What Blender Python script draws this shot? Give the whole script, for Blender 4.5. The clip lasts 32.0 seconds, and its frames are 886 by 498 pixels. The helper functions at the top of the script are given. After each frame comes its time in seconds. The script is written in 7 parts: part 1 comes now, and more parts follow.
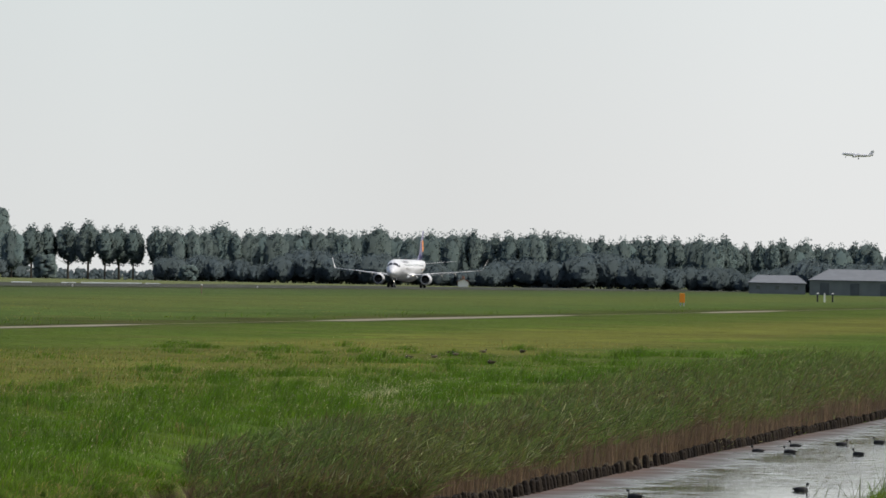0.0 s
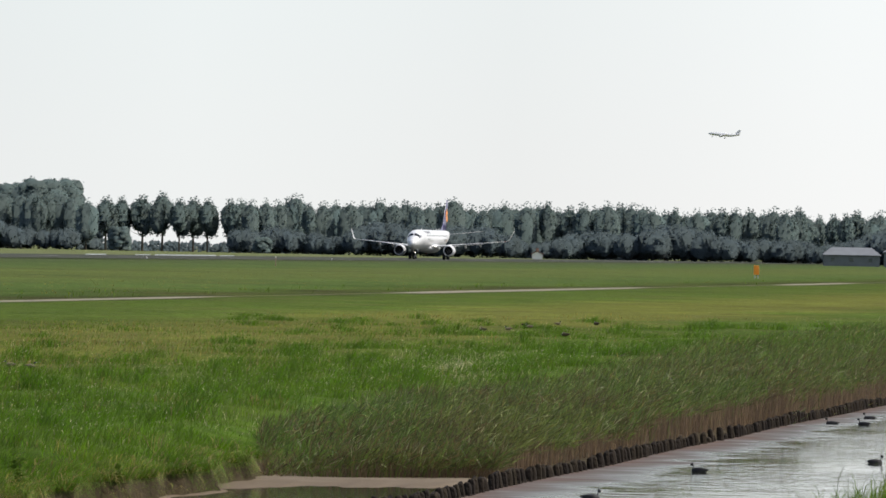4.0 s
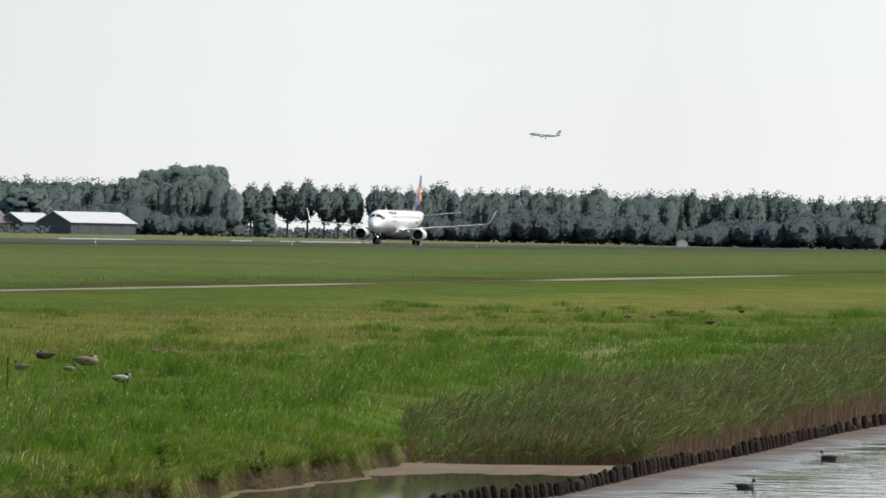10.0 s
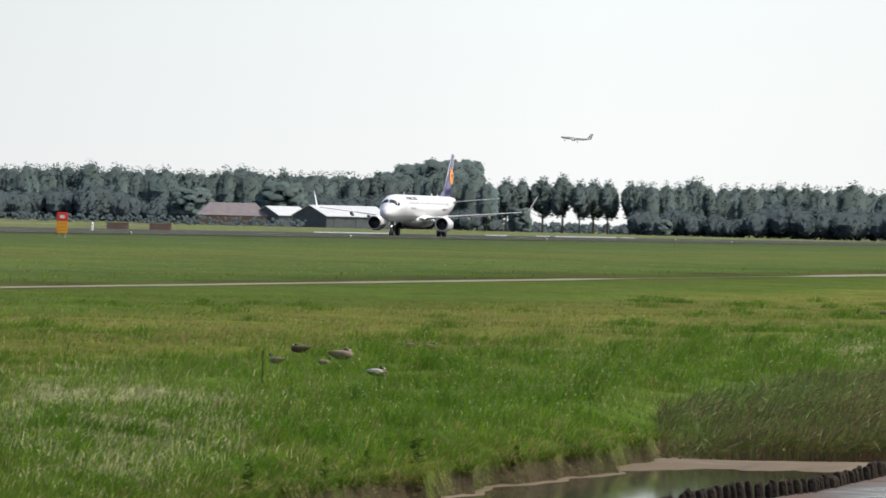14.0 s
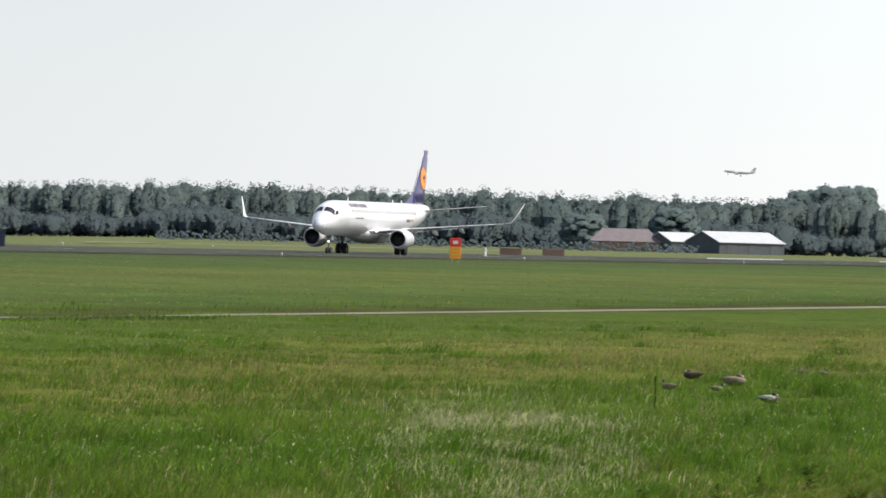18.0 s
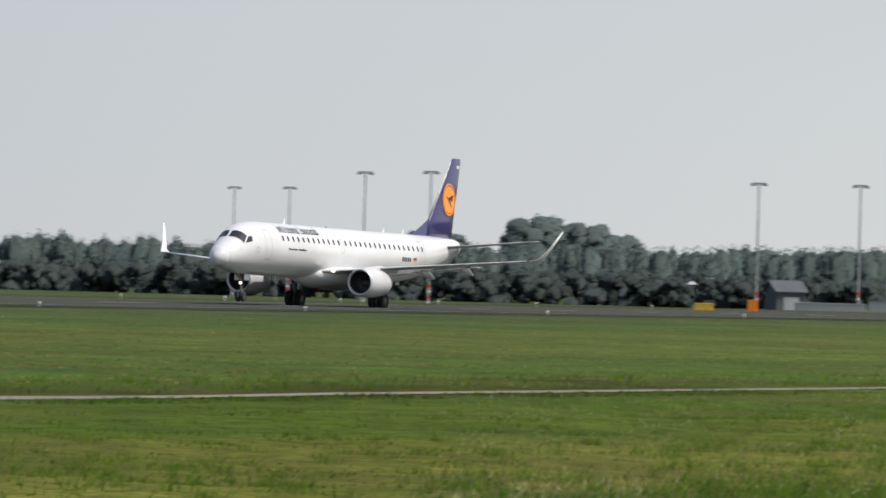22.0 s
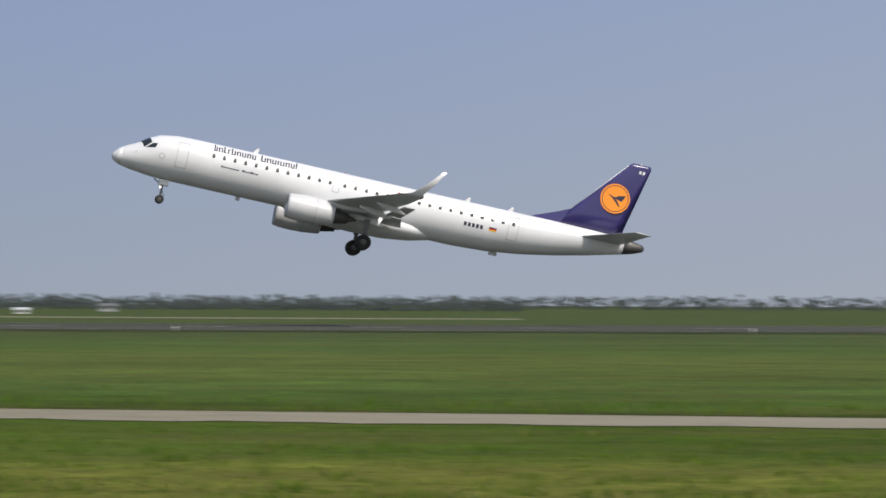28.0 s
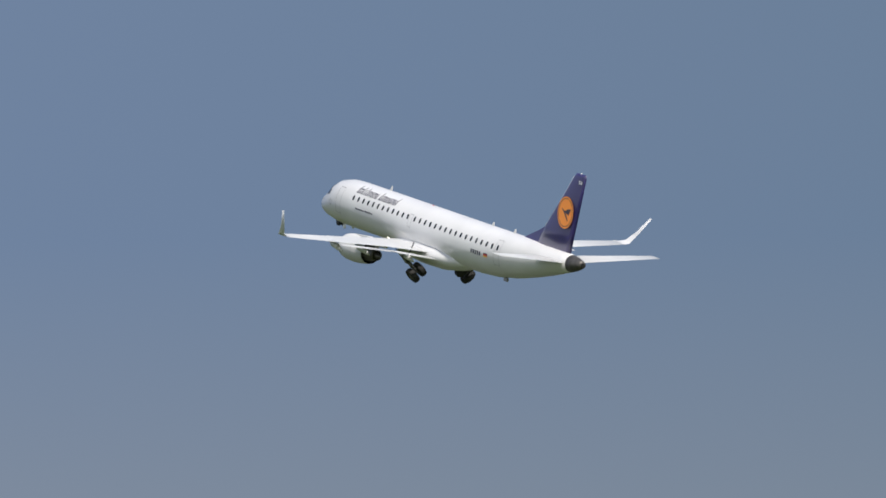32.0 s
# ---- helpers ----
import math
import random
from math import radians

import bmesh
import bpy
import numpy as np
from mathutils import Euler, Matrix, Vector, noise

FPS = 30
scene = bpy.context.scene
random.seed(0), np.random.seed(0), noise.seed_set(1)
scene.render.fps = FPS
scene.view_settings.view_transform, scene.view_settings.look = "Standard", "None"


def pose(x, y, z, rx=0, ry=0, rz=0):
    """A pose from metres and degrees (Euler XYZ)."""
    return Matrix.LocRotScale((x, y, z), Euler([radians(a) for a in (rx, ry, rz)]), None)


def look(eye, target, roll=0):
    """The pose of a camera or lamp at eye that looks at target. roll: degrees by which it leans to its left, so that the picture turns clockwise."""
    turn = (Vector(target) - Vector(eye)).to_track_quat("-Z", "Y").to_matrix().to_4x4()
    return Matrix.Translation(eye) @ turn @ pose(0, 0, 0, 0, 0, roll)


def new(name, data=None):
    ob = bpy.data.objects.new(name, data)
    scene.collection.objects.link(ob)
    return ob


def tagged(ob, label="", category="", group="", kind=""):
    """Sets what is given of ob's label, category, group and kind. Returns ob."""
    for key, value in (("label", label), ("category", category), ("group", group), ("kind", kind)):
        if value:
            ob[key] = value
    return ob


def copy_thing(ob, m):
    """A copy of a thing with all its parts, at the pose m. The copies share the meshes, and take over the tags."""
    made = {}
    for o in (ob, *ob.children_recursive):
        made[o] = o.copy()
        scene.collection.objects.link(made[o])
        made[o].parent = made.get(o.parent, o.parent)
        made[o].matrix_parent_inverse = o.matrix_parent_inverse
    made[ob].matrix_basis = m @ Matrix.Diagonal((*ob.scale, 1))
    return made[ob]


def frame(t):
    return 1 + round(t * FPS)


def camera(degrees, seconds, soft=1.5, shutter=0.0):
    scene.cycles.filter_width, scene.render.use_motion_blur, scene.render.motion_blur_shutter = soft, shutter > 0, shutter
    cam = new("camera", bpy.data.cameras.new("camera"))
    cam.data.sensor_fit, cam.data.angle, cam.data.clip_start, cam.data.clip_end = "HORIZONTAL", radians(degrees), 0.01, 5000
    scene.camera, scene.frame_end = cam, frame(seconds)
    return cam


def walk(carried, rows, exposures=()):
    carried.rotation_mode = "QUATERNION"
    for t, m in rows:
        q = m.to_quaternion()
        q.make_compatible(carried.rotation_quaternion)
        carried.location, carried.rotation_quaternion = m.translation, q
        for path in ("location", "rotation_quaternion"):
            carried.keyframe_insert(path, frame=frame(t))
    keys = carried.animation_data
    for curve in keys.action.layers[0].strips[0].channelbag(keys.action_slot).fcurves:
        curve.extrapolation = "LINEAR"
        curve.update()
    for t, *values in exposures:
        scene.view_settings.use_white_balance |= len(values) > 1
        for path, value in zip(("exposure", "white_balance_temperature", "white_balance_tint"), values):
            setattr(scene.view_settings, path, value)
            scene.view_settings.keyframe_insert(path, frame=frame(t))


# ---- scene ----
cam = camera(7.667, 32.0, soft=1.6, shutter=0.3)


def aim(bearing, rise, roll):
    """The camera at its one stand, from bearing, rise and roll in degrees."""
    b, e = radians(bearing), radians(rise)
    eye = Vector((0, 0, 1.8))
    return look(eye, eye + 1000 * Vector((math.cos(b) * math.cos(e), math.sin(b) * math.cos(e), math.sin(e))), roll)


walk(cam, [
    (0, aim(8.4, 0.256, 1.12)), (0.5, aim(8.459, 0.157, 1.12)), (1, aim(8.625, 0.08, 1.12)), (1.5, aim(8.62, 0.095, 1.12)),
    (2, aim(8.748, 0.029, 1.12)), (2.5, aim(8.934, -0.024, 1.12)), (4.5, aim(9.086, -0.007, 1.12)), (5, aim(9.242, -0.089, 1.12)),
    (5.5, aim(9.443, -0.215, 1.12)), (6, aim(9.468, -0.157, 1.12)), (6.5, aim(9.384, -0.101, 1.12)), (7, aim(9.497, -0.148, 1.13)),
    (7.5, aim(9.678, -0.196, 1.13)), (8, aim(9.815, -0.071, 1.14)), (8.5, aim(9.854, 0.031, 1.14)), (9, aim(9.947, -0.015, 1.15)),
    (9.5, aim(10.104, -0.103, 1.19)), (10, aim(10.29, -0.133, 1.23)), (10.5, aim(10.471, -0.085, 1.27)), (11, aim(10.623, -0.007, 1.32)),
    (11.5, aim(10.755, -0.002, 1.36)), (12, aim(10.995, -0.073, 1.4)), (12.5, aim(11.377, -0.188, 1.45)), (13, aim(11.681, -0.193, 1.49)),
    (13.5, aim(12.014, -0.246, 1.5)), (14, aim(12.499, -0.23, 1.5)), (14.5, aim(13.131, -0.154, 1.51)), (16.5, aim(14.712, -0.064, 1.54)),
    (17, aim(15.021, 0.002, 1.55)), (17.5, aim(15.32, -0.036, 1.57)), (18, aim(15.907, -0.096, 1.59)), (18.5, aim(16.475, 0.025, 1.6)),
    (19, aim(17.347, 0.035, 1.62)), (19.5, aim(18.121, 0.222, 1.64)), (20, aim(18.855, 0.284, 1.66)), (20.5, aim(19.869, 0.234, 1.63)),
    (21, aim(21.054, 0.191, 1.6)), (21.5, aim(22.303, 0.258, 1.58)), (22, aim(24.022, 0.288, 1.55)), (22.5, aim(25.819, 0.197, 1.52)),
    (23, aim(27.851, 0.201, 1.49)), (23.5, aim(30.123, 0.283, 1.2)), (24, aim(32.871, 0.24, 0.92)), (24.5, aim(35.701, 0.23, 0.77)),
    (25, aim(38.493, 0.23, 0.63)), (25.5, aim(41.529, 0.245, 0.63)), (26, aim(44.883, 0.269, 0.63)), (26.5, aim(48.434, 0.235, 0.63)),
    (28.5, aim(65.28, 0.661, 0.11)), (29, aim(69.942, 0.95, 0)), (29.5, aim(74.153, 1.444, -0.29)), (30, aim(78.281, 1.938, -0.34)),
    (30.5, aim(81.807, 2.471, -0.34)), (31, aim(84.78, 2.911, -0.34)), (31.5, aim(87.326, 3.531, -0.34)), (32, aim(89.53, 4.306, -0.34)),
], exposures=[(0, -0.18), (1.5, -0.07), (4, 0.08), (6, 0.13), (7.5, 0.11), (9, 0.1), (12, 0.14), (14, 0.22), (16, 0.24), (18, 0.28), (19, 0.13), (20, -0.04), (22.5, -0.08), (24, -0.17), (27, -0.15), (29, -0.11), (30, -0.14), (31, -0.02), (32, 0.0)])

# ---- sky and sun ----
SUN_BEARING, SUN_RISE = -79.0, 54.0
world = bpy.data.worlds.new("sky")
scene.world = world
world.use_nodes = True
wn, wl = world.node_tree.nodes, world.node_tree.links
wn.clear()


def wmath(op, a, b=None):
    n = wn.new("ShaderNodeMath")
    n.operation = op
    for i, v in enumerate((a, b)):
        if v is None:
            continue
        if isinstance(v, (int, float)):
            n.inputs[i].default_value = v
        else:
            wl.new(v, n.inputs[i])
    return n.outputs[0]


def wramp(fac, stops):
    n = wn.new("ShaderNodeValToRGB")
    e = n.color_ramp.elements
    while len(e) < len(stops):
        e.new(0.5)
    for k, (p, c) in zip(e, stops):
        k.position, k.color = p, (*c, 1)
    wl.new(fac, n.inputs[0])
    return n.outputs[0]


sky = wn.new("ShaderNodeTexSky")
sky.sky_type, sky.sun_disc = "NISHITA", False
sky.sun_elevation, sky.sun_rotation = radians(SUN_RISE), radians(90 - SUN_BEARING)
sky.dust_density, sky.air_density = 2.0, 1.0
skyback = wn.new("ShaderNodeMixRGB")
skyback.blend_type = "MULTIPLY"
skyback.inputs[0].default_value = 1
skyback.inputs[2].default_value = (0.16, 0.16, 0.16, 1)
wl.new(sky.outputs[0], skyback.inputs[1])
co = wn.new("ShaderNodeTexCoord")
sep = wn.new("ShaderNodeSeparateXYZ")
wl.new(co.outputs["Generated"], sep.inputs[0])
bearing = wmath("ARCTAN2", sep.outputs[1], sep.outputs[0])
# haze is brightest towards the sun's side and thins out to blue away from it
turn = wmath("DIVIDE", wmath("ADD", bearing, math.pi), 2 * math.pi)


def at_bearing(deg):
    return (deg + 180) / 360


low = wramp(turn, [(at_bearing(-180), (0.66, 0.67, 0.67)), (at_bearing(-170), (0.86, 0.86, 0.85)), (at_bearing(-84), (1.0, 0.99, 0.96)), (at_bearing(5), (0.90, 0.90, 0.89)), (at_bearing(8.2), (0.80, 0.80, 0.79)), (at_bearing(11), (0.83, 0.84, 0.83)),
                   (at_bearing(18), (0.706, 0.717, 0.717)), (at_bearing(29), (0.599, 0.621, 0.642)), (at_bearing(45), (0.460, 0.492, 0.556)),
                   (at_bearing(65), (0.355, 0.407, 0.494)), (at_bearing(73), (0.299, 0.345, 0.412)), (at_bearing(80), (0.225, 0.262, 0.305)), (at_bearing(120), (0.30, 0.33, 0.38)), (at_bearing(160), (0.52, 0.54, 0.57)), (at_bearing(180), (0.66, 0.67, 0.67))])
high = wramp(turn, [(at_bearing(-180), (0.58, 0.63, 0.64)), (at_bearing(-170), (0.78, 0.84, 0.85)), (at_bearing(-84), (0.92, 0.93, 0.92)), (at_bearing(5), (0.87, 0.93, 0.94)), (at_bearing(8.2), (0.76, 0.83, 0.84)), (at_bearing(11), (0.78, 0.86, 0.87)),
                    (at_bearing(18), (0.605, 0.674, 0.690)), (at_bearing(29), (0.556, 0.610, 0.663)), (at_bearing(42), (0.385, 0.449, 0.556)),
                    (at_bearing(62), (0.258, 0.355, 0.618)), (at_bearing(72), (0.221, 0.309, 0.536)), (at_bearing(84), (0.145, 0.211, 0.314)), (at_bearing(120), (0.20, 0.27, 0.45)), (at_bearing(160), (0.48, 0.54, 0.60)), (at_bearing(180), (0.58, 0.63, 0.64))])
rise = wmath("MULTIPLY", sep.outputs[2], 13.0)
rise.node.use_clamp = True
band = wn.new("ShaderNodeMixRGB")
wl.new(rise, band.inputs[0])
wl.new(low, band.inputs[1])
wl.new(high, band.inputs[2])
lift = wmath("MULTIPLY", wmath("SUBTRACT", sep.outputs[2], 0.20), 2.2)
lift.node.use_clamp = True
whole = wn.new("ShaderNodeMixRGB")
wl.new(lift, whole.inputs[0])
wl.new(band.outputs[0], whole.inputs[1])
wl.new(skyback.outputs[0], whole.inputs[2])
bg = wn.new("ShaderNodeBackground")
wl.new(whole.outputs[0], bg.inputs[0])
bg.inputs[1].default_value = 1.0
wout = wn.new("ShaderNodeOutputWorld")
wl.new(bg.outputs[0], wout.inputs[0])

sun = new("sun", bpy.data.lights.new("sun", "SUN"))
sun.data.energy, sun.data.angle, sun.data.color = 4.2, radians(0.53), (1.0, 0.945, 0.85)
_b, _e = radians(SUN_BEARING), radians(SUN_RISE)
sun.matrix_world = look(Vector((math.cos(_b) * math.cos(_e), math.sin(_b) * math.cos(_e), math.sin(_e))) * 100, (0, 0, 0))


# ---- materials ----
def material(name, base, rough=0.7, metal=0.0, spec=0.5, vary=0.0, scale=1.0, bump=0.0, bump_scale=20.0, second=None, second_scale=0.1,
             per="", emit=None, detail=4.0, clear=0.0, span=(0.68, 1.35)):
    """A procedural surface: base colour varied at two scales, with grain in its relief."""
    m = bpy.data.materials.new(name)
    m.use_nodes = True
    n, l = m.node_tree.nodes, m.node_tree.links
    b = n["Principled BSDF"]
    b.inputs["Base Color"].default_value = (*base, 1)
    b.inputs["Roughness"].default_value = rough
    b.inputs["Metallic"].default_value = metal
    b.inputs["Specular IOR Level"].default_value = spec
    b.inputs["Coat Weight"].default_value = clear
    col = None
    if vary or second:
        tc = n.new("ShaderNodeTexCoord")
        nz = n.new("ShaderNodeTexNoise")
        nz.inputs["Scale"].default_value, nz.inputs["Detail"].default_value = scale, detail
        l.new(tc.outputs["Object"], nz.inputs["Vector"])
        hsv = n.new("ShaderNodeHueSaturation")
        hsv.inputs["Color"].default_value = (*base, 1)
        mr = n.new("ShaderNodeMapRange")
        mr.inputs[3].default_value, mr.inputs[4].default_value = 1 - vary, 1 + vary
        mr.inputs[1].default_value, mr.inputs[2].default_value = 0.25, 0.75
        l.new(nz.outputs[0], mr.inputs[0])
        l.new(mr.outputs[0], hsv.inputs["Value"])
        col = hsv.outputs[0]
        if second:
            n2 = n.new("ShaderNodeTexNoise")
            n2.inputs["Scale"].default_value, n2.inputs["Detail"].default_value = second_scale, 5
            l.new(tc.outputs["Object"], n2.inputs["Vector"])
            r2 = n.new("ShaderNodeMapRange")
            r2.inputs[1].default_value, r2.inputs[2].default_value = 0.42, 0.62
            l.new(n2.outputs[0], r2.inputs[0])
            mx = n.new("ShaderNodeMixRGB")
            mx.inputs[2].default_value = (*second, 1)
            l.new(r2.outputs[0], mx.inputs[0])
            l.new(col, mx.inputs[1])
            col = mx.outputs[0]
    if per:
        if per == "object":
            src = n.new("ShaderNodeObjectInfo").outputs["Random"]
        else:
            src = n.new("ShaderNodeNewGeometry").outputs["Random Per Island"]
        h2 = n.new("ShaderNodeHueSaturation")
        h2.inputs["Color"].default_value = (*base, 1)
        if col:
            l.new(col, h2.inputs["Color"])
        for a, lo, hi in (("Value", span[0], span[1]), ("Hue", 0.485, 0.512), ("Saturation", 0.85, 1.1)):
            mr = n.new("ShaderNodeMapRange")
            mr.inputs[3].default_value, mr.inputs[4].default_value = lo, hi
            l.new(src, mr.inputs[0])
            l.new(mr.outputs[0], h2.inputs[a])
        col = h2.outputs[0]
    if col:
        l.new(col, b.inputs["Base Color"])
    if bump:
        tc = n.new("ShaderNodeTexCoord")
        nb = n.new("ShaderNodeTexNoise")
        nb.inputs["Scale"].default_value, nb.inputs["Detail"].default_value = bump_scale, 6
        l.new(tc.outputs["Object"], nb.inputs["Vector"])
        bp = n.new("ShaderNodeBump")
        bp.inputs["Strength"].default_value, bp.inputs["Distance"].default_value = min(1, bump), 0.05
        l.new(nb.outputs[0], bp.inputs["Height"])
        l.new(bp.outputs[0], b.inputs["Normal"])
    if emit:
        b.inputs["Emission Color"].default_value = (*emit[0], 1)
        b.inputs["Emission Strength"].default_value = emit[1]
    return m


def leafy(name, base, tip, rough=0.6, passing=0.35, per="island", patch=0.12, patch_to=None, span=(0.68, 1.35), vary=0.22, spec=0.05):
    """Leaves and blades: light comes through them, and tone changes from one to the next and from patch to patch."""
    m = material(name, base, rough, vary=vary, span=span, scale=0.9, second=patch_to or tip, second_scale=patch, per=per, spec=spec)
    n, l = m.node_tree.nodes, m.node_tree.links
    b = n["Principled BSDF"]
    tr = n.new("ShaderNodeBsdfTranslucent")
    src = b.inputs["Base Color"].links[0].from_socket
    l.new(src, tr.inputs[0])
    mx = n.new("ShaderNodeMixShader")
    mx.inputs[0].default_value = passing
    l.new(b.outputs[0], mx.inputs[1])
    l.new(tr.outputs[0], mx.inputs[2])
    l.new(mx.outputs[0], n["Material Output"].inputs[0])
    return m


M = {}
M["white"] = material("white_paint", (0.65, 0.65, 0.66), 0.28, vary=0.025, scale=0.6, second=(0.60, 0.60, 0.61), second_scale=0.25, clear=0.3)
M["wing"] = material("grey_wing_paint", (0.52, 0.53, 0.54), 0.38, vary=0.06, scale=1.2)
M["belly"] = material("pale_grey_paint", (0.55, 0.55, 0.56), 0.35, vary=0.04, scale=1.0)
M["navy"] = material("navy_paint", (0.028, 0.022, 0.115), 0.3, vary=0.06, scale=0.7, clear=0.3)
M["orange"] = material("orange_paint", (0.85, 0.27, 0.02), 0.35, vary=0.03)
M["title"] = material("navy_title_paint", (0.020, 0.020, 0.045), 0.5, spec=0.2)
M["ink"] = material("dark_marking", (0.02, 0.02, 0.045), 0.45)
M["pane"] = material("dark_pane", (0.018, 0.02, 0.024), 0.08, spec=0.6)
M["frame"] = material("grey_outline", (0.30, 0.30, 0.32), 0.5)
M["lip"] = material("polished_lip", (0.52, 0.52, 0.53), 0.5, metal=0.45)
M["metal"] = material("dull_metal", (0.28, 0.28, 0.29), 0.42, metal=0.8, vary=0.15, scale=3)
M["burnt"] = material("burnt_metal", (0.10, 0.095, 0.09), 0.5, metal=0.6, vary=0.2, scale=4)
M["black"] = material("black_hollow", (0.01, 0.01, 0.011), 0.6)
M["tyre"] = material("tyre_rubber", (0.018, 0.018, 0.019), 0.8, vary=0.2, scale=9)
M["strut"] = material("gear_paint", (0.15, 0.15, 0.16), 0.4, vary=0.12, scale=6)
M["lamp_white"] = material("lamp_glass", (0.9, 0.9, 0.9), 0.2, emit=((1, 0.90, 0.74), 3.5))
M["lamp_dim"] = material("unlit_red_glass", (0.4, 0.02, 0.02), 0.2)
M["flag_red"] = material("flag_red", (0.5, 0.02, 0.02), 0.5)
M["flag_gold"] = material("flag_gold", (0.75, 0.48, 0.03), 0.5)

M["asphalt"] = material("asphalt", (0.060, 0.064, 0.056), 1.0, spec=0.0, vary=0.18, scale=0.35, bump=0.15, bump_scale=6, second=(0.066, 0.070, 0.060), second_scale=0.02)
M["shoulder"] = material("shoulder_asphalt", (0.046, 0.056, 0.034), 1.0, spec=0.0, vary=0.2, scale=0.4, second=(0.062, 0.062, 0.045), second_scale=0.03)
# smooth asphalt that mirrors the sky in place of a mirage
M["wet"] = material("mirage_asphalt", (0.05, 0.05, 0.05), 0.12, spec=0.6, vary=0.1, scale=0.05)
M["track"] = material("track_concrete", (0.190, 0.172, 0.128), 0.95, spec=0.1, vary=0.2, scale=0.8, second=(0.215, 0.195, 0.150), second_scale=0.09, bump=0.3, bump_scale=8)
M["marking"] = material("white_road_paint", (0.22, 0.22, 0.21), 0.85, vary=0.12, scale=2)
M["mud"] = material("wet_sand", (0.148, 0.120, 0.090), 0.95, spec=0.03, vary=0.22, scale=2.0, second=(0.125, 0.098, 0.072), second_scale=0.4, bump=0.3, bump_scale=15)
M["pile"] = material("weathered_pile", (0.024, 0.018, 0.013), 0.85, spec=0.15, vary=0.3, scale=8, per="object", bump=0.5, bump_scale=25)
M["bark"] = material("bark", (0.10, 0.085, 0.065), 0.9, vary=0.25, scale=3)
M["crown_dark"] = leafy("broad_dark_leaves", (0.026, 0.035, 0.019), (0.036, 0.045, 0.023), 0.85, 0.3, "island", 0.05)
# crown and bushleaf are pale blue-grey: distance haze painted into the leaf colour
M["crown"] = leafy("hazed_poplar_leaves", (0.160, 0.212, 0.204), (0.172, 0.222, 0.205), 0.95, 0.55, "island", 0.05, None, (0.88, 1.14), 0.08)
M["bushleaf"] = leafy("hazed_undergrowth_leaves", (0.130, 0.168, 0.178), (0.138, 0.176, 0.182), 0.95, 0.55, "island", 0.02, None, (0.9, 1.1), 0.08)
# grey-green with blue in it, so the horizon's haze sits in the base colour
M["wood"] = leafy("hazed_far_wood_leaves", (0.074, 0.092, 0.088), (0.082, 0.100, 0.096), 0.95, 0.4, "island", 0.02, None, (0.88, 1.12), 0.1)
M["grass"] = leafy("grass_blades", (0.080, 0.150, 0.013), (0.11, 0.14, 0.02), 0.6, 0.45, "island", 0.25, (0.128, 0.196, 0.024), (0.72, 1.38))
M["short"] = leafy("short_grass_blades", (0.058, 0.116, 0.010), (0.10, 0.13, 0.02), 0.6, 0.4, "island", 0.15, (0.092, 0.140, 0.017), (0.72, 1.3))
M["lush"] = leafy("hummock_blades", (0.075, 0.150, 0.014), (0.10, 0.14, 0.02), 0.6, 0.45, "island", 0.22, (0.112, 0.188, 0.022), (0.72, 1.38))
M["fleck"] = leafy("glint_leaf_tips", (0.30, 0.31, 0.15), (0.40, 0.38, 0.22), 0.5, 0.35, "island", 0.5)
M["dry"] = leafy("dry_grass_blades", (0.225, 0.19, 0.06), (0.26, 0.22, 0.09), 0.6, 0.35, "island", 0.3)
M["pale"] = leafy("pale_seed_grass", (0.33, 0.33, 0.15), (0.42, 0.40, 0.22), 0.6, 0.35, "island", 0.5)
M["reed"] = leafy("reed_leaves", (0.094, 0.140, 0.032), (0.08, 0.08, 0.02), 0.45, 0.4, "island", 0.45, (0.114, 0.132, 0.038), (0.45, 2.0), spec=0.22)
M["rust"] = leafy("rusty_reed_leaves", (0.118, 0.087, 0.042), (0.15, 0.108, 0.055), 0.5, 0.4, "island", 0.5, None, (0.5, 1.6), spec=0.15)
M["straw"] = leafy("reed_straw", (0.165, 0.112, 0.070), (0.21, 0.148, 0.092), 0.6, 0.3, "island", 0.6)
M["roof_pale"] = material("pale_sheet_roof", (0.43, 0.44, 0.45), 0.8, spec=0.1, vary=0.06, scale=0.5)
M["roof_red"] = material("tiled_roof", (0.26, 0.10, 0.06), 0.8, vary=0.2, scale=1.5)
# brown turned grey-mauve to carry some haze in the colour
M["roof_brown"] = material("hazed_brown_roof", (0.17, 0.147, 0.150), 0.9, spec=0.15, vary=0.15, scale=0.8)
M["roof_grey"] = material("slate_roof", (0.13, 0.13, 0.135), 0.9, spec=0.15, vary=0.15, scale=0.8)
M["roof_navy"] = material("navy_tile_roof", (0.022, 0.024, 0.042), 0.95, spec=0.08, vary=0.2, scale=1.2)
# wall and roof of the far farm: the grey-blue is painted haze
M["hazy_wall"] = material("haze_grey_wall", (0.15, 0.165, 0.17), 0.9, spec=0.1, vary=0.12, scale=0.6)
M["hazy_roof"] = material("haze_grey_roof", (0.155, 0.165, 0.178), 0.9, spec=0.1, vary=0.1, scale=0.6)
# dark boards lifted part way to blue-grey, a share of haze in the colour
M["wall_dark"] = material("dark_boarding", (0.070, 0.079, 0.088), 0.8, vary=0.2, scale=0.8)
M["wall_white"] = material("whitewashed_wall", (0.72, 0.71, 0.68), 0.8, vary=0.08, scale=0.7)
M["wall_brick"] = material("brown_brick_wall", (0.24, 0.15, 0.11), 0.85, vary=0.15, scale=1.2)
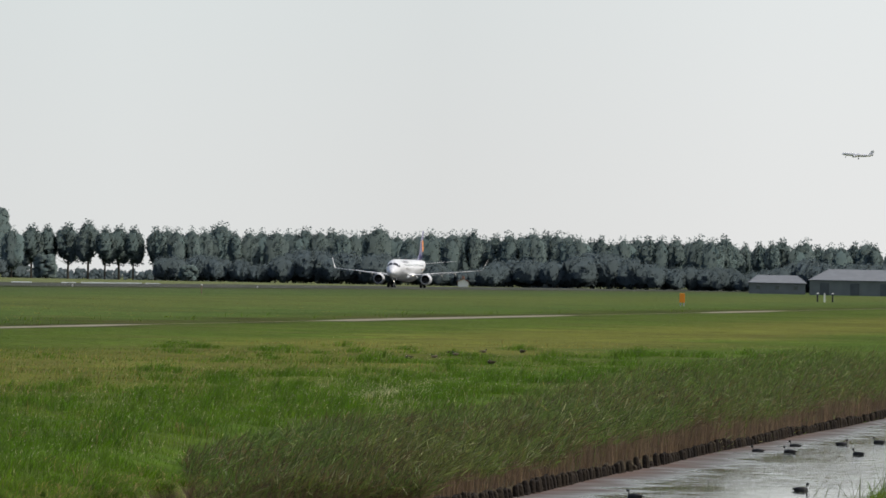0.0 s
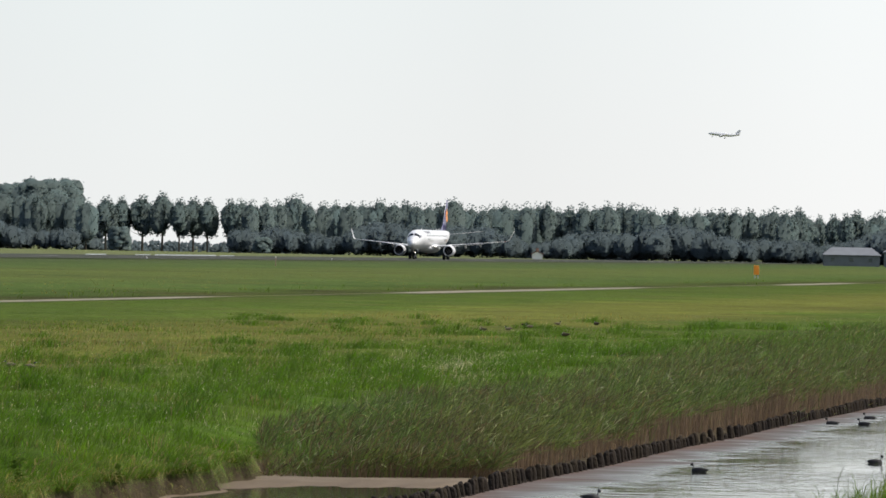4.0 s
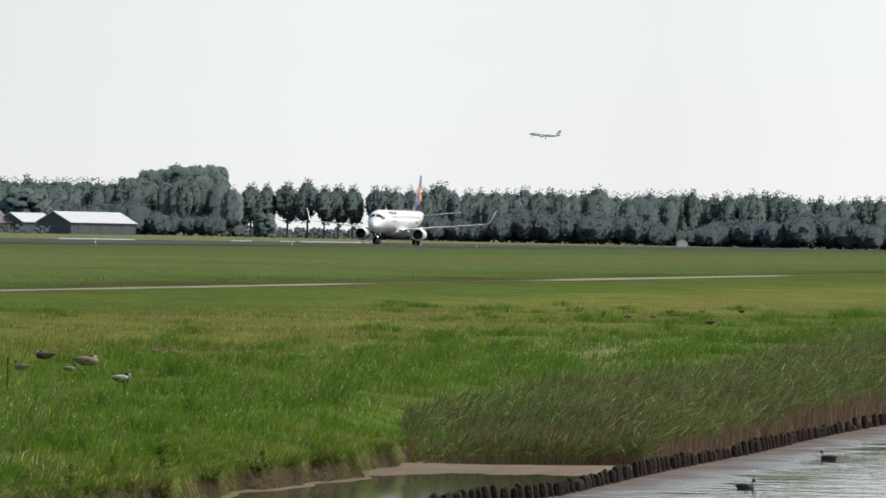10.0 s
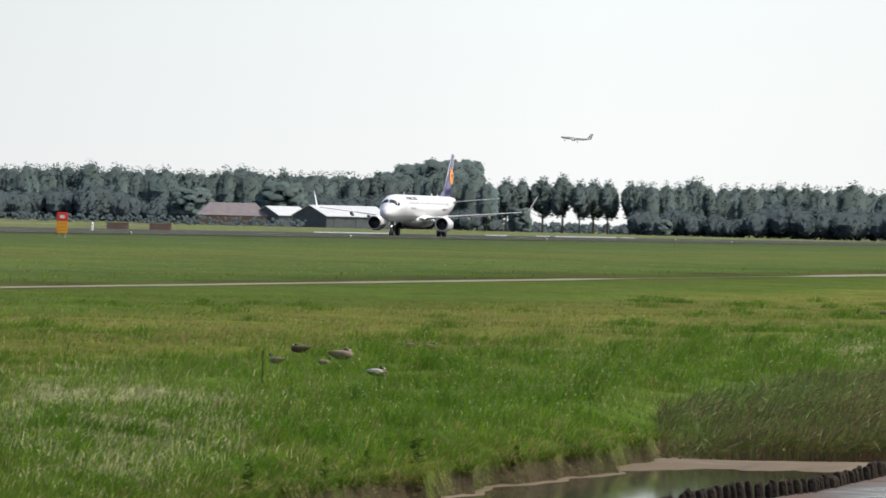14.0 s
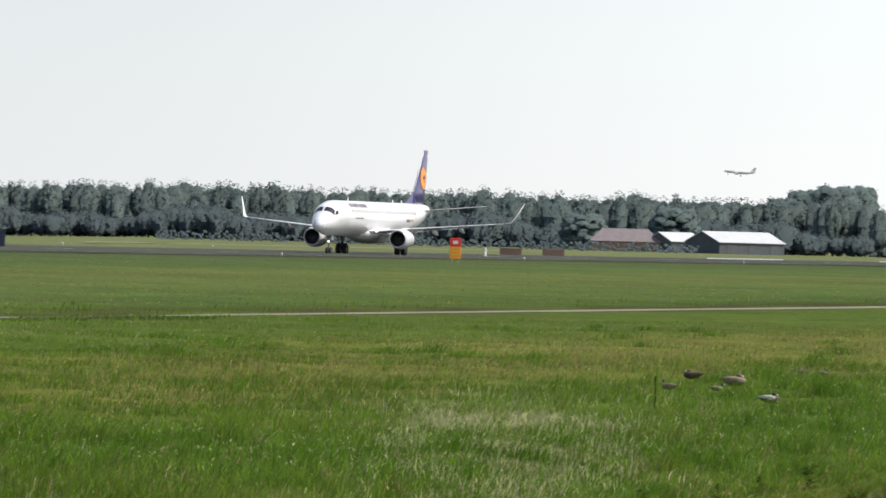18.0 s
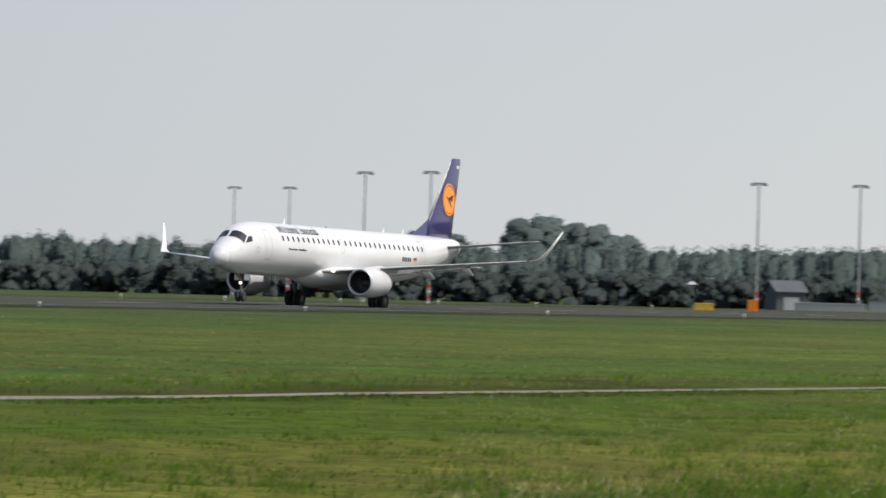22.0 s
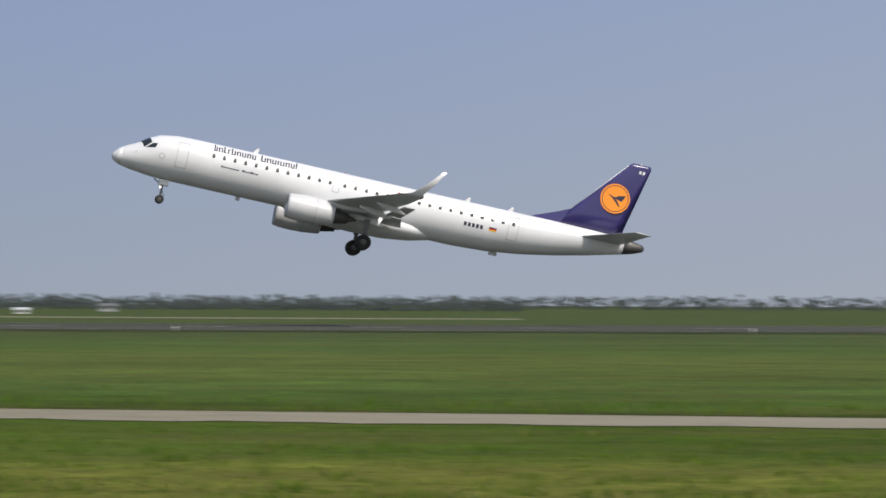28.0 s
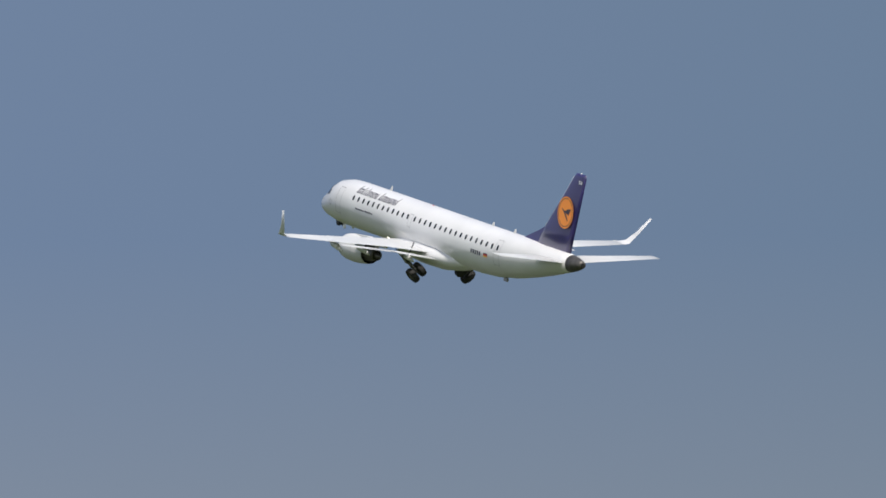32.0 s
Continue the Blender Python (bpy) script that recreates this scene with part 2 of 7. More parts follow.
M["wall_green"] = material("green_sheet_wall", (0.035, 0.085, 0.055), 0.6, vary=0.1, scale=0.6)
M["wall_grey"] = material("grey_panel_wall", (0.30, 0.31, 0.32), 0.6, vary=0.1, scale=0.5)
M["glassdark"] = material("tinted_glazing", (0.03, 0.05, 0.05), 0.1, spec=0.7)
M["glassgreen"] = material("green_glazing", (0.05, 0.12, 0.10), 0.15, spec=0.7)
M["concrete"] = material("grey_concrete", (0.22, 0.23, 0.24), 0.8, vary=0.12, scale=0.4)
M["tower_dark"] = material("dark_cladding", (0.075, 0.088, 0.095), 0.65, vary=0.12, scale=0.3)
M["radome"] = material("radome_shell", (0.74, 0.73, 0.71), 0.5, vary=0.04, scale=0.4)
M["galv"] = material("galvanised_steel", (0.36, 0.37, 0.38), 0.5, metal=0.5, vary=0.1, scale=2)
M["blue"] = material("dark_blue_sheet", (0.012, 0.02, 0.05), 0.5, vary=0.1, scale=1)
M["signred"] = material("sign_red", (0.72, 0.03, 0.02), 0.45)
M["signorange"] = material("sign_orange", (0.90, 0.28, 0.015), 0.45)
M["yellow"] = material("yellow_paint", (0.75, 0.46, 0.03), 0.5)
M["feather_brown"] = material("brown_plumage", (0.045, 0.030, 0.019), 0.8, vary=0.35, scale=9, second=(0.16, 0.12, 0.085), second_scale=5)
M["feather_dark"] = material("black_plumage", (0.016, 0.016, 0.018), 0.7, vary=0.2, scale=9)
M["feather_buff"] = material("buff_plumage", (0.20, 0.155, 0.11), 0.8, vary=0.3, scale=9, second=(0.10, 0.075, 0.05), second_scale=7)
M["feather_pale"] = material("pale_plumage", (0.50, 0.47, 0.42), 0.8, vary=0.2, scale=9)
M["bill"] = material("pale_bill", (0.75, 0.72, 0.65), 0.5)


# ---- helpers for meshes ----
def mesh_object(name, verts, faces, mat, parent=None, smooth=False, label=""):
    me = bpy.data.meshes.new(name)
    me.from_pydata(verts, [], faces)
    me.materials.append(mat)
    if smooth:
        me.polygons.foreach_set("use_smooth", [True] * len(me.polygons))
    me.update()
    ob = new(name, me)
    if parent:
        ob.parent = parent
    if label:
        ob["label"] = label
    return ob


def part(name, bm, mat, parent=None, label="", smooth=False):
    """Links a bmesh as one mesh object under a thing or under a part."""
    me = bpy.data.meshes.new(name)
    bmesh.ops.recalc_face_normals(bm, faces=bm.faces)
    bm.to_mesh(me)
    bm.free()
    me.materials.append(mat)
    if smooth:
        me.polygons.foreach_set("use_smooth", [True] * len(me.polygons))
    ob = new(name, me)
    if parent:
        ob.parent = parent
    if label:
        ob["label"] = label
    return ob


def box_bm(x0, y0, z0, x1, y1, z1, bevel=0.0, bm=None):
    bm = bm or bmesh.new()
    m = Matrix.Translation(((x0 + x1) / 2, (y0 + y1) / 2, (z0 + z1) / 2)) @ Matrix.Diagonal((x1 - x0, y1 - y0, z1 - z0, 1))
    r = bmesh.ops.create_cube(bm, size=1, matrix=m)
    if bevel:
        es = list({e for v in r["verts"] for e in v.link_edges})
        bmesh.ops.bevel(bm, geom=es, offset=bevel, segments=2, affect="EDGES", profile=0.5)
    return bm


def rod_bm(a, b, r0, r1=None, sides=10, bm=None):
    bm = bm or bmesh.new()
    a, b = Vector(a), Vector(b)
    d = b - a
    m = Matrix.Translation((a + b) / 2) @ d.to_track_quat("Z", "Y").to_matrix().to_4x4()
    bmesh.ops.create_cone(bm, cap_ends=True, segments=sides, radius1=r0, radius2=r0 if r1 is None else r1, depth=d.length, matrix=m)
    return bm


def loft_bm(rings, cap=True, bm=None):
    """A skin over rings of equal count."""
    bm = bm or bmesh.new()
    made = [[bm.verts.new(p) for p in ring] for ring in rings]
    n = len(rings[0])
    for a, b in zip(made, made[1:]):
        for i in range(n):
            bm.faces.new((a[i], a[(i + 1) % n], b[(i + 1) % n], b[i]))
    if cap:
        bm.faces.new(made[0][::-1])
        bm.faces.new(made[-1])
    return bm


def spot(bearing, d, z=0.0):
    b = radians(bearing)
    return Vector((d * math.cos(b), d * math.sin(b), z))


def raw_mesh(name, co, tris, mat):
    """A large mesh from arrays of corners and triangles."""
    me = bpy.data.meshes.new(name)
    me.vertices.add(len(co))
    me.vertices.foreach_set("co", np.ascontiguousarray(co, dtype=np.float32).ravel())
    me.loops.add(tris.size)
    me.loops.foreach_set("vertex_index", np.ascontiguousarray(tris, dtype=np.int32).ravel())
    me.polygons.add(len(tris))
    me.polygons.foreach_set("loop_start", np.arange(0, tris.size, tris.shape[1], dtype=np.int32))
    me.update(calc_edges=True)
    me.materials.append(mat)
    return new(name, me)


# ---- the lie of the land ----
# the runway and the track beside it run straight past the camera and then swing round it
TRACK_BEARINGS = np.array([24, 27.8, 32, 35.5, 38.5, 42, 45, 48.4, 52, 56, 61.5, 65.3, 70, 74, 80, 95])
TRACK_REACH = np.array([103, 92, 86, 89, 94, 98, 101.5, 99, 98, 98.5, 102, 105, 111, 117, 126, 150])
EDGE_BEARINGS = np.array([24, 27, 30, 33, 38.5, 44.6, 48.4, 52, 61.5, 65, 70, 78, 95])
EDGE_NEAR = np.array([369, 330, 312, 322, 350, 384, 390, 390, 382, 392, 418, 440, 480])
EDGE_FAR = np.array([512, 460, 432, 440, 466, 490, 515, 530, 512, 528, 575, 605, 650])


def smooth_at(x, xs, ys):
    """A curve through the points, eased between them."""
    return np.mean([np.interp(np.clip(x + o, xs[0], xs[-1]), xs, ys) for o in (-2.4, -1.2, 0, 1.2, 2.4)], axis=0)


def polar_edge(bearings, straight_y, xs, ys):
    b = np.asarray(bearings, float)
    line = straight_y / np.sin(np.radians(np.clip(b, 1.0, 90)))
    curve = smooth_at(b, xs, ys)
    k = np.clip((b - 25) / 2.5, 0, 1)
    return line * (1 - k) + curve * k


def track_reach(b):
    return polar_edge(b, 43.6, TRACK_BEARINGS, TRACK_REACH)


def track_half(b):
    """Half the track's width as a share of its reach; grass has closed over its far stretch in places."""
    b = np.asarray(b, float)
    w_ = np.interp(b, [3, 9, 14, 19, 27, 33, 38, 42, 45, 52, 60, 95], [0.026, 0.022, 0.011, 0.009, 0.011, 0.034, 0.028, 0.022, 0.026, 0.036, 0.044, 0.045])
    return w_ * np.interp(b, [5.4, 5.5, 6.0, 6.1, 7.3, 7.45, 9.2, 9.5, 10.9, 11.3, 18.0, 18.4, 19.4, 19.8], [0.1, 1, 1, 0.1, 0.1, 1, 1, 0.1, 0.1, 1, 1, 0.15, 0.15, 1])


def bank_line(x):
    """Where the far bank meets the water."""
    return 12.14 + 0.10 * np.sin(x * 0.9) + 0.07 * np.sin(x * 2.3 + 1) + 0.04 * np.sin(x * 5.1 + 2)


def pile_line(x):
    """The row of piles along the open water."""
    return 9.64 + 0.08 * np.clip(59 - x, 0, 3) - 0.011 * np.clip(x - 95, 0, 400)


def land_height(x, y):
    x, y = np.asarray(x, float), np.asarray(y, float)
    d = np.hypot(x, y)
    rough = 0.03 * np.sin(x * 0.31 + y * 0.23) + 0.02 * np.sin(x * 0.83 - y * 0.61 + 1.7) * np.sin(y * 0.9 + x * 0.2) + 0.015 * np.sin(x * 1.9 + y * 2.3) * np.sin(x * 0.7 - y * 1.1)
    bearing_ = np.degrees(np.arctan2(y, x))
    rel = d / track_reach(np.clip(bearing_, 3, 95))
    z = rough * np.clip(1.4 - d / 300, 0.0, 1) * np.clip(np.abs(rel - 1) / 0.10 - 0.8, 0, 1)
    # beyond the runway's low embankment the land lies a little lower
    fall = np.interp(bearing_, [18.5, 21.5, 52, 62, 72, 77], [0, 1.5, 1.4, 0.9, 0.5, 0])
    out = np.clip((d - 1.10 * polar_edge(np.clip(bearing_, 3, 95), 209.0, EDGE_BEARINGS, EDGE_FAR)) / 60, 0, 1)
    z = z - fall * out * out * (3 - 2 * out)
    b = bank_line(x)
    # behind the reeds the bank is a long gentle slope
    shelf = np.clip((y - pile_line(x) - 0.35) / 3.9, 0, 1)
    k = np.clip((x - 66.5) / 4.0, 0, 1)
    near = np.clip((5.6 - y) / 1.1, 0, 1)
    bed = np.where(y > pile_line(x) + 0.08, np.interp(x, [58, 63, 66, 68], [-1.0, -0.72, -0.55, -0.50]), -1.05)
    # elsewhere the far bank is a small broken step under a rounded grassy brow
    up = y - b
    step = np.clip((up + 0.05) / 0.10, 0, 1)
    brow = np.interp(up, [0.05, 0.4, 0.9, 1.5, 2.2], [-0.33, -0.22, -0.11, -0.04, 0.0])
    bank = bed * (1 - step) + (brow + z * np.clip(up / 2.2, 0, 1)) * step
    far_z = bank * (1 - k) + (bed * (1 - shelf) + z * shelf) * k
    cut = (x > -60) & (x < 420)
    return np.where(cut, np.where(y > 8, far_z, bed * (1 - near) + z * near), z)


def spread(start, stop, first, growth):
    out, s = [start], first
    while abs(out[-1]) < abs(stop):
        out.append(out[-1] + math.copysign(s, stop - start))
        s *= growth
    out[-1] = stop
    return out


gx = sorted(set(np.round(np.concatenate([spread(0, -4700, 3, 1.12), np.arange(3, 40, 3.0), np.arange(40, 132, 0.4), spread(132, 4800, 0.8, 1.035)]), 3)))
gy = sorted(set(np.round(np.concatenate([spread(-3, -4700, 2, 1.25), np.arange(-2, 4.5, 1.5), np.arange(4.6, 12.1, 0.2), np.arange(12.1, 13.2, 0.06), np.arange(13.2, 15, 0.2), np.arange(15, 60, 1.0), spread(60, 4800, 1.5, 1.06)]), 3)))
GX, GY = np.meshgrid(np.array(gx), np.array(gy))
GZ = land_height(GX, GY)
nx, ny = len(gx), len(gy)
idx = np.arange(nx * ny).reshape(ny, nx)
quads = np.stack([idx[:-1, :-1], idx[:-1, 1:], idx[1:, 1:], idx[1:, :-1]], -1).reshape(-1, 4)


def ground_material():
    """Meadow: mown strips that follow the track, with grain, clumps and dry patches."""
    m = bpy.data.materials.new("meadow")
    m.use_nodes = True
    n, l = m.node_tree.nodes, m.node_tree.links
    b = n["Principled BSDF"]
    b.inputs["Roughness"].default_value = 0.85
    b.inputs["Specular IOR Level"].default_value = 0.03
    strip = n.new("ShaderNodeAttribute")
    strip.attribute_name = "strip"
    tc = n.new("ShaderNodeTexCoord")

    def noise_at(scale, detail=5, stretch=None):
        v = tc.outputs["Object"]
        if stretch:
            mp = n.new("ShaderNodeMapping")
            mp.inputs["Scale"].default_value = stretch
            l.new(v, mp.inputs[0])
            v = mp.outputs[0]
        k = n.new("ShaderNodeTexNoise")
        k.inputs["Scale"].default_value, k.inputs["Detail"].default_value = scale, detail
        l.new(v, k.inputs["Vector"])
        return k.outputs[0]

    wob = n.new("ShaderNodeMath")
    wob.operation = "MULTIPLY_ADD"
    l.new(noise_at(0.09), wob.inputs[0])
    wob.inputs[1].default_value = 0.35
    l.new(strip.outputs["Fac"], wob.inputs[2])
    sc = n.new("ShaderNodeMath")
    sc.operation = "MULTIPLY"
    l.new(wob.outputs[0], sc.inputs[0])
    sc.inputs[1].default_value = 0.2
    r = n.new("ShaderNodeValToRGB")
    # from 1.3 on more blue, and paler at 4.9: haze painted into the field
    # the dark stop at 1.05 paints the brownish verge together with its shade
    stops = [(0, (0.048, 0.084, 0.009)), (0.36, (0.049, 0.084, 0.009)), (0.46, (0.054, 0.084, 0.009)), (0.52, (0.096, 0.102, 0.018)),
             (0.66, (0.092, 0.100, 0.017)), (0.78, (0.052, 0.081, 0.009)), (0.98, (0.047, 0.076, 0.008)), (1.05, (0.032, 0.033, 0.009)), (1.09, (0.038, 0.056, 0.008)), (1.16, (0.048, 0.081, 0.012)), (1.3, (0.052, 0.086, 0.017)), (1.6, (0.066, 0.090, 0.020)),
             (2.1, (0.071, 0.091, 0.022)), (2.4, (0.052, 0.085, 0.020)), (3.4, (0.046, 0.066, 0.024)), (4.9, (0.112, 0.130, 0.055))]
    e = r.color_ramp.elements
    while len(e) < len(stops):
        e.new(0.5)
    for k, (p, c) in zip(e, stops):
        k.position, k.color = (p + 0.17) * 0.2, (*c, 1)
    l.new(sc.outputs[0], r.inputs[0])
    prev = r.outputs[0]
    for scale, lo, hi in ((0.05, 0.80, 1.2), (0.30, 0.78, 1.22), (1.1, 0.8, 1.2), (4.0, 0.7, 1.3)):
        hs = n.new("ShaderNodeHueSaturation")
        mr = n.new("ShaderNodeMapRange")
        mr.inputs[1].default_value, mr.inputs[2].default_value = 0.3, 0.7
        mr.inputs[3].default_value, mr.inputs[4].default_value = lo, hi
        l.new(noise_at(scale), mr.inputs[0])
        l.new(mr.outputs[0], hs.inputs["Value"])
        l.new(prev, hs.inputs["Color"])
        prev = hs.outputs[0]
    # drier blotches among the green
    for scale, share in ((0.16, 0.5), (0.7, 0.3)):
        dr = n.new("ShaderNodeMapRange")
        dr.inputs[1].default_value, dr.inputs[2].default_value = 0.50, 0.68
        dr.inputs[4].default_value = share
        l.new(noise_at(scale, 4), dr.inputs[0])
        dm = n.new("ShaderNodeMixRGB")
        dm.inputs[2].default_value = (0.082, 0.078, 0.022, 1)
        l.new(dr.outputs[0], dm.inputs[0])
        l.new(prev, dm.inputs[1])
        prev = dm.outputs[0]
    # bare earth on the steep bank and under water
    sep2 = n.new("ShaderNodeSeparateXYZ")
    l.new(tc.outputs["Object"], sep2.inputs[0])
    mr = n.new("ShaderNodeMapRange")
    mr.inputs[1].default_value, mr.inputs[2].default_value = -0.30, -0.40
    l.new(sep2.outputs[2], mr.inputs[0])
    mx = n.new("ShaderNodeMixRGB")
    mx.inputs[2].default_value = (0.048, 0.038, 0.023, 1)
    near_ = n.new("ShaderNodeMath")
    near_.operation = "LESS_THAN"
    near_.inputs[1].default_value = 16.0
    l.new(sep2.outputs[1], near_.inputs[0])
    both = n.new("ShaderNodeMath")
    both.operation = "MULTIPLY"
    l.new(mr.outputs[0], both.inputs[0])
    l.new(near_.outputs[0], both.inputs[1])
    l.new(both.outputs[0], mx.inputs[0])
    l.new(prev, mx.inputs[1])
    l.new(mx.outputs[0], b.inputs["Base Color"])
    bp = n.new("ShaderNodeBump")
    bp.inputs["Strength"].default_value, bp.inputs["Distance"].default_value = 0.9, 0.25
    l.new(noise_at(2.2, 8), bp.inputs["Height"])
    l.new(bp.outputs[0], b.inputs["Normal"])
    return m


M["meadow"] = ground_material()
ground = raw_mesh("ground", np.stack([GX.ravel(), GY.ravel(), GZ.ravel()], 1), quads, M["meadow"])
bear = np.degrees(np.arctan2(GY, GX)).ravel()
reach = np.hypot(GX, GY).ravel()
strip_of = reach / track_reach(np.clip(np.abs(bear), 1, 95))
far_side = np.clip((np.abs(bear) - 18) / 3, 0, 1)
strip_of = np.where(strip_of > 3.4, strip_of * (1 - far_side) + 3.4 * far_side, strip_of)
att = ground.data.attributes.new("strip", "FLOAT", "POINT")
att.data.foreach_set("value", strip_of.astype(np.float32))
tagged(ground, "flat green airfield meadow with drier yellow strips", "meadow", kind="structure")


def ribbon(name, near_far, mat, z, bearings, label, category, thick=0.0):
    """A surfaced strip between two edges given by bearing and reach."""
    verts, faces = [], []
    for b, (n0, f0) in zip(bearings, near_far):
        verts += [spot(b, n0, z), spot(b, f0, z)]
    for i in range(len(bearings) - 1):
        faces.append((2 * i, 2 * i + 1, 2 * i + 3, 2 * i + 2))
    ob = mesh_object(name, verts, faces, mat)
    if thick:
        sol = ob.modifiers.new("depth", "SOLIDIFY")
        sol.thickness, sol.offset = thick, -1
    return tagged(ob, label, category, kind="structure")


RB = np.concatenate([np.arange(2.6, 25, 0.25), np.arange(25, 95, 0.5)])
near_edge = polar_edge(RB, 152.0, EDGE_BEARINGS, EDGE_NEAR)
far_edge = polar_edge(RB, 209.0, EDGE_BEARINGS, EDGE_FAR)
w = far_edge - near_edge
runway = ribbon("runway", list(zip(near_edge + 0.13 * w, far_edge - 0.10 * w)), M["asphalt"], 0.05, RB, "dark grey asphalt runway", "runway")
ribbon("runway_shoulder", list(zip(near_edge, near_edge + 0.13 * w)), M["shoulder"], 0.03, RB, "darker asphalt runway shoulder beside the grass", "shoulder")
ribbon("runway_shoulder", list(zip(far_edge - 0.10 * w, far_edge * (1 + 0.08 * np.clip((RB - 19.5) / 1.5, 0, 1) * np.clip((52 - RB) / 3, 0, 1)))), M["shoulder"], 0.03, RB, "darker asphalt runway shoulder on the far side", "shoulder")
# painted edge and centre lines
for k, wide in ((0.155, 0.007), (0.87, 0.007)):
    ribbon("runway_edge_line", list(zip(near_edge + (k - wide / 2) * w, near_edge + (k + wide / 2) * w)), M["marking"], 0.056, RB, "worn white runway edge line", "marking")
for i in range(6, len(RB) - 4, 3):
    c = near_edge + 0.5 * w
    ribbon("runway_centre_line", [(c[j] - 0.008 * w[j], c[j] + 0.008 * w[j]) for j in (i, i + 1)], M["marking"], 0.056, RB[i:i + 2], "white dashed runway centre line", "marking")

TB = np.concatenate([np.arange(3.0, 25, 0.2), np.arange(25, 95, 0.4)])
tr = track_reach(TB)
tw = tr * track_half(TB)
wob = 1 + 0.10 * np.sin(TB * 3.1) + 0.07 * np.sin(TB * 7.7 + 1)
ribbon("service_track", list(zip(tr - tw * wob, tr + tw)), M["track"], 0.012, TB, "narrow pale concrete service track through the grass", "track")
# glossy shoulder strips added to mirror the sky as a mirage, then taxiways beyond the runway
for n0, f0, b0, b1 in ((0.965, 1.02, 10.84, 10.97), (0.955, 1.04, 11.0, 11.53), (0.965, 1.03, 11.57, 11.70), (0.96, 1.03, 11.95, 12.13), (0.96, 1.035, 12.96, 13.62)):
    bb = np.linspace(b0, b1, 12)
    fe = polar_edge(bb, 209.0, EDGE_BEARINGS, EDGE_FAR)
    ribbon("runway_shoulder", list(zip(fe * n0, fe * f0)), M["wet"], 0.06, bb, "glossy stretch of runway shoulder mirroring the sky as a mirage", "shoulder")
for n0, f0, b0, b1 in ((1.33, 1.38, 15, 19), (1.30, 1.36, 60, 88)):
    bb = np.linspace(b0, b1, 12)
    fe = polar_edge(bb, 209.0, EDGE_BEARINGS, EDGE_FAR)
    ribbon("taxiway", list(zip(fe * n0, fe * f0)), M["track"], 0.035, bb, "pale concrete taxiway beyond the runway", "taxiway")

# ---- the ditch ----
def water_material():
    m = bpy.data.materials.new("ditch_water")
    m.use_nodes = True
    n, l = m.node_tree.nodes, m.node_tree.links
    b = n["Principled BSDF"]
    b.inputs["Base Color"].default_value = (0.030, 0.032, 0.022, 1)
    b.inputs["Roughness"].default_value = 0.06
    b.inputs["Specular IOR Level"].default_value = 0.6
    tc = n.new("ShaderNodeTexCoord")
    mp = n.new("ShaderNodeMapping")
    mp.inputs["Scale"].default_value = (1.3, 1.0, 1)
    l.new(tc.outputs["Object"], mp.inputs[0])
    k = n.new("ShaderNodeTexNoise")
    k.inputs["Scale"].default_value, k.inputs["Detail"].default_value = 2.6, 3
    l.new(mp.outputs[0], k.inputs["Vector"])
    bp = n.new("ShaderNodeBump")
    bp.inputs["Strength"].default_value, bp.inputs["Distance"].default_value = 0.35, 0.04
    l.new(k.outputs[0], bp.inputs["Height"])
    l.new(bp.outputs[0], b.inputs["Normal"])
    # the pool behind the piles lies sheltered
    sp0 = n.new("ShaderNodeSeparateXYZ")
    l.new(tc.outputs["Object"], sp0.inputs[0])
    across = sp0.outputs[1]
    calm = n.new("ShaderNodeMapRange")
    calm.inputs[1].default_value, calm.inputs[2].default_value = 9.60, 9.72
    calm.inputs[3].default_value, calm.inputs[4].default_value = 0.40, 0.02
    l.new(across, calm.inputs[0])
    # wind ruffles the open water in broad patches and leaves others smooth
    gust = n.new("ShaderNodeTexNoise")
    gust.inputs["Scale"].default_value, gust.inputs["Detail"].default_value = 0.22, 3
    l.new(mp.outputs[0], gust.inputs["Vector"])
    gr = n.new("ShaderNodeMapRange")
    gr.inputs[1].default_value, gr.inputs[2].default_value = 0.36, 0.62
    gr.inputs[3].default_value, gr.inputs[4].default_value = 0.25, 1.3
    l.new(gust.outputs[0], gr.inputs[0])
    ws = n.new("ShaderNodeMath")
    ws.operation = "MULTIPLY"
    l.new(calm.outputs[0], ws.inputs[0])
    l.new(gr.outputs[0], ws.inputs[1])
    l.new(ws.outputs[0], bp.inputs["Strength"])
    # a pinkish film drifts along the piles
    k2 = n.new("ShaderNodeTexNoise")
    k2.inputs["Scale"].default_value, k2.inputs["Detail"].default_value = 0.8, 4
    l.new(mp.outputs[0], k2.inputs["Vector"])
    ad = n.new("ShaderNodeMath")
    ad.operation = "MULTIPLY_ADD"
    ad.inputs[1].default_value = 2.0
    l.new(k2.outputs[0], ad.inputs[0])
    l.new(across, ad.inputs[2])
    mr = n.new("ShaderNodeMapRange")
    mr.inputs[1].default_value, mr.inputs[2].default_value = 9.55, 10.75
    l.new(ad.outputs[0], mr.inputs[0])
    lim = n.new("ShaderNodeMapRange")
    lim.inputs[1].default_value, lim.inputs[2].default_value = 9.72, 9.66
    l.new(across, lim.inputs[0])
    mu = n.new("ShaderNodeMath")
    mu.operation = "MULTIPLY"
    l.new(mr.outputs[0], mu.inputs[0])
    l.new(lim.outputs[0], mu.inputs[1])
    fi = n.new("ShaderNodeMixRGB")
    fi.inputs[1].default_value, fi.inputs[2].default_value = (0.030, 0.032, 0.022, 1), (0.110, 0.078, 0.066, 1)
    l.new(mu.outputs[0], fi.inputs[0])
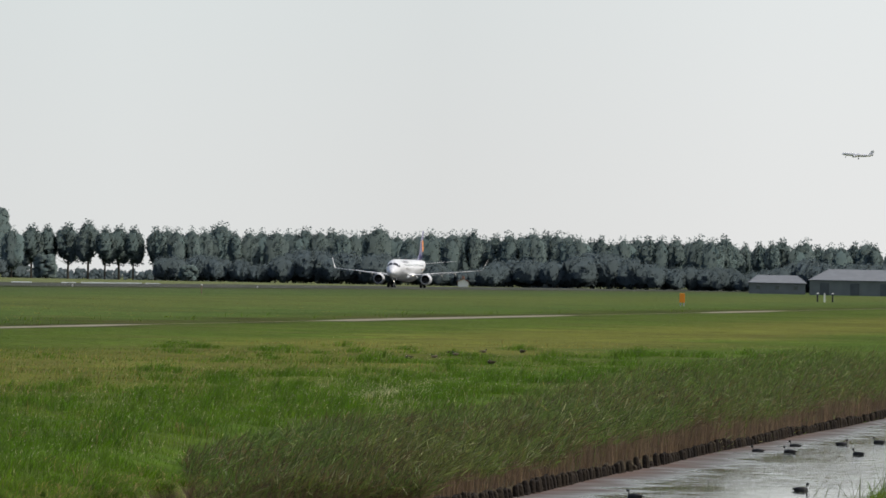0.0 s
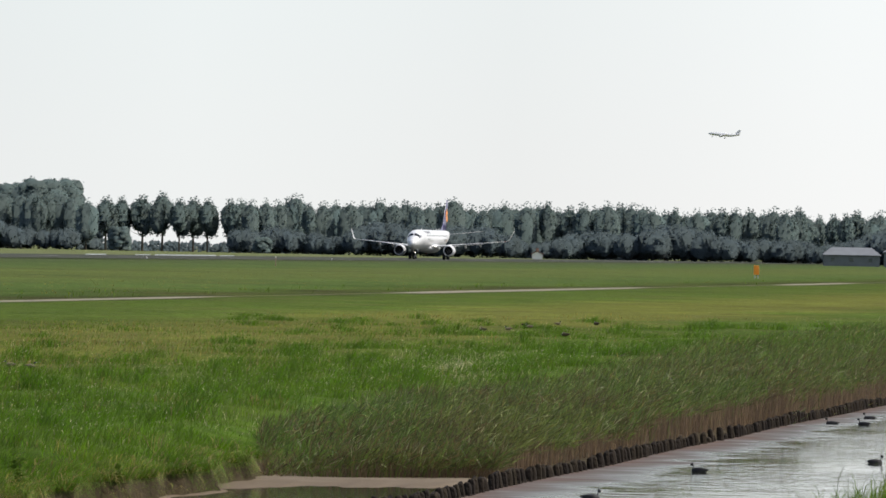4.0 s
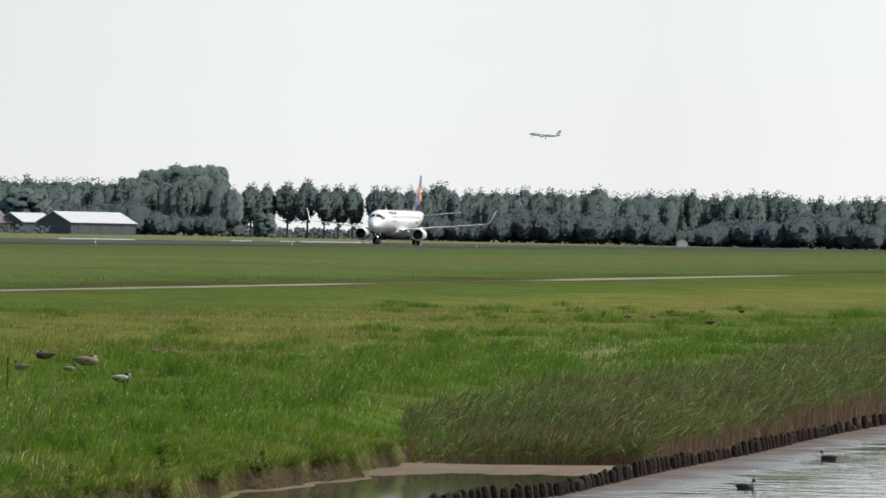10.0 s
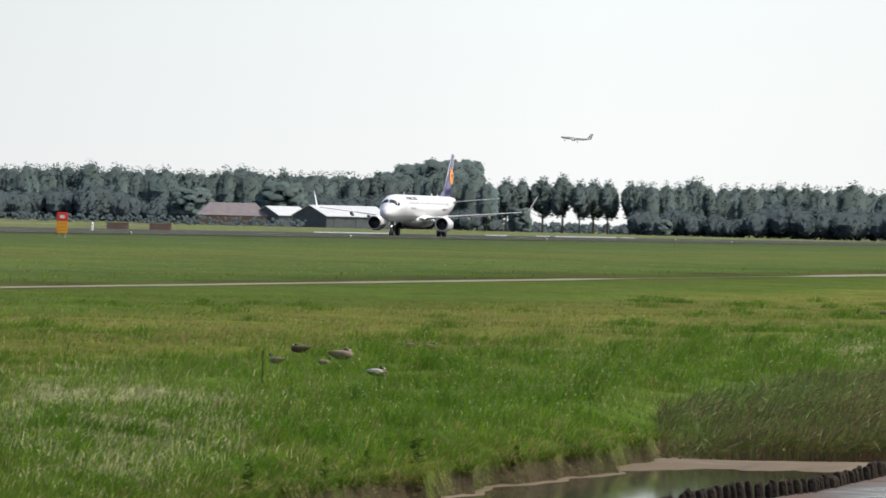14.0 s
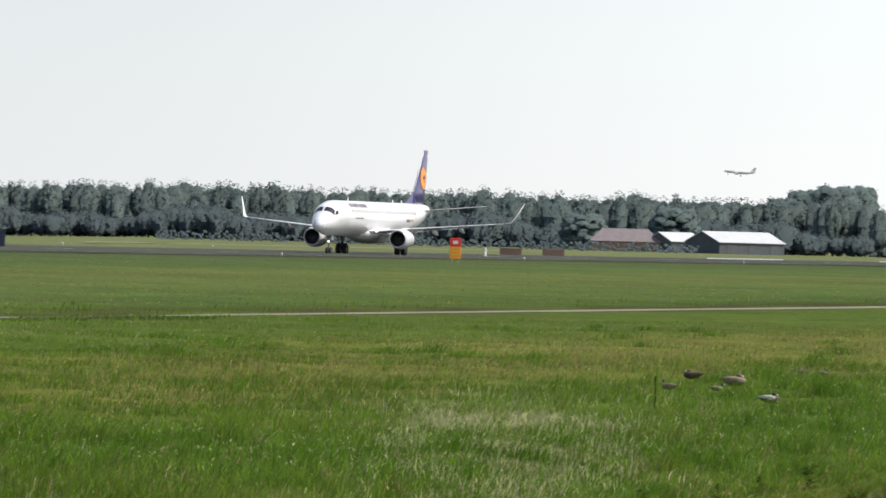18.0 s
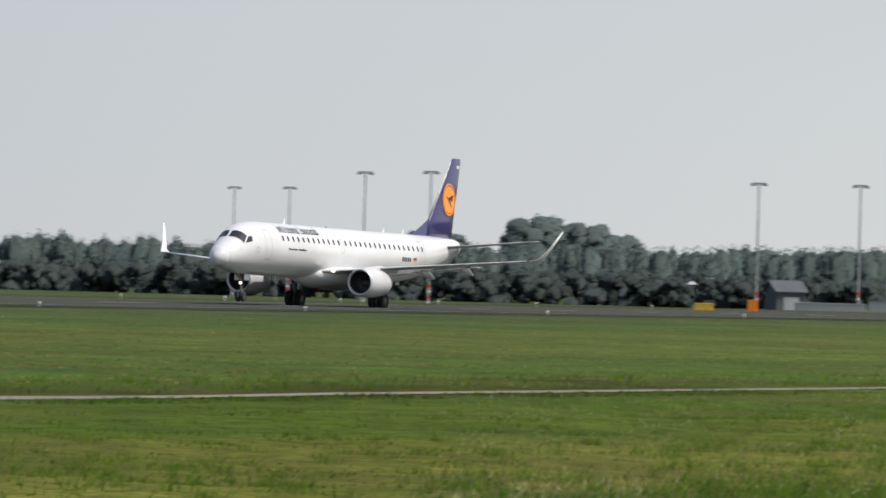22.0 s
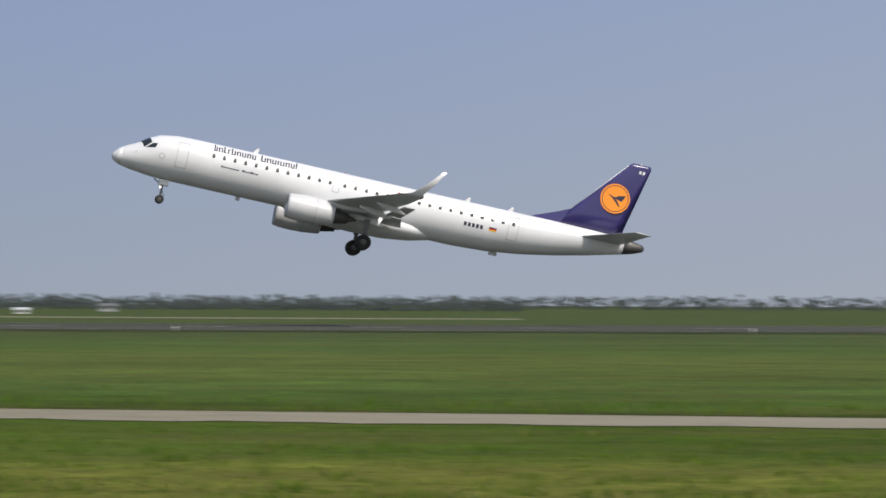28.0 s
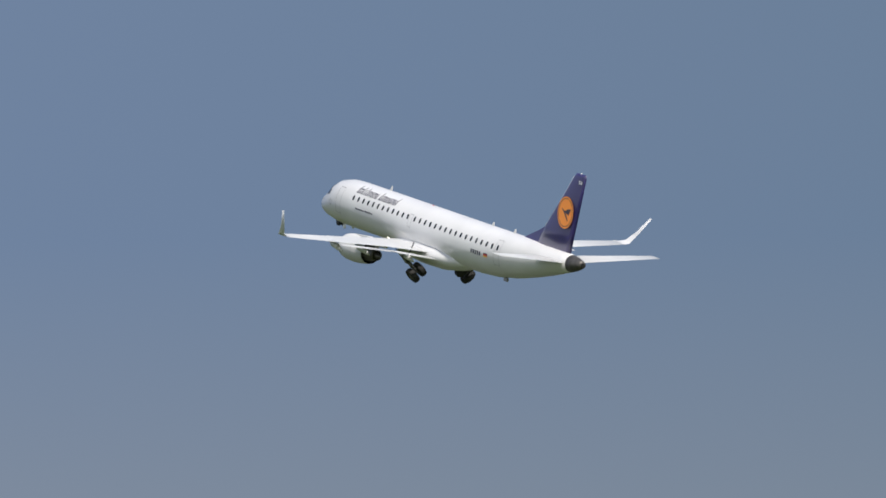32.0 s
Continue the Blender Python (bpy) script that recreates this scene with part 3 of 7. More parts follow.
    l.new(fi.outputs[0], b.inputs["Base Color"])
    ro = n.new("ShaderNodeMapRange")
    ro.inputs[3].default_value, ro.inputs[4].default_value = 0.06, 0.85
    l.new(mu.outputs[0], ro.inputs[0])
    l.new(ro.outputs[0], b.inputs["Roughness"])
    sp = n.new("ShaderNodeMapRange")
    sp.inputs[3].default_value, sp.inputs[4].default_value = 0.5, 0.02
    l.new(mu.outputs[0], sp.inputs[0])
    l.new(sp.outputs[0], b.inputs["Specular IOR Level"])
    return m


water = mesh_object("water", [(-58, 4.4, -0.55), (418, 4.4, -0.55), (418, 13.6, -0.55), (-58, 13.6, -0.55)], [(0, 1, 2, 3)], water_material())
tagged(water, "still ditch water mirroring the pale sky", "water", kind="structure")
mv, mf = [], []
fx = np.arange(54.0, 64.0, 0.25)
ys = np.arange(9.68, 12.75, 0.05)
for y in ys:
    x0 = float(np.interp(y, [9.68, 10.0, 10.4, 11.0, 11.6, 11.85, 12.0, 12.3], [66.0, 65.2, 64.2, 64.1, 63.9, 63.2, 62.6, 62.0])) + 0.16 * math.sin(y * 9) + 0.10 * math.sin(y * 23 + 1)
    mv += [(x0 - 0.5, y, -0.62), (x0, y, -0.545), (x0 + 1.2, y, -0.527), (70.0, y, -0.50)]
for i in range(len(ys) - 1):
    for j in range(3):
        mf.append((4 * i + j, 4 * i + 1 + j, 4 * i + 5 + j, 4 * i + 4 + j))
# a thin fringe of mud follows the foot of the bank
o = len(mv)
for x in fx:
    e_ = float(bank_line(x))
    w_ = float(np.interp(x, [54, 60, 64], [0.0, 0.02, 0.06])) * (1 + 0.5 * math.sin(x * 3.7))
    mv += [(x, e_ - 0.05 - w_ - 0.05, -0.57), (x, e_ - 0.05 - w_, -0.547), (x, e_ + 0.1, -0.535)]
for i in range(len(fx) - 1):
    for j in range(2):
        mf.append((o + 3 * i + j, o + 3 * i + 3 + j, o + 3 * i + 4 + j, o + 3 * i + 1 + j))
tagged(mesh_object("mud_flat", mv, mf, M["mud"], smooth=True), "pinkish wet mud flat between piles and reeds", "mud", kind="structure")


# ---- grass, reeds and undergrowth ----
rng = np.random.default_rng(7)


def blade_mesh(name, px, py, pz, height, width, lean, mat):
    """Bent blades, three triangles each."""
    n = len(px)
    a = rng.uniform(0, 2 * np.pi, n)
    ca, sa = np.cos(a), np.sin(a)
    la = rng.normal(-0.9, 1.3, n)
    lx, ly = np.cos(la) * lean * height, np.sin(la) * lean * height
    base = np.stack([px, py, pz], 1)
    side = np.stack([ca * width / 2, sa * width / 2, np.zeros(n)], 1)
    mid = base + np.stack([lx * 0.3, ly * 0.3, height * 0.6], 1)
    top = base + np.stack([lx, ly, height * (1 - 0.25 * np.minimum(lean, 1))], 1)
    co = np.stack([base - side, base + side, mid + side * 0.8, mid - side * 0.8, top], 1).reshape(-1, 3)
    k = np.arange(n)[:, None] * 5
    tris = np.concatenate([k + [0, 1, 2], k + [0, 2, 3], k + [3, 2, 4]], 0)
    return raw_mesh(name, co, tris, mat)


def tufts(count, per, b0, b1, d0, d1, size):
    """Places for blades, in tufts, thinning out with distance."""
    b = np.radians(rng.uniform(b0, b1, count))
    d = 1 / rng.uniform(1 / d1, 1 / d0, count)
    x = np.repeat(d * np.cos(b), per) + rng.normal(0, size, count * per)
    y = np.repeat(d * np.sin(b), per) + rng.normal(0, size, count * per)
    return x, y


def on_grass(x, y):
    d = np.hypot(x, y)
    b = np.degrees(np.arctan2(y, x))
    t = track_reach(np.clip(b, 3, 95))
    hw = t * track_half(b)
    wet = (y < bank_line(x) + 0.12) & (y > 5.9)
    return ~wet & (np.abs(d - t) > hw * 1.02) & (y > 3.5)


def strip_at(x, y):
    return np.hypot(x, y) / track_reach(np.clip(np.degrees(np.arctan2(y, x)), 3, 95))


def patchy(x, y, size):
    """Soft uneven patches about size metres across, between 0 and 1."""
    r = np.random.default_rng(int(size * 100))
    total = np.zeros(len(x))
    for _ in range(7):
        a, f_ = r.uniform(0, np.pi), 2 * np.pi / (size * r.uniform(0.6, 2.2))
        total += np.sin((x * np.cos(a) + y * np.sin(a)) * f_ + r.uniform(0, 6.28))
    return np.clip(0.5 + total * 0.16, 0, 1)


def sow(name, count, per, b0, b1, d0, d1, lo, hi, width, mat, label, keep=None, size=0.15, lean=1.2):
    x, y = tufts(count, per, b0, b1, d0, d1, size)
    ok = on_grass(x, y)
    if keep is not None:
        ok &= keep(x, y)
    x, y = x[ok], y[ok]
    h = rng.uniform(lo, hi, len(x)) * (0.4 + 0.55 * patchy(x, y, 6.0) + 0.5 * patchy(x, y, 1.3))
    ob = blade_mesh(name, x, y, land_height(x, y) - 0.02, h, rng.uniform(0.7, 1.3, len(x)) * width, rng.uniform(0.2, lean, len(x)), mat)
    return tagged(ob, label, "grass", kind="stuff")


def dry_strip(x, y):
    s = strip_at(x, y) + 0.06 * np.sin(x * 0.21) + 0.05 * np.sin(x * 0.07 + y * 0.3)
    return (s > 0.46) & (s < 0.70)


def pale_patch(x, y):
    d, b_ = np.hypot(x, y), np.degrees(np.arctan2(y, x))
    a = ((b_ - 15.38) / 1.1) ** 2 + ((d - 60) / 11) ** 2 + 0.6 * np.sin(x * 0.7 + y) * np.sin(y * 1.9 + x * 0.4)
    c = ((b_ - 8.9) / 0.42) ** 2 + ((d - 101) / 8) ** 2 + 0.3 * np.sin(x * 0.7 + y * 2)
    return rng.uniform(0, 1, len(x)) < np.maximum(0.85 * np.exp(-1.6 * np.maximum(a, 0)), 1.0 * np.exp(-1.1 * np.maximum(c, 0)))


sow("meadow_grass", 24000, 11, 3.6, 20, 44, 150, 0.04, 0.13, 0.0065, M["grass"], "long green meadow grass leaning in the wind")
sow("meadow_grass", 16000, 4, 20, 93, 46, 190, 0.04, 0.11, 0.014, M["short"], "shorter green meadow grass beside the track")
sow("dry_grass", 15500, 4, 3.6, 19, 50, 190, 0.06, 0.16, 0.010, M["dry"], "yellowed dry grass stalks among the green", dry_strip)
sow("dry_grass", 4600, 3, 19, 93, 60, 190, 0.05, 0.11, 0.012, M["dry"], "sparse yellowed grass stalks", dry_strip)
sow("pale_grass", 46000, 4, 8.2, 17.4, 45, 116, 0.08, 0.17, 0.009, M["pale"], "patch of silvery seeding grass", pale_patch, 0.14)

sow("pale_grass", 20000, 1, 4, 24, 44, 140, 0.04, 0.12, 0.008, M["pale"], "scattered bleached grass stems in the meadow")


def by_the_farm(x, y):
    return patchy(x, y, 30.0) > 0.25


sow("dry_grass", 5200, 3, 76.3, 83.5, 690, 868, 0.15, 0.34, 0.16, M["dry"], "strip of bleached stubble before the farm", by_the_farm, size=0.8)


def along_track(x, y):
    s = strip_at(x, y)
    return (s > 1.03) & (s < 1.16)


def beyond_track(x, y):
    s = strip_at(x, y)
    return (s > 1.12) & (s < 3.3)


sow("field_grass", 14000, 2, 3.6, 30, 95, 480, 0.04, 0.09, 0.03, M["dry"], "short yellowed grass between track and runway", beyond_track, size=0.3)
sow("verge_grass", 16000, 5, 3.6, 93, 75, 520, 0.12, 0.26, 0.02, M["grass"], "taller dark grass along the far side of the track", along_track)

def before_track(x, y):
    s = strip_at(x, y)
    b_ = np.degrees(np.arctan2(y, x))
    return (s > 0.95) & (s < 1 - 1.03 * track_half(b_)) & (patchy(x, y, 9.0) > 0.12)


sow("verge_grass", 42000, 3, 17.8, 27.5, 70, 300, 0.05, 0.10, 0.022, M["short"], "grass that leans over the near edge of the track", before_track)

# tussocks: tall leaning clumps that break up the meadow behind the bank
n_t = 4200
tb, td = np.radians(np.concatenate([rng.uniform(4.5, 22, 2300), rng.uniform(22, 76, n_t - 2300)])), 1 / rng.uniform(1 / 105, 1 / 44, n_t)
tx, ty = td * np.cos(tb), td * np.sin(tb)
ok = (ty > bank_line(tx) + 0.3) & (strip_at(tx, ty) < 0.93) & ((tx < 66) | (ty > 13.5 - (tx - 66) * 0.012))
tx, ty = tx[ok], ty[ok]
for name, mat, lab, share in (("tussock_grass", "grass", "tall green grass tussocks leaning in the wind", slice(0, None, 1)), ("tussock_straw", "dry", "yellowed stems among the tussocks", slice(0, None, 5))):
    per = 42 if mat == "grass" else 20
    cx, cy = np.repeat(tx[share], per), np.repeat(ty[share], per)
    ra, rr = rng.uniform(0, 2 * np.pi, len(cx)), np.abs(rng.normal(0, 0.24, len(cx)))
    x, y = cx + rr * np.cos(ra), cy + rr * np.sin(ra)
    tall = np.repeat(rng.uniform(0.10, 0.24, len(tx[share])) * np.interp(strip_at(tx[share], ty[share]), [0.45, 0.7], [1, 0.5]), per) * np.exp(-(rr / 0.34) ** 2) * rng.uniform(0.6, 1.15, len(cx)) + 0.04
    tagged(blade_mesh(name, x, y, land_height(x, y) - 0.02, tall, rng.uniform(0.004, 0.009, len(x)), rng.uniform(0.2, 1.2, len(x)), M[mat]), lab, "grass", kind="stuff")

# broad hummocks of denser grass
n_h = 950
hb, hd_ = np.radians(np.concatenate([rng.uniform(4.6, 21, 600), rng.uniform(4.6, 11, n_h - 600)])), np.concatenate([1 / rng.uniform(1 / 140, 1 / 48, 600), rng.uniform(75, 170, n_h - 600)])
hx, hy = hd_ * np.cos(hb), hd_ * np.sin(hb)
ok = (hy > bank_line(hx) + 0.8) & (strip_at(hx, hy) < 0.86) & (~dry_strip(hx, hy) | (rng.uniform(0, 1, n_h) < 0.25)) & ~((hb > radians(13.8)) & (hd_ > 56) & (hd_ < 92)) & ((hx < 66) | (hy > 13.6 - (hx - 66) * 0.012))
hx, hy = hx[ok], hy[ok]
per = 160
cx, cy = np.repeat(hx, per), np.repeat(hy, per)
ra, rr = rng.uniform(0, 2 * np.pi, len(cx)), np.abs(rng.normal(0, 0.42, len(cx)))
x, y = cx + 1.3 * rr * np.cos(ra), cy + rr * np.sin(ra)
tall = np.repeat(rng.uniform(0.12, 0.30, len(hx)) * np.interp(strip_at(hx, hy), [0.45, 0.8], [1, 0.6]), per) * np.exp(-(rr / 0.6) ** 2) * rng.uniform(0.6, 1.15, len(cx)) + 0.04
tagged(blade_mesh("hummock_grass", x, y, land_height(x, y) - 0.02, tall, rng.uniform(0.006, 0.012, len(x)), rng.uniform(0.3, 1.4, len(x)), M["lush"]), "deep green hummocks of dense grass", "grass", kind="stuff")
# pale flecks: seed heads, and sun glints painted as light leaf tips
pick = rng.integers(0, len(x), 6000)
tagged(blade_mesh("grass_flecks", x[pick] + rng.normal(0, 0.2, 6000), y[pick] + rng.normal(0, 0.2, 6000), land_height(x[pick], y[pick]) + tall[pick] * rng.uniform(0.5, 1.0, 6000), rng.uniform(0.015, 0.035, 6000), rng.uniform(0.006, 0.011, 6000), rng.uniform(0.8, 2.2, 6000), M["fleck"]),
       "pale seed heads and painted glints above the grass", "grass", kind="stuff")

# tufts that hang over the edge of the far bank
tuft_x = 1 / rng.uniform(1 / 66, 1 / 44, 420)
tuft_y = bank_line(tuft_x) + rng.uniform(0, 1, 420) ** 1.6 * 0.7
bx = np.repeat(tuft_x, 44) + rng.normal(0, 0.14, 18480)
by = np.maximum(np.repeat(tuft_y, 44) + rng.normal(0, 0.10, 18480), bank_line(bx) + 0.06)
tagged(blade_mesh("bank_grass", bx, by, land_height(bx, by) - 0.02, rng.uniform(0.5, 1.0, 18480) * np.repeat(rng.uniform(0.08, 0.20, 420), 44), rng.uniform(0.005, 0.010, 18480), rng.uniform(0.5, 1.8, 18480), M["grass"]),
       "tufted grass hanging over the crumbling bank", "grass", kind="stuff")
bx = 1 / rng.uniform(1 / 66, 1 / 44, 3600)
by = bank_line(bx) + 0.05 + rng.uniform(0, 1, 3600) ** 2 * 0.4
tagged(blade_mesh("bank_straw", bx, by, land_height(bx, by) - 0.02, rng.uniform(0.05, 0.15, 3600) * (0.4 + np.sin(bx * 4.3) ** 2), rng.uniform(0.006, 0.012, 3600), rng.uniform(0.5, 1.6, 3600), M["dry"]),
       "dead yellow grass on the bank's edge", "grass", kind="stuff")


# blades and dead straw that hang down over the bank's broken edge
for name, n, mat, lab in (("bank_overhang", 17000, "grass", "green grass hanging down over the broken bank"), ("bank_overhang", 5500, "dry", "dead straw hanging down over the broken bank")):
    px = 1 / rng.uniform(1 / 66, 1 / 44, n)
    px = px[rng.uniform(0, 1, n) < 0.15 + patchy(px, px * 0, 0.9 if mat == "grass" else 0.6)]
    n = len(px)
    py = bank_line(px) + rng.uniform(0.0, 0.22, n)
    pz = land_height(px, py)
    reach_ = rng.uniform(0.03, 0.13, n) * (0.5 + patchy(px, px * 0, 1.7))
    base = np.stack([px, py, pz], 1)
    side_ = np.stack([rng.uniform(0.003, 0.006, n), np.zeros(n), np.zeros(n)], 1)
    mid_ = base + np.stack([rng.normal(0, 0.03, n), -0.45 * reach_, 0.35 * reach_], 1)
    end_ = base + np.stack([rng.normal(0, 0.05, n), -0.9 * reach_, rng.uniform(-1.1, 0.5, n) * reach_], 1)
    end_[:, 2] = np.maximum(end_[:, 2], -0.53)
    co_ = np.stack([base - side_, base + side_, mid_ + side_, mid_ - side_, end_], 1).reshape(-1, 3)
    k = np.arange(n)[:, None] * 5
    tagged(raw_mesh(name, co_, np.concatenate([k + [0, 1, 2], k + [0, 2, 3], k + [3, 2, 4]], 0), M[mat]), lab, "grass", kind="stuff")

# reed bed behind the piles: brown stalks at the foot, short broad leaves above, rusty patches and pale leaves whose
# colour paints sun glints
def leaf_mesh(name, px, py, pz, length, width, rise, way, mat):
    """Short broad leaves that arch over from their foot, three triangles each."""
    n = len(px)
    base = np.stack([px, py, pz], 1)
    out = np.stack([np.cos(way) * np.cos(rise), np.sin(way) * np.cos(rise), np.sin(rise)], 1) * length[:, None]
    flat = rng.uniform(0, 2 * np.pi, n)
    side = np.cross(out / length[:, None], np.stack([np.cos(flat), np.sin(flat), 0.4 + 0 * flat], 1))
    side *= (width / 2 / np.maximum(np.linalg.norm(side, axis=1), 0.2))[:, None]
    mid = base + out * 0.5
    top = base + out - np.stack([0 * way, 0 * way, 0.10 * length * np.cos(rise)], 1)
    co = np.stack([base - side * 0.4, base + side * 0.4, mid + side, mid - side, top], 1).reshape(-1, 3)
    k = np.arange(n)[:, None] * 5
    return raw_mesh(name, co, np.concatenate([k + [0, 1, 2], k + [0, 2, 3], k + [3, 2, 4]], 0), mat)


def reed_place(n):
    x = 1 / rng.uniform(1 / 160, 1 / 64.5, n) + rng.normal(0, 0.15, n)
    y = pile_line(x) + np.interp(x, [84, 92], [0.32, 0.05]) + rng.uniform(0, 1, n) * np.interp(x, [65, 72, 90, 110, 160], [2.6, 2.7, 3.2, 4.2, 6.0])
    x = np.maximum(x, np.interp(y, [10.2, 11.4, 12.2, 13, 14], [66.5, 65.8, 65.5, 68.6, 74]) + np.abs(rng.normal(0, 0.3, n)))
    edge = x - np.interp(y, [10.2, 11.4, 12.2, 13, 14], [66.5, 65.8, 65.5, 68.6, 74])
    clump = (0.40 + 0.46 * patchy(x, y, 3.4) + 0.42 * patchy(x, y, 1.1)) * np.interp(edge, [0, 0.5, 2.2], [0.5, 0.72, 1])
    return x, y, clump * np.interp(y - pile_line(x) - 0.32, [0, 1.0, 1.9, 2.7, 4.2, 7], [0.58, 0.54, 0.40, 0.24, 0.20, 0.16]) * np.interp(x, [75, 95, 140], [1, 1.3, 1.65])


def reed_leaves(name, n, lo, hi, mat, label, rusty=None):
    rx, ry, top = reed_place(n)
    if rusty is not None:
        ok = rusty(rx, ry)
        rx, ry, top = rx[ok], ry[ok], top[ok]
    thin = np.interp(ry - pile_line(rx), [1.2, 2.9], [1, 0.35]) * np.interp(rx, [65.5, 68], [0.55, 1])
    ok = rng.uniform(0, 1, len(rx)) < thin
    rx, ry, top = rx[ok], ry[ok], top[ok]
    n = len(rx)
    way = np.where(rng.uniform(0, 1, n) < 0.7, rng.normal(-1.57, 0.6, n), rng.uniform(0, 6.28, n))
    z = land_height(rx, ry) - 0.05 + top * np.clip(rng.uniform(lo, 1.0, n), 0.1, 1)
    tagged(leaf_mesh(name, rx, ry, z, rng.uniform(0.08, 0.24, n) * hi, rng.uniform(0.004, 0.0105, n), rng.uniform(0.25, 1.35, n), way, M[mat]), label, "reeds", kind="stuff")


def rusty_patch(x, y):
    return patchy(x, y, 5.2) + 0.3 * patchy(x, y, 1.4) > 0.57 + 0.05 * (y - pile_line(x)) + rng.normal(0, 0.1, len(x))


reed_leaves("reed_leaves", 84000, 0.5, 1.0, "reed", "green reed leaves bent by the wind")
reed_leaves("reed_leaves", 46000, 0.45, 1.1, "rust", "rusty brown reed leaves in patches", rusty_patch)
reed_leaves("reed_leaves", 4200, 0.5, 1.0, "dry", "yellowed reed leaves bent by the wind")
reed_leaves("reed_plumes", 6400, 0.5, 0.85, "pale", "pale reed leaves that paint the sun's glints")
n = 60000
rx, ry, top = reed_place(n)
ok = (ry - pile_line(rx) < 0.32 + np.abs(rng.normal(0, 0.7, n))) | (rusty_patch(rx, ry) & (rng.uniform(0, 1, n) < 0.35)) | (rx < 66.8)
rx, ry, top = rx[ok], ry[ok], top[ok]
n = len(rx)
tagged(blade_mesh("reed_stalks", rx, ry, land_height(rx, ry) - 0.05, top * rng.uniform(0.3, 0.86, n), rng.uniform(0.004, 0.009, n), rng.uniform(0.05, 0.4, n), M["straw"]), "brown standing reed stalks at the water's edge", "reeds", kind="stuff")
n = 24000
rx, ry, top = reed_place(n)
ok = ry - pile_line(rx) > 0.9 + rng.normal(0, 0.3, n)
rx, ry, top = rx[ok], ry[ok], top[ok]
n = len(rx)
tagged(blade_mesh("reed_stems", rx, ry, land_height(rx, ry) - 0.05, top * rng.uniform(0.5, 1.0, n), rng.uniform(0.005, 0.010, n), rng.uniform(0.1, 0.7, n), M["reed"]), "upright green reed stems", "reeds", kind="stuff")
# plants on the near bank
n = 420
rx = rng.uniform(58, 84, n)
ry = 5.3 + rng.uniform(-0.55, 0.45, n) - (rx < 62) * 0.2
tagged(blade_mesh("near_bank_reeds", rx, ry, land_height(rx, ry) - 0.05, rng.uniform(0.3, 0.8, n), rng.uniform(0.008, 0.016, n), rng.uniform(0.3, 0.9, n), M["reed"]),
       "tall grass and reeds on the near bank", "reeds", kind="stuff")

# the camera's own bank shows a tuft of grass with taller stems and seed heads
n = 3400
rx, ry = rng.uniform(44, 57, n), 4.80 + np.abs(rng.normal(0, 0.30, n)) * rng.choice([-1, 1], n)
tagged(blade_mesh("near_bank_grass", rx, ry, land_height(rx, ry) - 0.03, rng.uniform(0.10, 0.30, n) * np.clip(1.35 - np.abs(ry - 4.75) * 1.2, 0.4, 1), rng.uniform(0.004, 0.008, n), rng.uniform(0.3, 1.0, n), M["grass"]),
       "tufted green grass on the near bank", "grass", kind="stuff")
n = 130
rx, ry = rng.uniform(44.5, 56, n), 4.95 + rng.normal(0, 0.22, n)
stem_h, stem_l = rng.uniform(0.28, 0.72, n), rng.uniform(0.2, 0.7, n)
tagged(blade_mesh("near_bank_stems", rx, ry, land_height(rx, ry) - 0.03, stem_h, rng.uniform(0.004, 0.007, n), stem_l, M["reed"]),
       "tall dark seed stems on the near bank", "grass", kind="stuff")

# ---- trees ----
def foot(bearing, d):
    """A place on the ground and its height."""
    p = spot(bearing, d)
    p.z = float(land_height(p.x, p.y))
    return p


def unit_ball(level):
    bm = bmesh.new()
    bmesh.ops.create_icosphere(bm, subdivisions=level, radius=1.0)
    bm.verts.ensure_lookup_table()
    v = np.array([tuple(q.co) for q in bm.verts])
    f = np.array([[q.index for q in p.verts] for p in bm.faces])
    bm.free()
    return v, f


BALLS = {1: unit_ball(1), 2: unit_ball(2)}


def clumps(centres, radii, seed, level=2, squash=1.0, rough=0.28):
    """Lumpy bunches of foliage, each with its own crumpled surface."""
    r = np.random.default_rng(seed)
    v, f = BALLS[level]
    n_ = len(centres)
    bump = 1 + r.normal(0, rough, (n_, len(v)))
    c = centres[:, None, :] + v[None] * (radii[:, None] * bump)[..., None] * [1, 1, squash]
    tri = f[None] + (np.arange(n_) * len(v))[:, None, None]
    return c.reshape(-1, 3), tri.reshape(-1, 3)


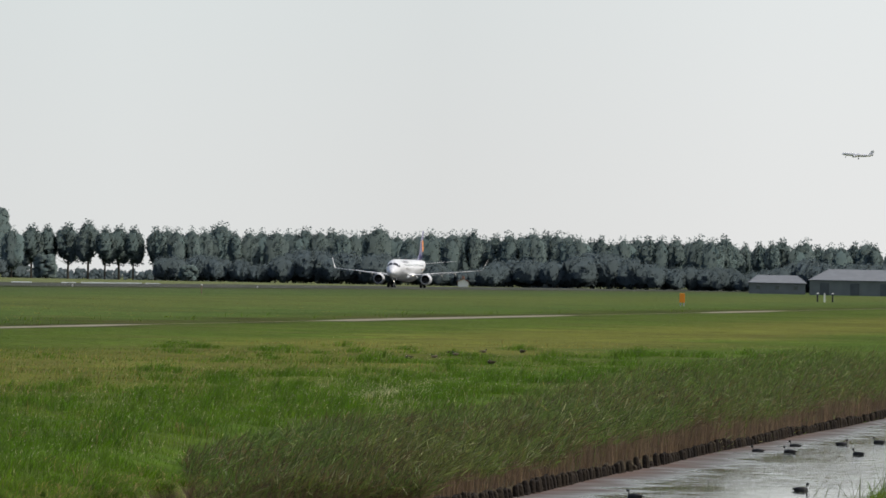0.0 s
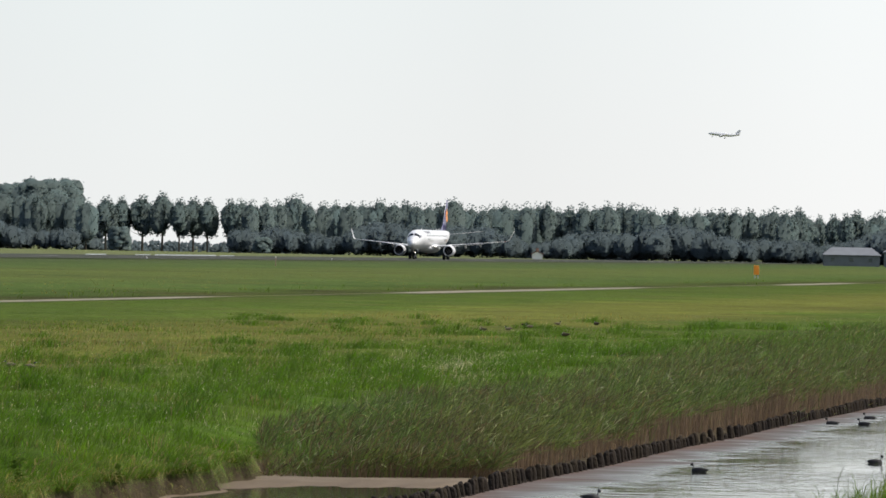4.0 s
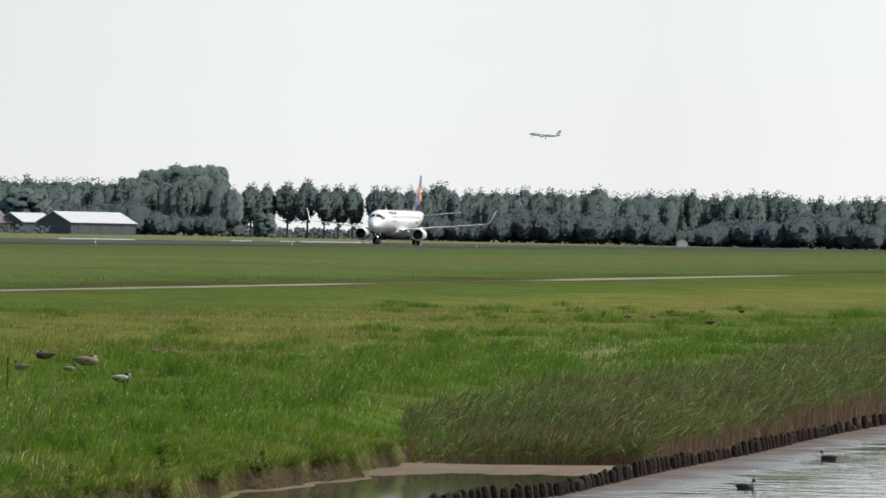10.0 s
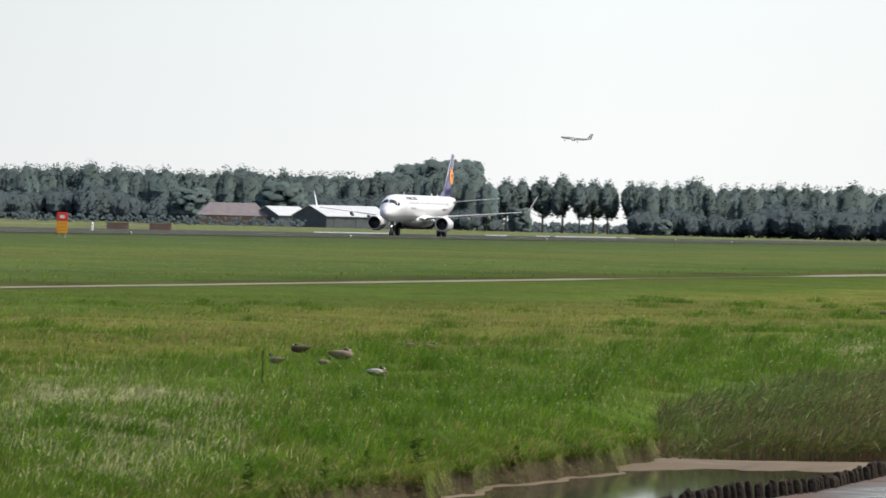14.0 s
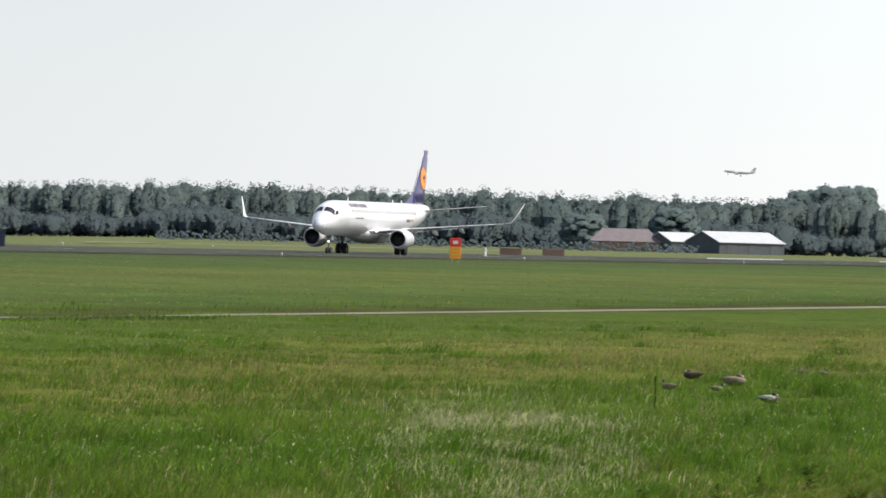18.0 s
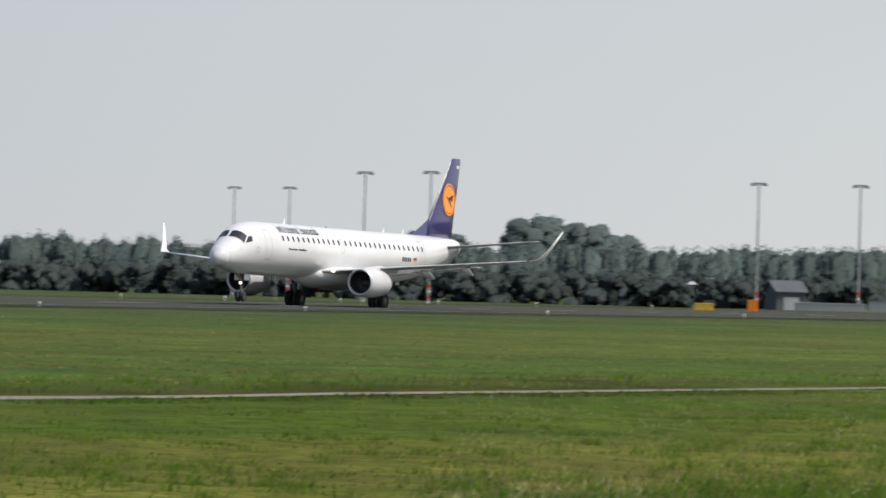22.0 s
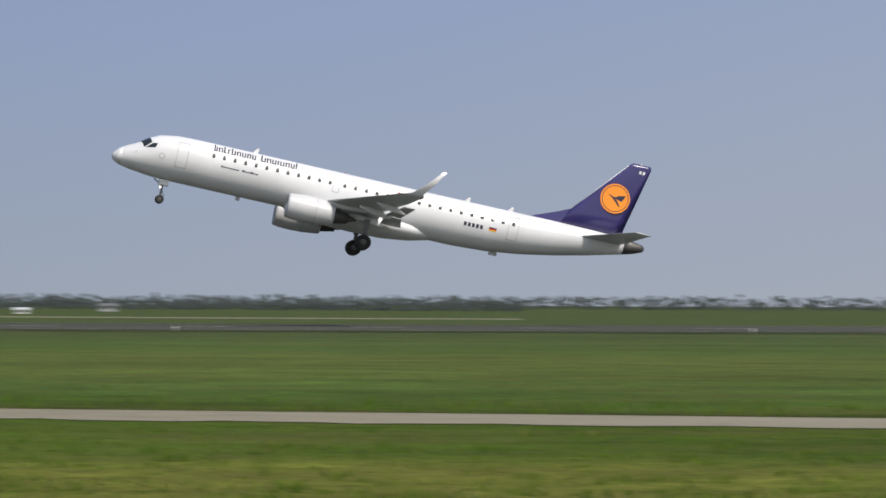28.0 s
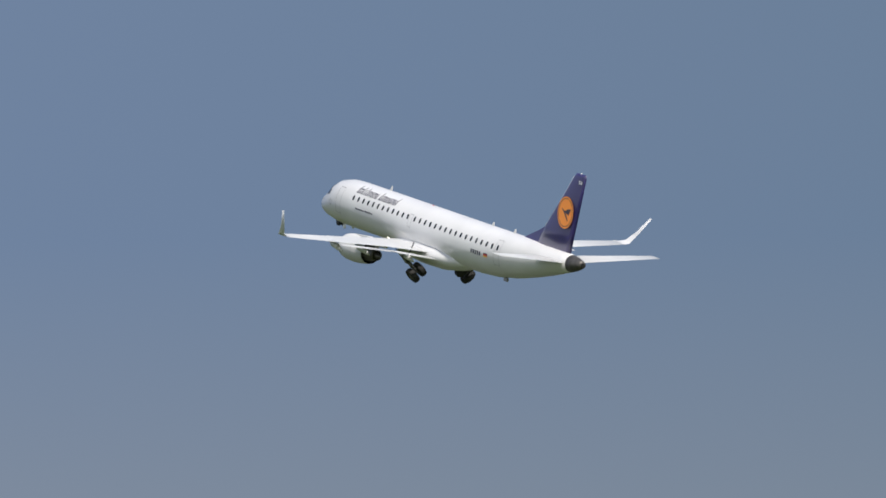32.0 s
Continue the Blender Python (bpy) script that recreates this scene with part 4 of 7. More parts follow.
def crown_mesh(leaves, wide, tall, shape, seed, leaf=0.022, shade=1.0):
    """A crown of upswept plumes of foliage: a rough inner mass under loose leaves, with an uneven outline; about one unit high."""
    r = np.random.default_rng(seed)
    n_ = {"poplar": 5, "broad": 7, "round": 62}[shape]
    k = np.arange(n_)
    ang = k * 2.4 + r.normal(0, 0.3, n_)
    if shape == "round":
        zc = 0.08 + 0.82 * (k + 0.5) / n_
        q = np.sqrt(np.clip(1 - ((zc - 0.42) / 0.60) ** 2, 0.02, 1)) * 0.76 * r.uniform(0.82, 1.05, n_)
        half = r.uniform(0.075, 0.12, n_)
        top = zc + half
        girth = wide * r.uniform(0.24, 0.34, n_)
    else:
        q = np.sqrt(k / n_) * 0.50
        top = 1 - (0.42 if shape == "poplar" else 0.30) * q ** 1.7 - r.uniform(0, 0.12, n_) * (k > 0)
        low = r.uniform(0.0, 0.12 if wide > 0.21 else 0.26, n_)
        half = (top - low) / 2
        girth = wide * r.uniform(0.46, 0.64, n_)
    top = np.clip(top, 2 * half + 0.005, 1.0)
    mid = np.stack([q * wide * np.cos(ang), q * wide * np.sin(ang), top - half], 1) * [1, 1, tall]
    axes = np.stack([girth, girth, half * tall], 1)
    v, f = BALLS[2]
    blunt = np.sqrt(np.clip(1 - np.abs(v[:, 2]) ** 3.2, 0.02, 1)) / np.sqrt(np.clip(1 - v[:, 2] ** 2, 0.02, 1))
    core = mid[:, None, :] + v[None] * np.stack([blunt, blunt, 1 + 0 * blunt], 1)[None] * axes[:, None, :] * (0.90 + r.normal(0, 0.06, (n_, len(v), 1)))
    core_n = np.broadcast_to(v[None], core.shape)
    tri = (f[None] + (np.arange(n_) * len(v))[:, None, None]).reshape(-1, 3)
    pick = r.choice(n_, leaves, p=girth * half / np.sum(girth * half))
    d = r.normal(0, 1, (leaves, 3))
    d /= np.linalg.norm(d, axis=1)[:, None]
    swell = r.uniform(0.84, 1.09, leaves) * (1 + 0.05 * np.sin(d[:, 2] * 9 + pick))
    blunt = np.sqrt(np.clip(1 - np.abs(d[:, 2]) ** 3.2, 0.02, 1)) / np.sqrt(np.clip(1 - d[:, 2] ** 2, 0.02, 1))
    p = mid[pick] + d * np.stack([blunt, blunt, 1 + 0 * blunt], 1) * axes[pick] * swell[:, None]
    p[:, 2] = np.maximum(p[:, 2], 0.0)
    t1 = r.normal(0, 1, (leaves, 3))
    t1 /= np.linalg.norm(t1, axis=1)[:, None]
    t2 = np.cross(t1, r.normal(0, 1, (leaves, 3)))
    t2 /= np.linalg.norm(t2, axis=1)[:, None]
    sz = (r.uniform(0.6, 1.35, leaves) * leaf)[:, None]
    blades = np.stack([p + t1 * sz, p - 0.6 * t1 * sz + 0.8 * t2 * sz, p - 0.6 * t1 * sz - 0.8 * t2 * sz], 1).reshape(-1, 3)
    c = core.reshape(-1, 3)
    co_ = np.concatenate([c, blades], 0)
    nrm = np.concatenate([core_n.reshape(-1, 3), np.repeat(d + r.normal(0, 0.35, d.shape), 3, 0)], 0)
    nrm = shade * (0.3 * nrm + co_ * [0.45 / wide, 0.45 / wide, 0]) + [0, 0, 0.9]
    lt = len(c) + np.arange(leaves * 3).reshape(-1, 3)
    return co_, np.concatenate([tri, lt], 0), nrm / np.linalg.norm(nrm, axis=1)[:, None]


def make_tree(name, wide, shape, seed, clear, leaves=1600, mat="crown", leaf=0.019, shade=0.75):
    """A tree one unit high: tapered trunk with limbs, and a crown that starts at the height clear."""
    root = new(name)
    bm = rod_bm((0, 0, -0.02), (0.004, 0, 0.55), 0.018, 0.009, 8)
    rod_bm((0.004, 0, 0.5), (0, 0.006, 0.92), 0.009, 0.002, 6, bm)
    r = random.Random(seed)
    for i in range(7):
        z, a = r.uniform(clear, 0.75), r.uniform(0, 6.28)
        l_ = wide * r.uniform(0.5, 0.9)
        rod_bm((0, 0, z), (l_ * math.cos(a), l_ * math.sin(a), z + r.uniform(0.08, 0.18)), 0.006, 0.002, 5, bm)
    part("trunk", bm, M["bark"], root)
    c, tri, nrm = crown_mesh(leaves, wide, 1 - clear, shape, seed, leaf, shade)
    c[:, 2] += clear
    ob = raw_mesh("crown", c, tri, M[mat])
    ob.data.polygons.foreach_set("use_smooth", [True] * len(ob.data.polygons))
    ob.data.normals_split_custom_set_from_vertices(nrm)
    ob.parent = root
    return root


TOPS_B = np.array([3.0, 5, 6.7, 8, 10, 12.22, 12.33, 12.5, 12.7, 12.85, 13.0, 13.4, 14, 15.5, 17, 20, 22.4, 22.5, 22.8, 22.9, 23.3, 23.4, 23.9, 24.1, 24.3, 24.6, 25, 25.1, 25.4, 26, 26.8, 27.9, 28.5])
TOPS_H = np.array([11, 12, 12.8, 13.5, 13.5, 13.6, 16.2, 16.9, 16.4, 15.2, 13.6, 12.6, 13.9, 14.2, 14.2, 14.4, 13.4, 17.4, 17.4, 18.8, 18.5, 12.6, 13.2, 16.6, 16.6, 12.6, 13.8, 15.8, 13.4, 11.6, 12, 12.4, 9])
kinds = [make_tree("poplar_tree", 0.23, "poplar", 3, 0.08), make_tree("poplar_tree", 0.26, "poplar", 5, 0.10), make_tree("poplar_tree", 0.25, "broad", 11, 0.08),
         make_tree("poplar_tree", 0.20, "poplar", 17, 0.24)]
for k in kinds:
    tagged(k, "poplar in a distant windbreak row, with haze painted into its leaves", "tree", "poplars of the windbreak")
broad = [make_tree("broadleaf_tree", 0.36, "round", 23, 0.03, 4200, leaf=0.016), make_tree("broadleaf_tree", 0.42, "round", 29, 0.03, 4200, leaf=0.016)]
for k in broad:
    tagged(k, "broad tree above the windbreak, with haze painted into its leaves", "tree", "broad trees")
used = set()


def plant(kind, place, height, spin, girth=1.0):
    m = Matrix.Translation(place) @ Matrix.Rotation(spin, 4, "Z")
    if kind in used:
        ob = copy_thing(kind, m)
    else:
        used.add(kind)
        ob = kind
        ob.matrix_basis = m
    ob.scale = (height * girth, height * girth, height)
    return ob


rnd = random.Random(5)
b, next_big = 3.2, 0.0
while b < 27.9:
    h = float(np.interp(b, TOPS_B, TOPS_H)) * rnd.uniform(0.90, 1.09)
    big = 12.26 < b < 12.98 or 22.45 < b < 23.35 or 23.95 < b < 24.3
    dd = 1600 + rnd.uniform(-9, 9)
    if big and b > next_big:
        # taller broad trees stand just behind the row
        plant(rnd.choice(broad), foot(b, dd + 26), h * 1.02, rnd.uniform(0, 6), rnd.uniform(0.95, 1.15))
        next_big = b + 0.17
    h = min(h, 13.6 * rnd.uniform(0.93, 1.06))
    gap = 10.8 < b < 12.0
    plant(kinds[3] if gap else rnd.choice(kinds), foot(b, dd), h, rnd.uniform(0, 6), rnd.uniform(1.15, 1.4) if gap else rnd.uniform(0.9, 1.2))
    b += (0.165 if gap else 0.096) * rnd.uniform(0.7, 1.3)


def belt(name, b0, b1, d, top, count, label, foot=0.0, mat=None, size=0.55):
    """An uneven belt of leaf clumps, too far away to tell its plants apart."""
    r = np.random.default_rng(int(b0 * 10) + int(d))
    bb = r.uniform(b0, b1, count)
    env = 0.82 + 0.1 * np.sin(bb * 41) + 0.08 * np.sin(bb * 93 + 1) + 0.06 * np.sin(bb * 17)
    tt = np.interp(bb, top[0], top[1]) * env
    z = foot + r.uniform(0, 1, count) * (tt - foot)
    dd = d + r.uniform(-6, 6, count) * (3 if size < 1.2 else 1)
    z = z + np.minimum(0, land_height(dd * np.cos(np.radians(bb)), dd * np.sin(np.radians(bb)))) * (1 - z / (tt + 0.01))
    p = np.stack([dd * np.cos(np.radians(bb)), dd * np.sin(np.radians(bb)), z], 1)
    rad_ = r.uniform(0.5, 1.3, count) * size
    level, per = (2, 60) if size > 1.2 else (1, 7)
    verts_ = len(BALLS[level][0])
    c, tri = clumps(p, rad_ * 0.9, int(d), level, 1.0, 0.06)
    nrm = 0.2 * (c - np.repeat(p, verts_, 0)) / np.repeat(rad_, verts_)[:, None] + [0, 0, 0.8]
    n_ = count * per
    way = r.normal(0, 1, (n_, 3))
    way /= np.linalg.norm(way, axis=1)[:, None]
    at = np.repeat(p, per, 0) + way * (np.repeat(rad_, per) * r.uniform(0.84, 1.05, n_))[:, None]
    tips = at[:, None, :] + r.normal(0, min(0.2 * size, 0.2), (n_, 3, 3))
    tri = np.concatenate([tri, len(c) + np.arange(n_ * 3).reshape(-1, 3)], 0)
    c = np.concatenate([c, tips.reshape(-1, 3)], 0)
    nrm = np.concatenate([nrm, np.repeat(0.2 * way + r.normal(0, 0.12, (n_, 3)) + [0, 0, 0.8], 3, 0)], 0)
    ob = raw_mesh(name, c, tri, mat or M["bushleaf"])
    ob.data.polygons.foreach_set("use_smooth", [True] * len(ob.data.polygons))
    ob.data.normals_split_custom_set_from_vertices(nrm / np.linalg.norm(nrm, axis=1)[:, None])
    return tagged(ob, label, "woodland", kind="stuff")


thickets = [make_tree("thicket_bush", 0.48, "broad", 31, 0.0, 1400, "bushleaf", 0.034, 0.2), make_tree("thicket_bush", 0.56, "broad", 37, 0.0, 1400, "bushleaf", 0.034, 0.2)]
for k in thickets:
    tagged(k, "dense bush along the foot of the poplars, painted in haze grey", "bush", "windbreak thicket")
b = 3.05
while b < 28.1:
    if not 10.85 < b < 12.25:
        h = (6.6 + 1.3 * math.sin(b * 2.9) + 0.9 * math.sin(b * 7.3 + 1)) * rnd.uniform(0.88, 1.12) * (0.82 if b > 20 else 1)
        plant(rnd.choice(thickets), foot(b, 1586 + rnd.uniform(-4, 4)), h, rnd.uniform(0, 6), rnd.uniform(0.95, 1.3))
    b += 0.115 * rnd.uniform(0.75, 1.25)
belt("windbreak_undergrowth", 3.0, 10.8, 1630, ([3, 8.0, 10.8], [8.4, 9.2, 8.4]), 230, "dense undergrowth below the poplars, painted in haze grey", size=2.2)
belt("windbreak_undergrowth", 12.0, 28.2, 1630, ([12, 13, 20, 28], [9.2, 8.4, 9.0, 8.0]), 480, "dense undergrowth below the poplars, painted in haze grey", size=2.2)
belt("windbreak_undergrowth", 10.5, 12.2, 1640, ([10, 12.2], [2.6, 2.6]), 760, "thin undergrowth below the poplars, painted in haze grey")
# lower and farther woods where the camera looks the other way
FAR_B = np.array([28, 28.3, 29, 30.1, 30.2, 31.1, 31.2, 31.7, 32.0, 35.0, 35.4, 36.6, 37, 37.6, 38.6, 39.6, 39.8, 42.4, 42.7, 46.2, 47.2, 48.2, 48.7, 49.4, 50.8, 55, 62, 65, 69, 72.6, 75.5, 76])
FAR_H = np.array([11, 12, 11, 11, 15.5, 15, 13.5, 13, 9.5, 9, 8, 7.6, 6, 6, 8, 10, 16.0, 16.0, 11.5, 11.0, 10.5, 10.5, 10, 7, 6, 5, 5, 5.2, 5.2, 5.8, 6.4, 6])
belt("far_wood", 28, 52, 2600, (FAR_B, FAR_H * 0.9), 5600, "low dark line of distant trees on the horizon", size=0.9, mat=M["wood"])
belt("far_wood", 52, 76, 2600, (FAR_B, FAR_H * 0.9), 4600, "low dark line of distant trees on the horizon", size=0.8, mat=M["wood"])
wood_round = [make_tree("broadleaf_tree", 0.38, "round", 71, 0.03, 3000, "wood"), make_tree("broadleaf_tree", 0.44, "broad", 73, 0.02, 2200, "wood")]
for k in wood_round:
    tagged(k, "round grey-green tree on the hazy horizon", "tree", "round horizon trees")
far_kinds = [make_tree("horizon_tree", 0.26, "poplar", 61, 0.05, 900, "wood"), make_tree("horizon_tree", 0.28, "broad", 67, 0.03, 900, "wood")]
for k in far_kinds:
    tagged(k, "dark poplar in a far row on the horizon", "tree", "far poplars")
b = 28.2
while b < 50.0:
    h = float(np.interp(b, FAR_B, FAR_H)) * rnd.uniform(0.92, 1.12)
    if h > 6.5:
        plant(rnd.choice(far_kinds), foot(b, 2570 + rnd.uniform(-20, 20)), h, rnd.uniform(0, 6), rnd.uniform(1.0, 1.35))
    b += 0.11 * rnd.uniform(0.7, 1.3)


# ---- the airliner ----
BODY = [(18.6, 2.66, 0.03, 0.03), (18.55, 2.665, 0.17, 0.17), (18.43, 2.68, 0.33, 0.33), (18.2, 2.72, 0.52, 0.52), (17.9, 2.77, 0.69, 0.68), (17.5, 2.84, 0.85, 0.83), (17.05, 2.915, 0.99, 0.98), (16.6, 3.035, 1.11, 1.15),
        (16.16, 3.16, 1.20, 1.34), (15.47, 3.29, 1.33, 1.53), (14.32, 3.375, 1.45, 1.65), (13.0, 3.40, 1.505, 1.675), (6, 3.40, 1.505, 1.675), (0, 3.40, 1.505, 1.675), (-6.5, 3.40, 1.505, 1.675),
        (-9, 3.47, 1.49, 1.61), (-11.5, 3.64, 1.39, 1.45), (-14, 3.88, 1.20, 1.21), (-16.3, 4.13, 0.93, 0.94), (-18.0, 4.32, 0.68, 0.69), (-18.7, 4.39, 0.58, 0.59)]


def body_at(x):
    """Height of the axis, half width and half height of the fuselage at x."""
    a = np.array(BODY)[::-1]
    return [float(np.interp(x, a[:, 0], a[:, i])) for i in (1, 2, 3)]


def skin(x, z, side=1, off=0.0):
    """A point of the fuselage's skin at the station x and height z."""
    zc, hw, hh = body_at(x)
    s = max(-0.999, min(0.999, (z - zc) / hh))
    y = hw * math.sqrt(1 - s * s)
    n = Vector((0, y / hw ** 2, (z - zc) / hh ** 2)).normalized()
    p = Vector((x, y, z)) + n * off
    return Vector((p.x, side * p.y, p.z))


def ring(x, zc, hw, hh, n=40):
    return [(x, hw * math.sin(2 * math.pi * i / n), zc + hh * math.cos(2 * math.pi * i / n)) for i in range(n)]


def patch_bm(x0, x1, z0, z1, side, off=0.012, round_=0.0, bm=None, nx=4, nz=5):
    """A marking or pane that follows the skin."""
    bm = bm or bmesh.new()
    g = []
    for i in range(nx + 1):
        row = []
        for j in range(nz + 1):
            u, v = i / nx * 2 - 1, j / nz * 2 - 1
            if round_:
                k = round_
                su, sv = u * (1 - k * 0.5 * v * v), v * (1 - k * 0.5 * u * u)
                u, v = su, sv
            x, z = (x0 + x1) / 2 + u * (x1 - x0) / 2, (z0 + z1) / 2 + v * (z1 - z0) / 2
            row.append(bm.verts.new(skin(x, z, side, off)))
        g.append(row)
    for i in range(nx):
        for j in range(nz):
            q = (g[i][j], g[i + 1][j], g[i + 1][j + 1], g[i][j + 1])
            bm.faces.new(q if side > 0 else q[::-1])
    return bm


def foil(le, chord, thick, y, z, n=18, tilt=None):
    """A wing section at y: leading edge x, chord and thickness."""
    pts = []
    for i in range(n):
        a = 2 * math.pi * i / n
        u = 0.5 * (1 - math.cos(a))
        t = thick * chord * 2.2 * (0.2969 * math.sqrt(u) - 0.126 * u - 0.3516 * u ** 2 + 0.2843 * u ** 3 - 0.1036 * u ** 4) * 2.3
        o = t if a <= math.pi else -0.8 * t
        if tilt:
            pts.append((le - u * chord, y + o * tilt[0], z + o * tilt[1]))
        else:
            pts.append((le - u * chord, y, z + o))
    return pts


def wheel(name, place, r, wide, parent):
    bm = bmesh.new()
    prof = [(r * 0.55, -wide * 0.42), (r * 0.80, -wide * 0.5), (r * 0.95, -wide * 0.42), (r, -wide * 0.22), (r, wide * 0.22), (r * 0.95, wide * 0.42), (r * 0.80, wide * 0.5), (r * 0.55, wide * 0.42)]
    n = 28
    rings = [[(q * math.cos(2 * math.pi * i / n), w_, q * math.sin(2 * math.pi * i / n)) for i in range(n)] for q, w_ in prof]
    loft_bm(rings, True, bm)
    w_ = part(name, bm, M["tyre"], parent, smooth=True)
    w_.location = place
    for s in (-1, 1):
        hub = rod_bm((0, s * wide * 0.40, 0), (0, s * wide * 0.47, 0), r * 0.42, r * 0.30, 18)
        part("hub", hub, M["burnt"], w_, "bare metal hub")
    return w_


def main_gear(side):
    """A main leg with two wheels; its origin is the pivot under the wing."""
    piv = Vector((0.0, side * 2.95, 2.05))
    bm = rod_bm((0, 0, 0.1), (0, 0, -1.05), 0.13, 0.13, 14)
    rod_bm((0, 0, -1.0), (0, 0, -1.62), 0.085, 0.085, 12, bm)
    rod_bm((0.0, 0, -0.35), (0.0, -side * 1.15, 0.25), 0.055, 0.055, 8, bm)
    rod_bm((0.0, 0, -0.2), (0.75, -side * 0.1, 0.25), 0.045, 0.045, 8, bm)
    rod_bm((-0.13, 0, -0.85), (-0.34, 0, -1.2), 0.035, 0.035, 8, bm)
    rod_bm((-0.34, 0, -1.2), (-0.1, 0, -1.55), 0.035, 0.035, 8, bm)
    leg = part("main_gear_leg", bm, M["strut"], jet, "grey main landing gear leg")
    leg.location = piv
    ax = rod_bm((0, -0.42, -1.57), (0, 0.42, -1.57), 0.06, 0.06, 10)
    part("axle", ax, M["metal"], leg)
    for o in (-0.33, 0.33):
        wheel("wheel", (0, o, -1.57), 0.56, 0.42, leg)
    dr = bmesh.new()
    box_bm(-0.20, side * 0.18 - 0.012, -0.62, 0.20, side * 0.18 + 0.012, 0.12, 0.01, dr)
    part("gear_door", dr, M["strut"], leg, "narrow grey gear leg door")
    return leg


jet = new("airliner")
tagged(jet, "white twin-engine regional airliner with a navy tail fin", "airplane")
part("fuselage", loft_bm([ring(*s) for s in BODY]), M["white"], jet, "glossy white fuselage", True)
part("radome", loft_bm([ring(x, z, w_ + 0.003, h + 0.003) for x, z, w_, h in BODY[:5]]), M["white"], jet, "white nose cone", True)
part("tail_cone", loft_bm([ring(-18.68, 4.39, 0.582, 0.592), ring(-19.3, 4.44, 0.47, 0.48), ring(-19.9, 4.49, 0.31, 0.32), ring(-20.15, 4.51, 0.22, 0.23)]), M["burnt"], jet, "dark bare metal exhaust cone", True)
part("exhaust_pipe", rod_bm((-20.0, 0, 4.5), (-20.22, 0, 4.51), 0.17, 0.15, 18), M["black"], jet)
fair = [(6.3, 0.25, 2.15, 0.25), (5.3, 1.15, 2.05, 0.62), (3.5, 1.62, 2.0, 0.86), (1.0, 1.74, 1.98, 0.92), (-1.5, 1.70, 2.0, 0.90), (-3.4, 1.30, 2.08, 0.72), (-5.0, 0.6, 2.15, 0.40), (-6.0, 0.12, 2.2, 0.15)]
part("wing_fairing", loft_bm([ring(x, z, w_, h, 28) for x, w_, z, h in fair]), M["white"], jet, "white belly fairing at the wing roots", True)

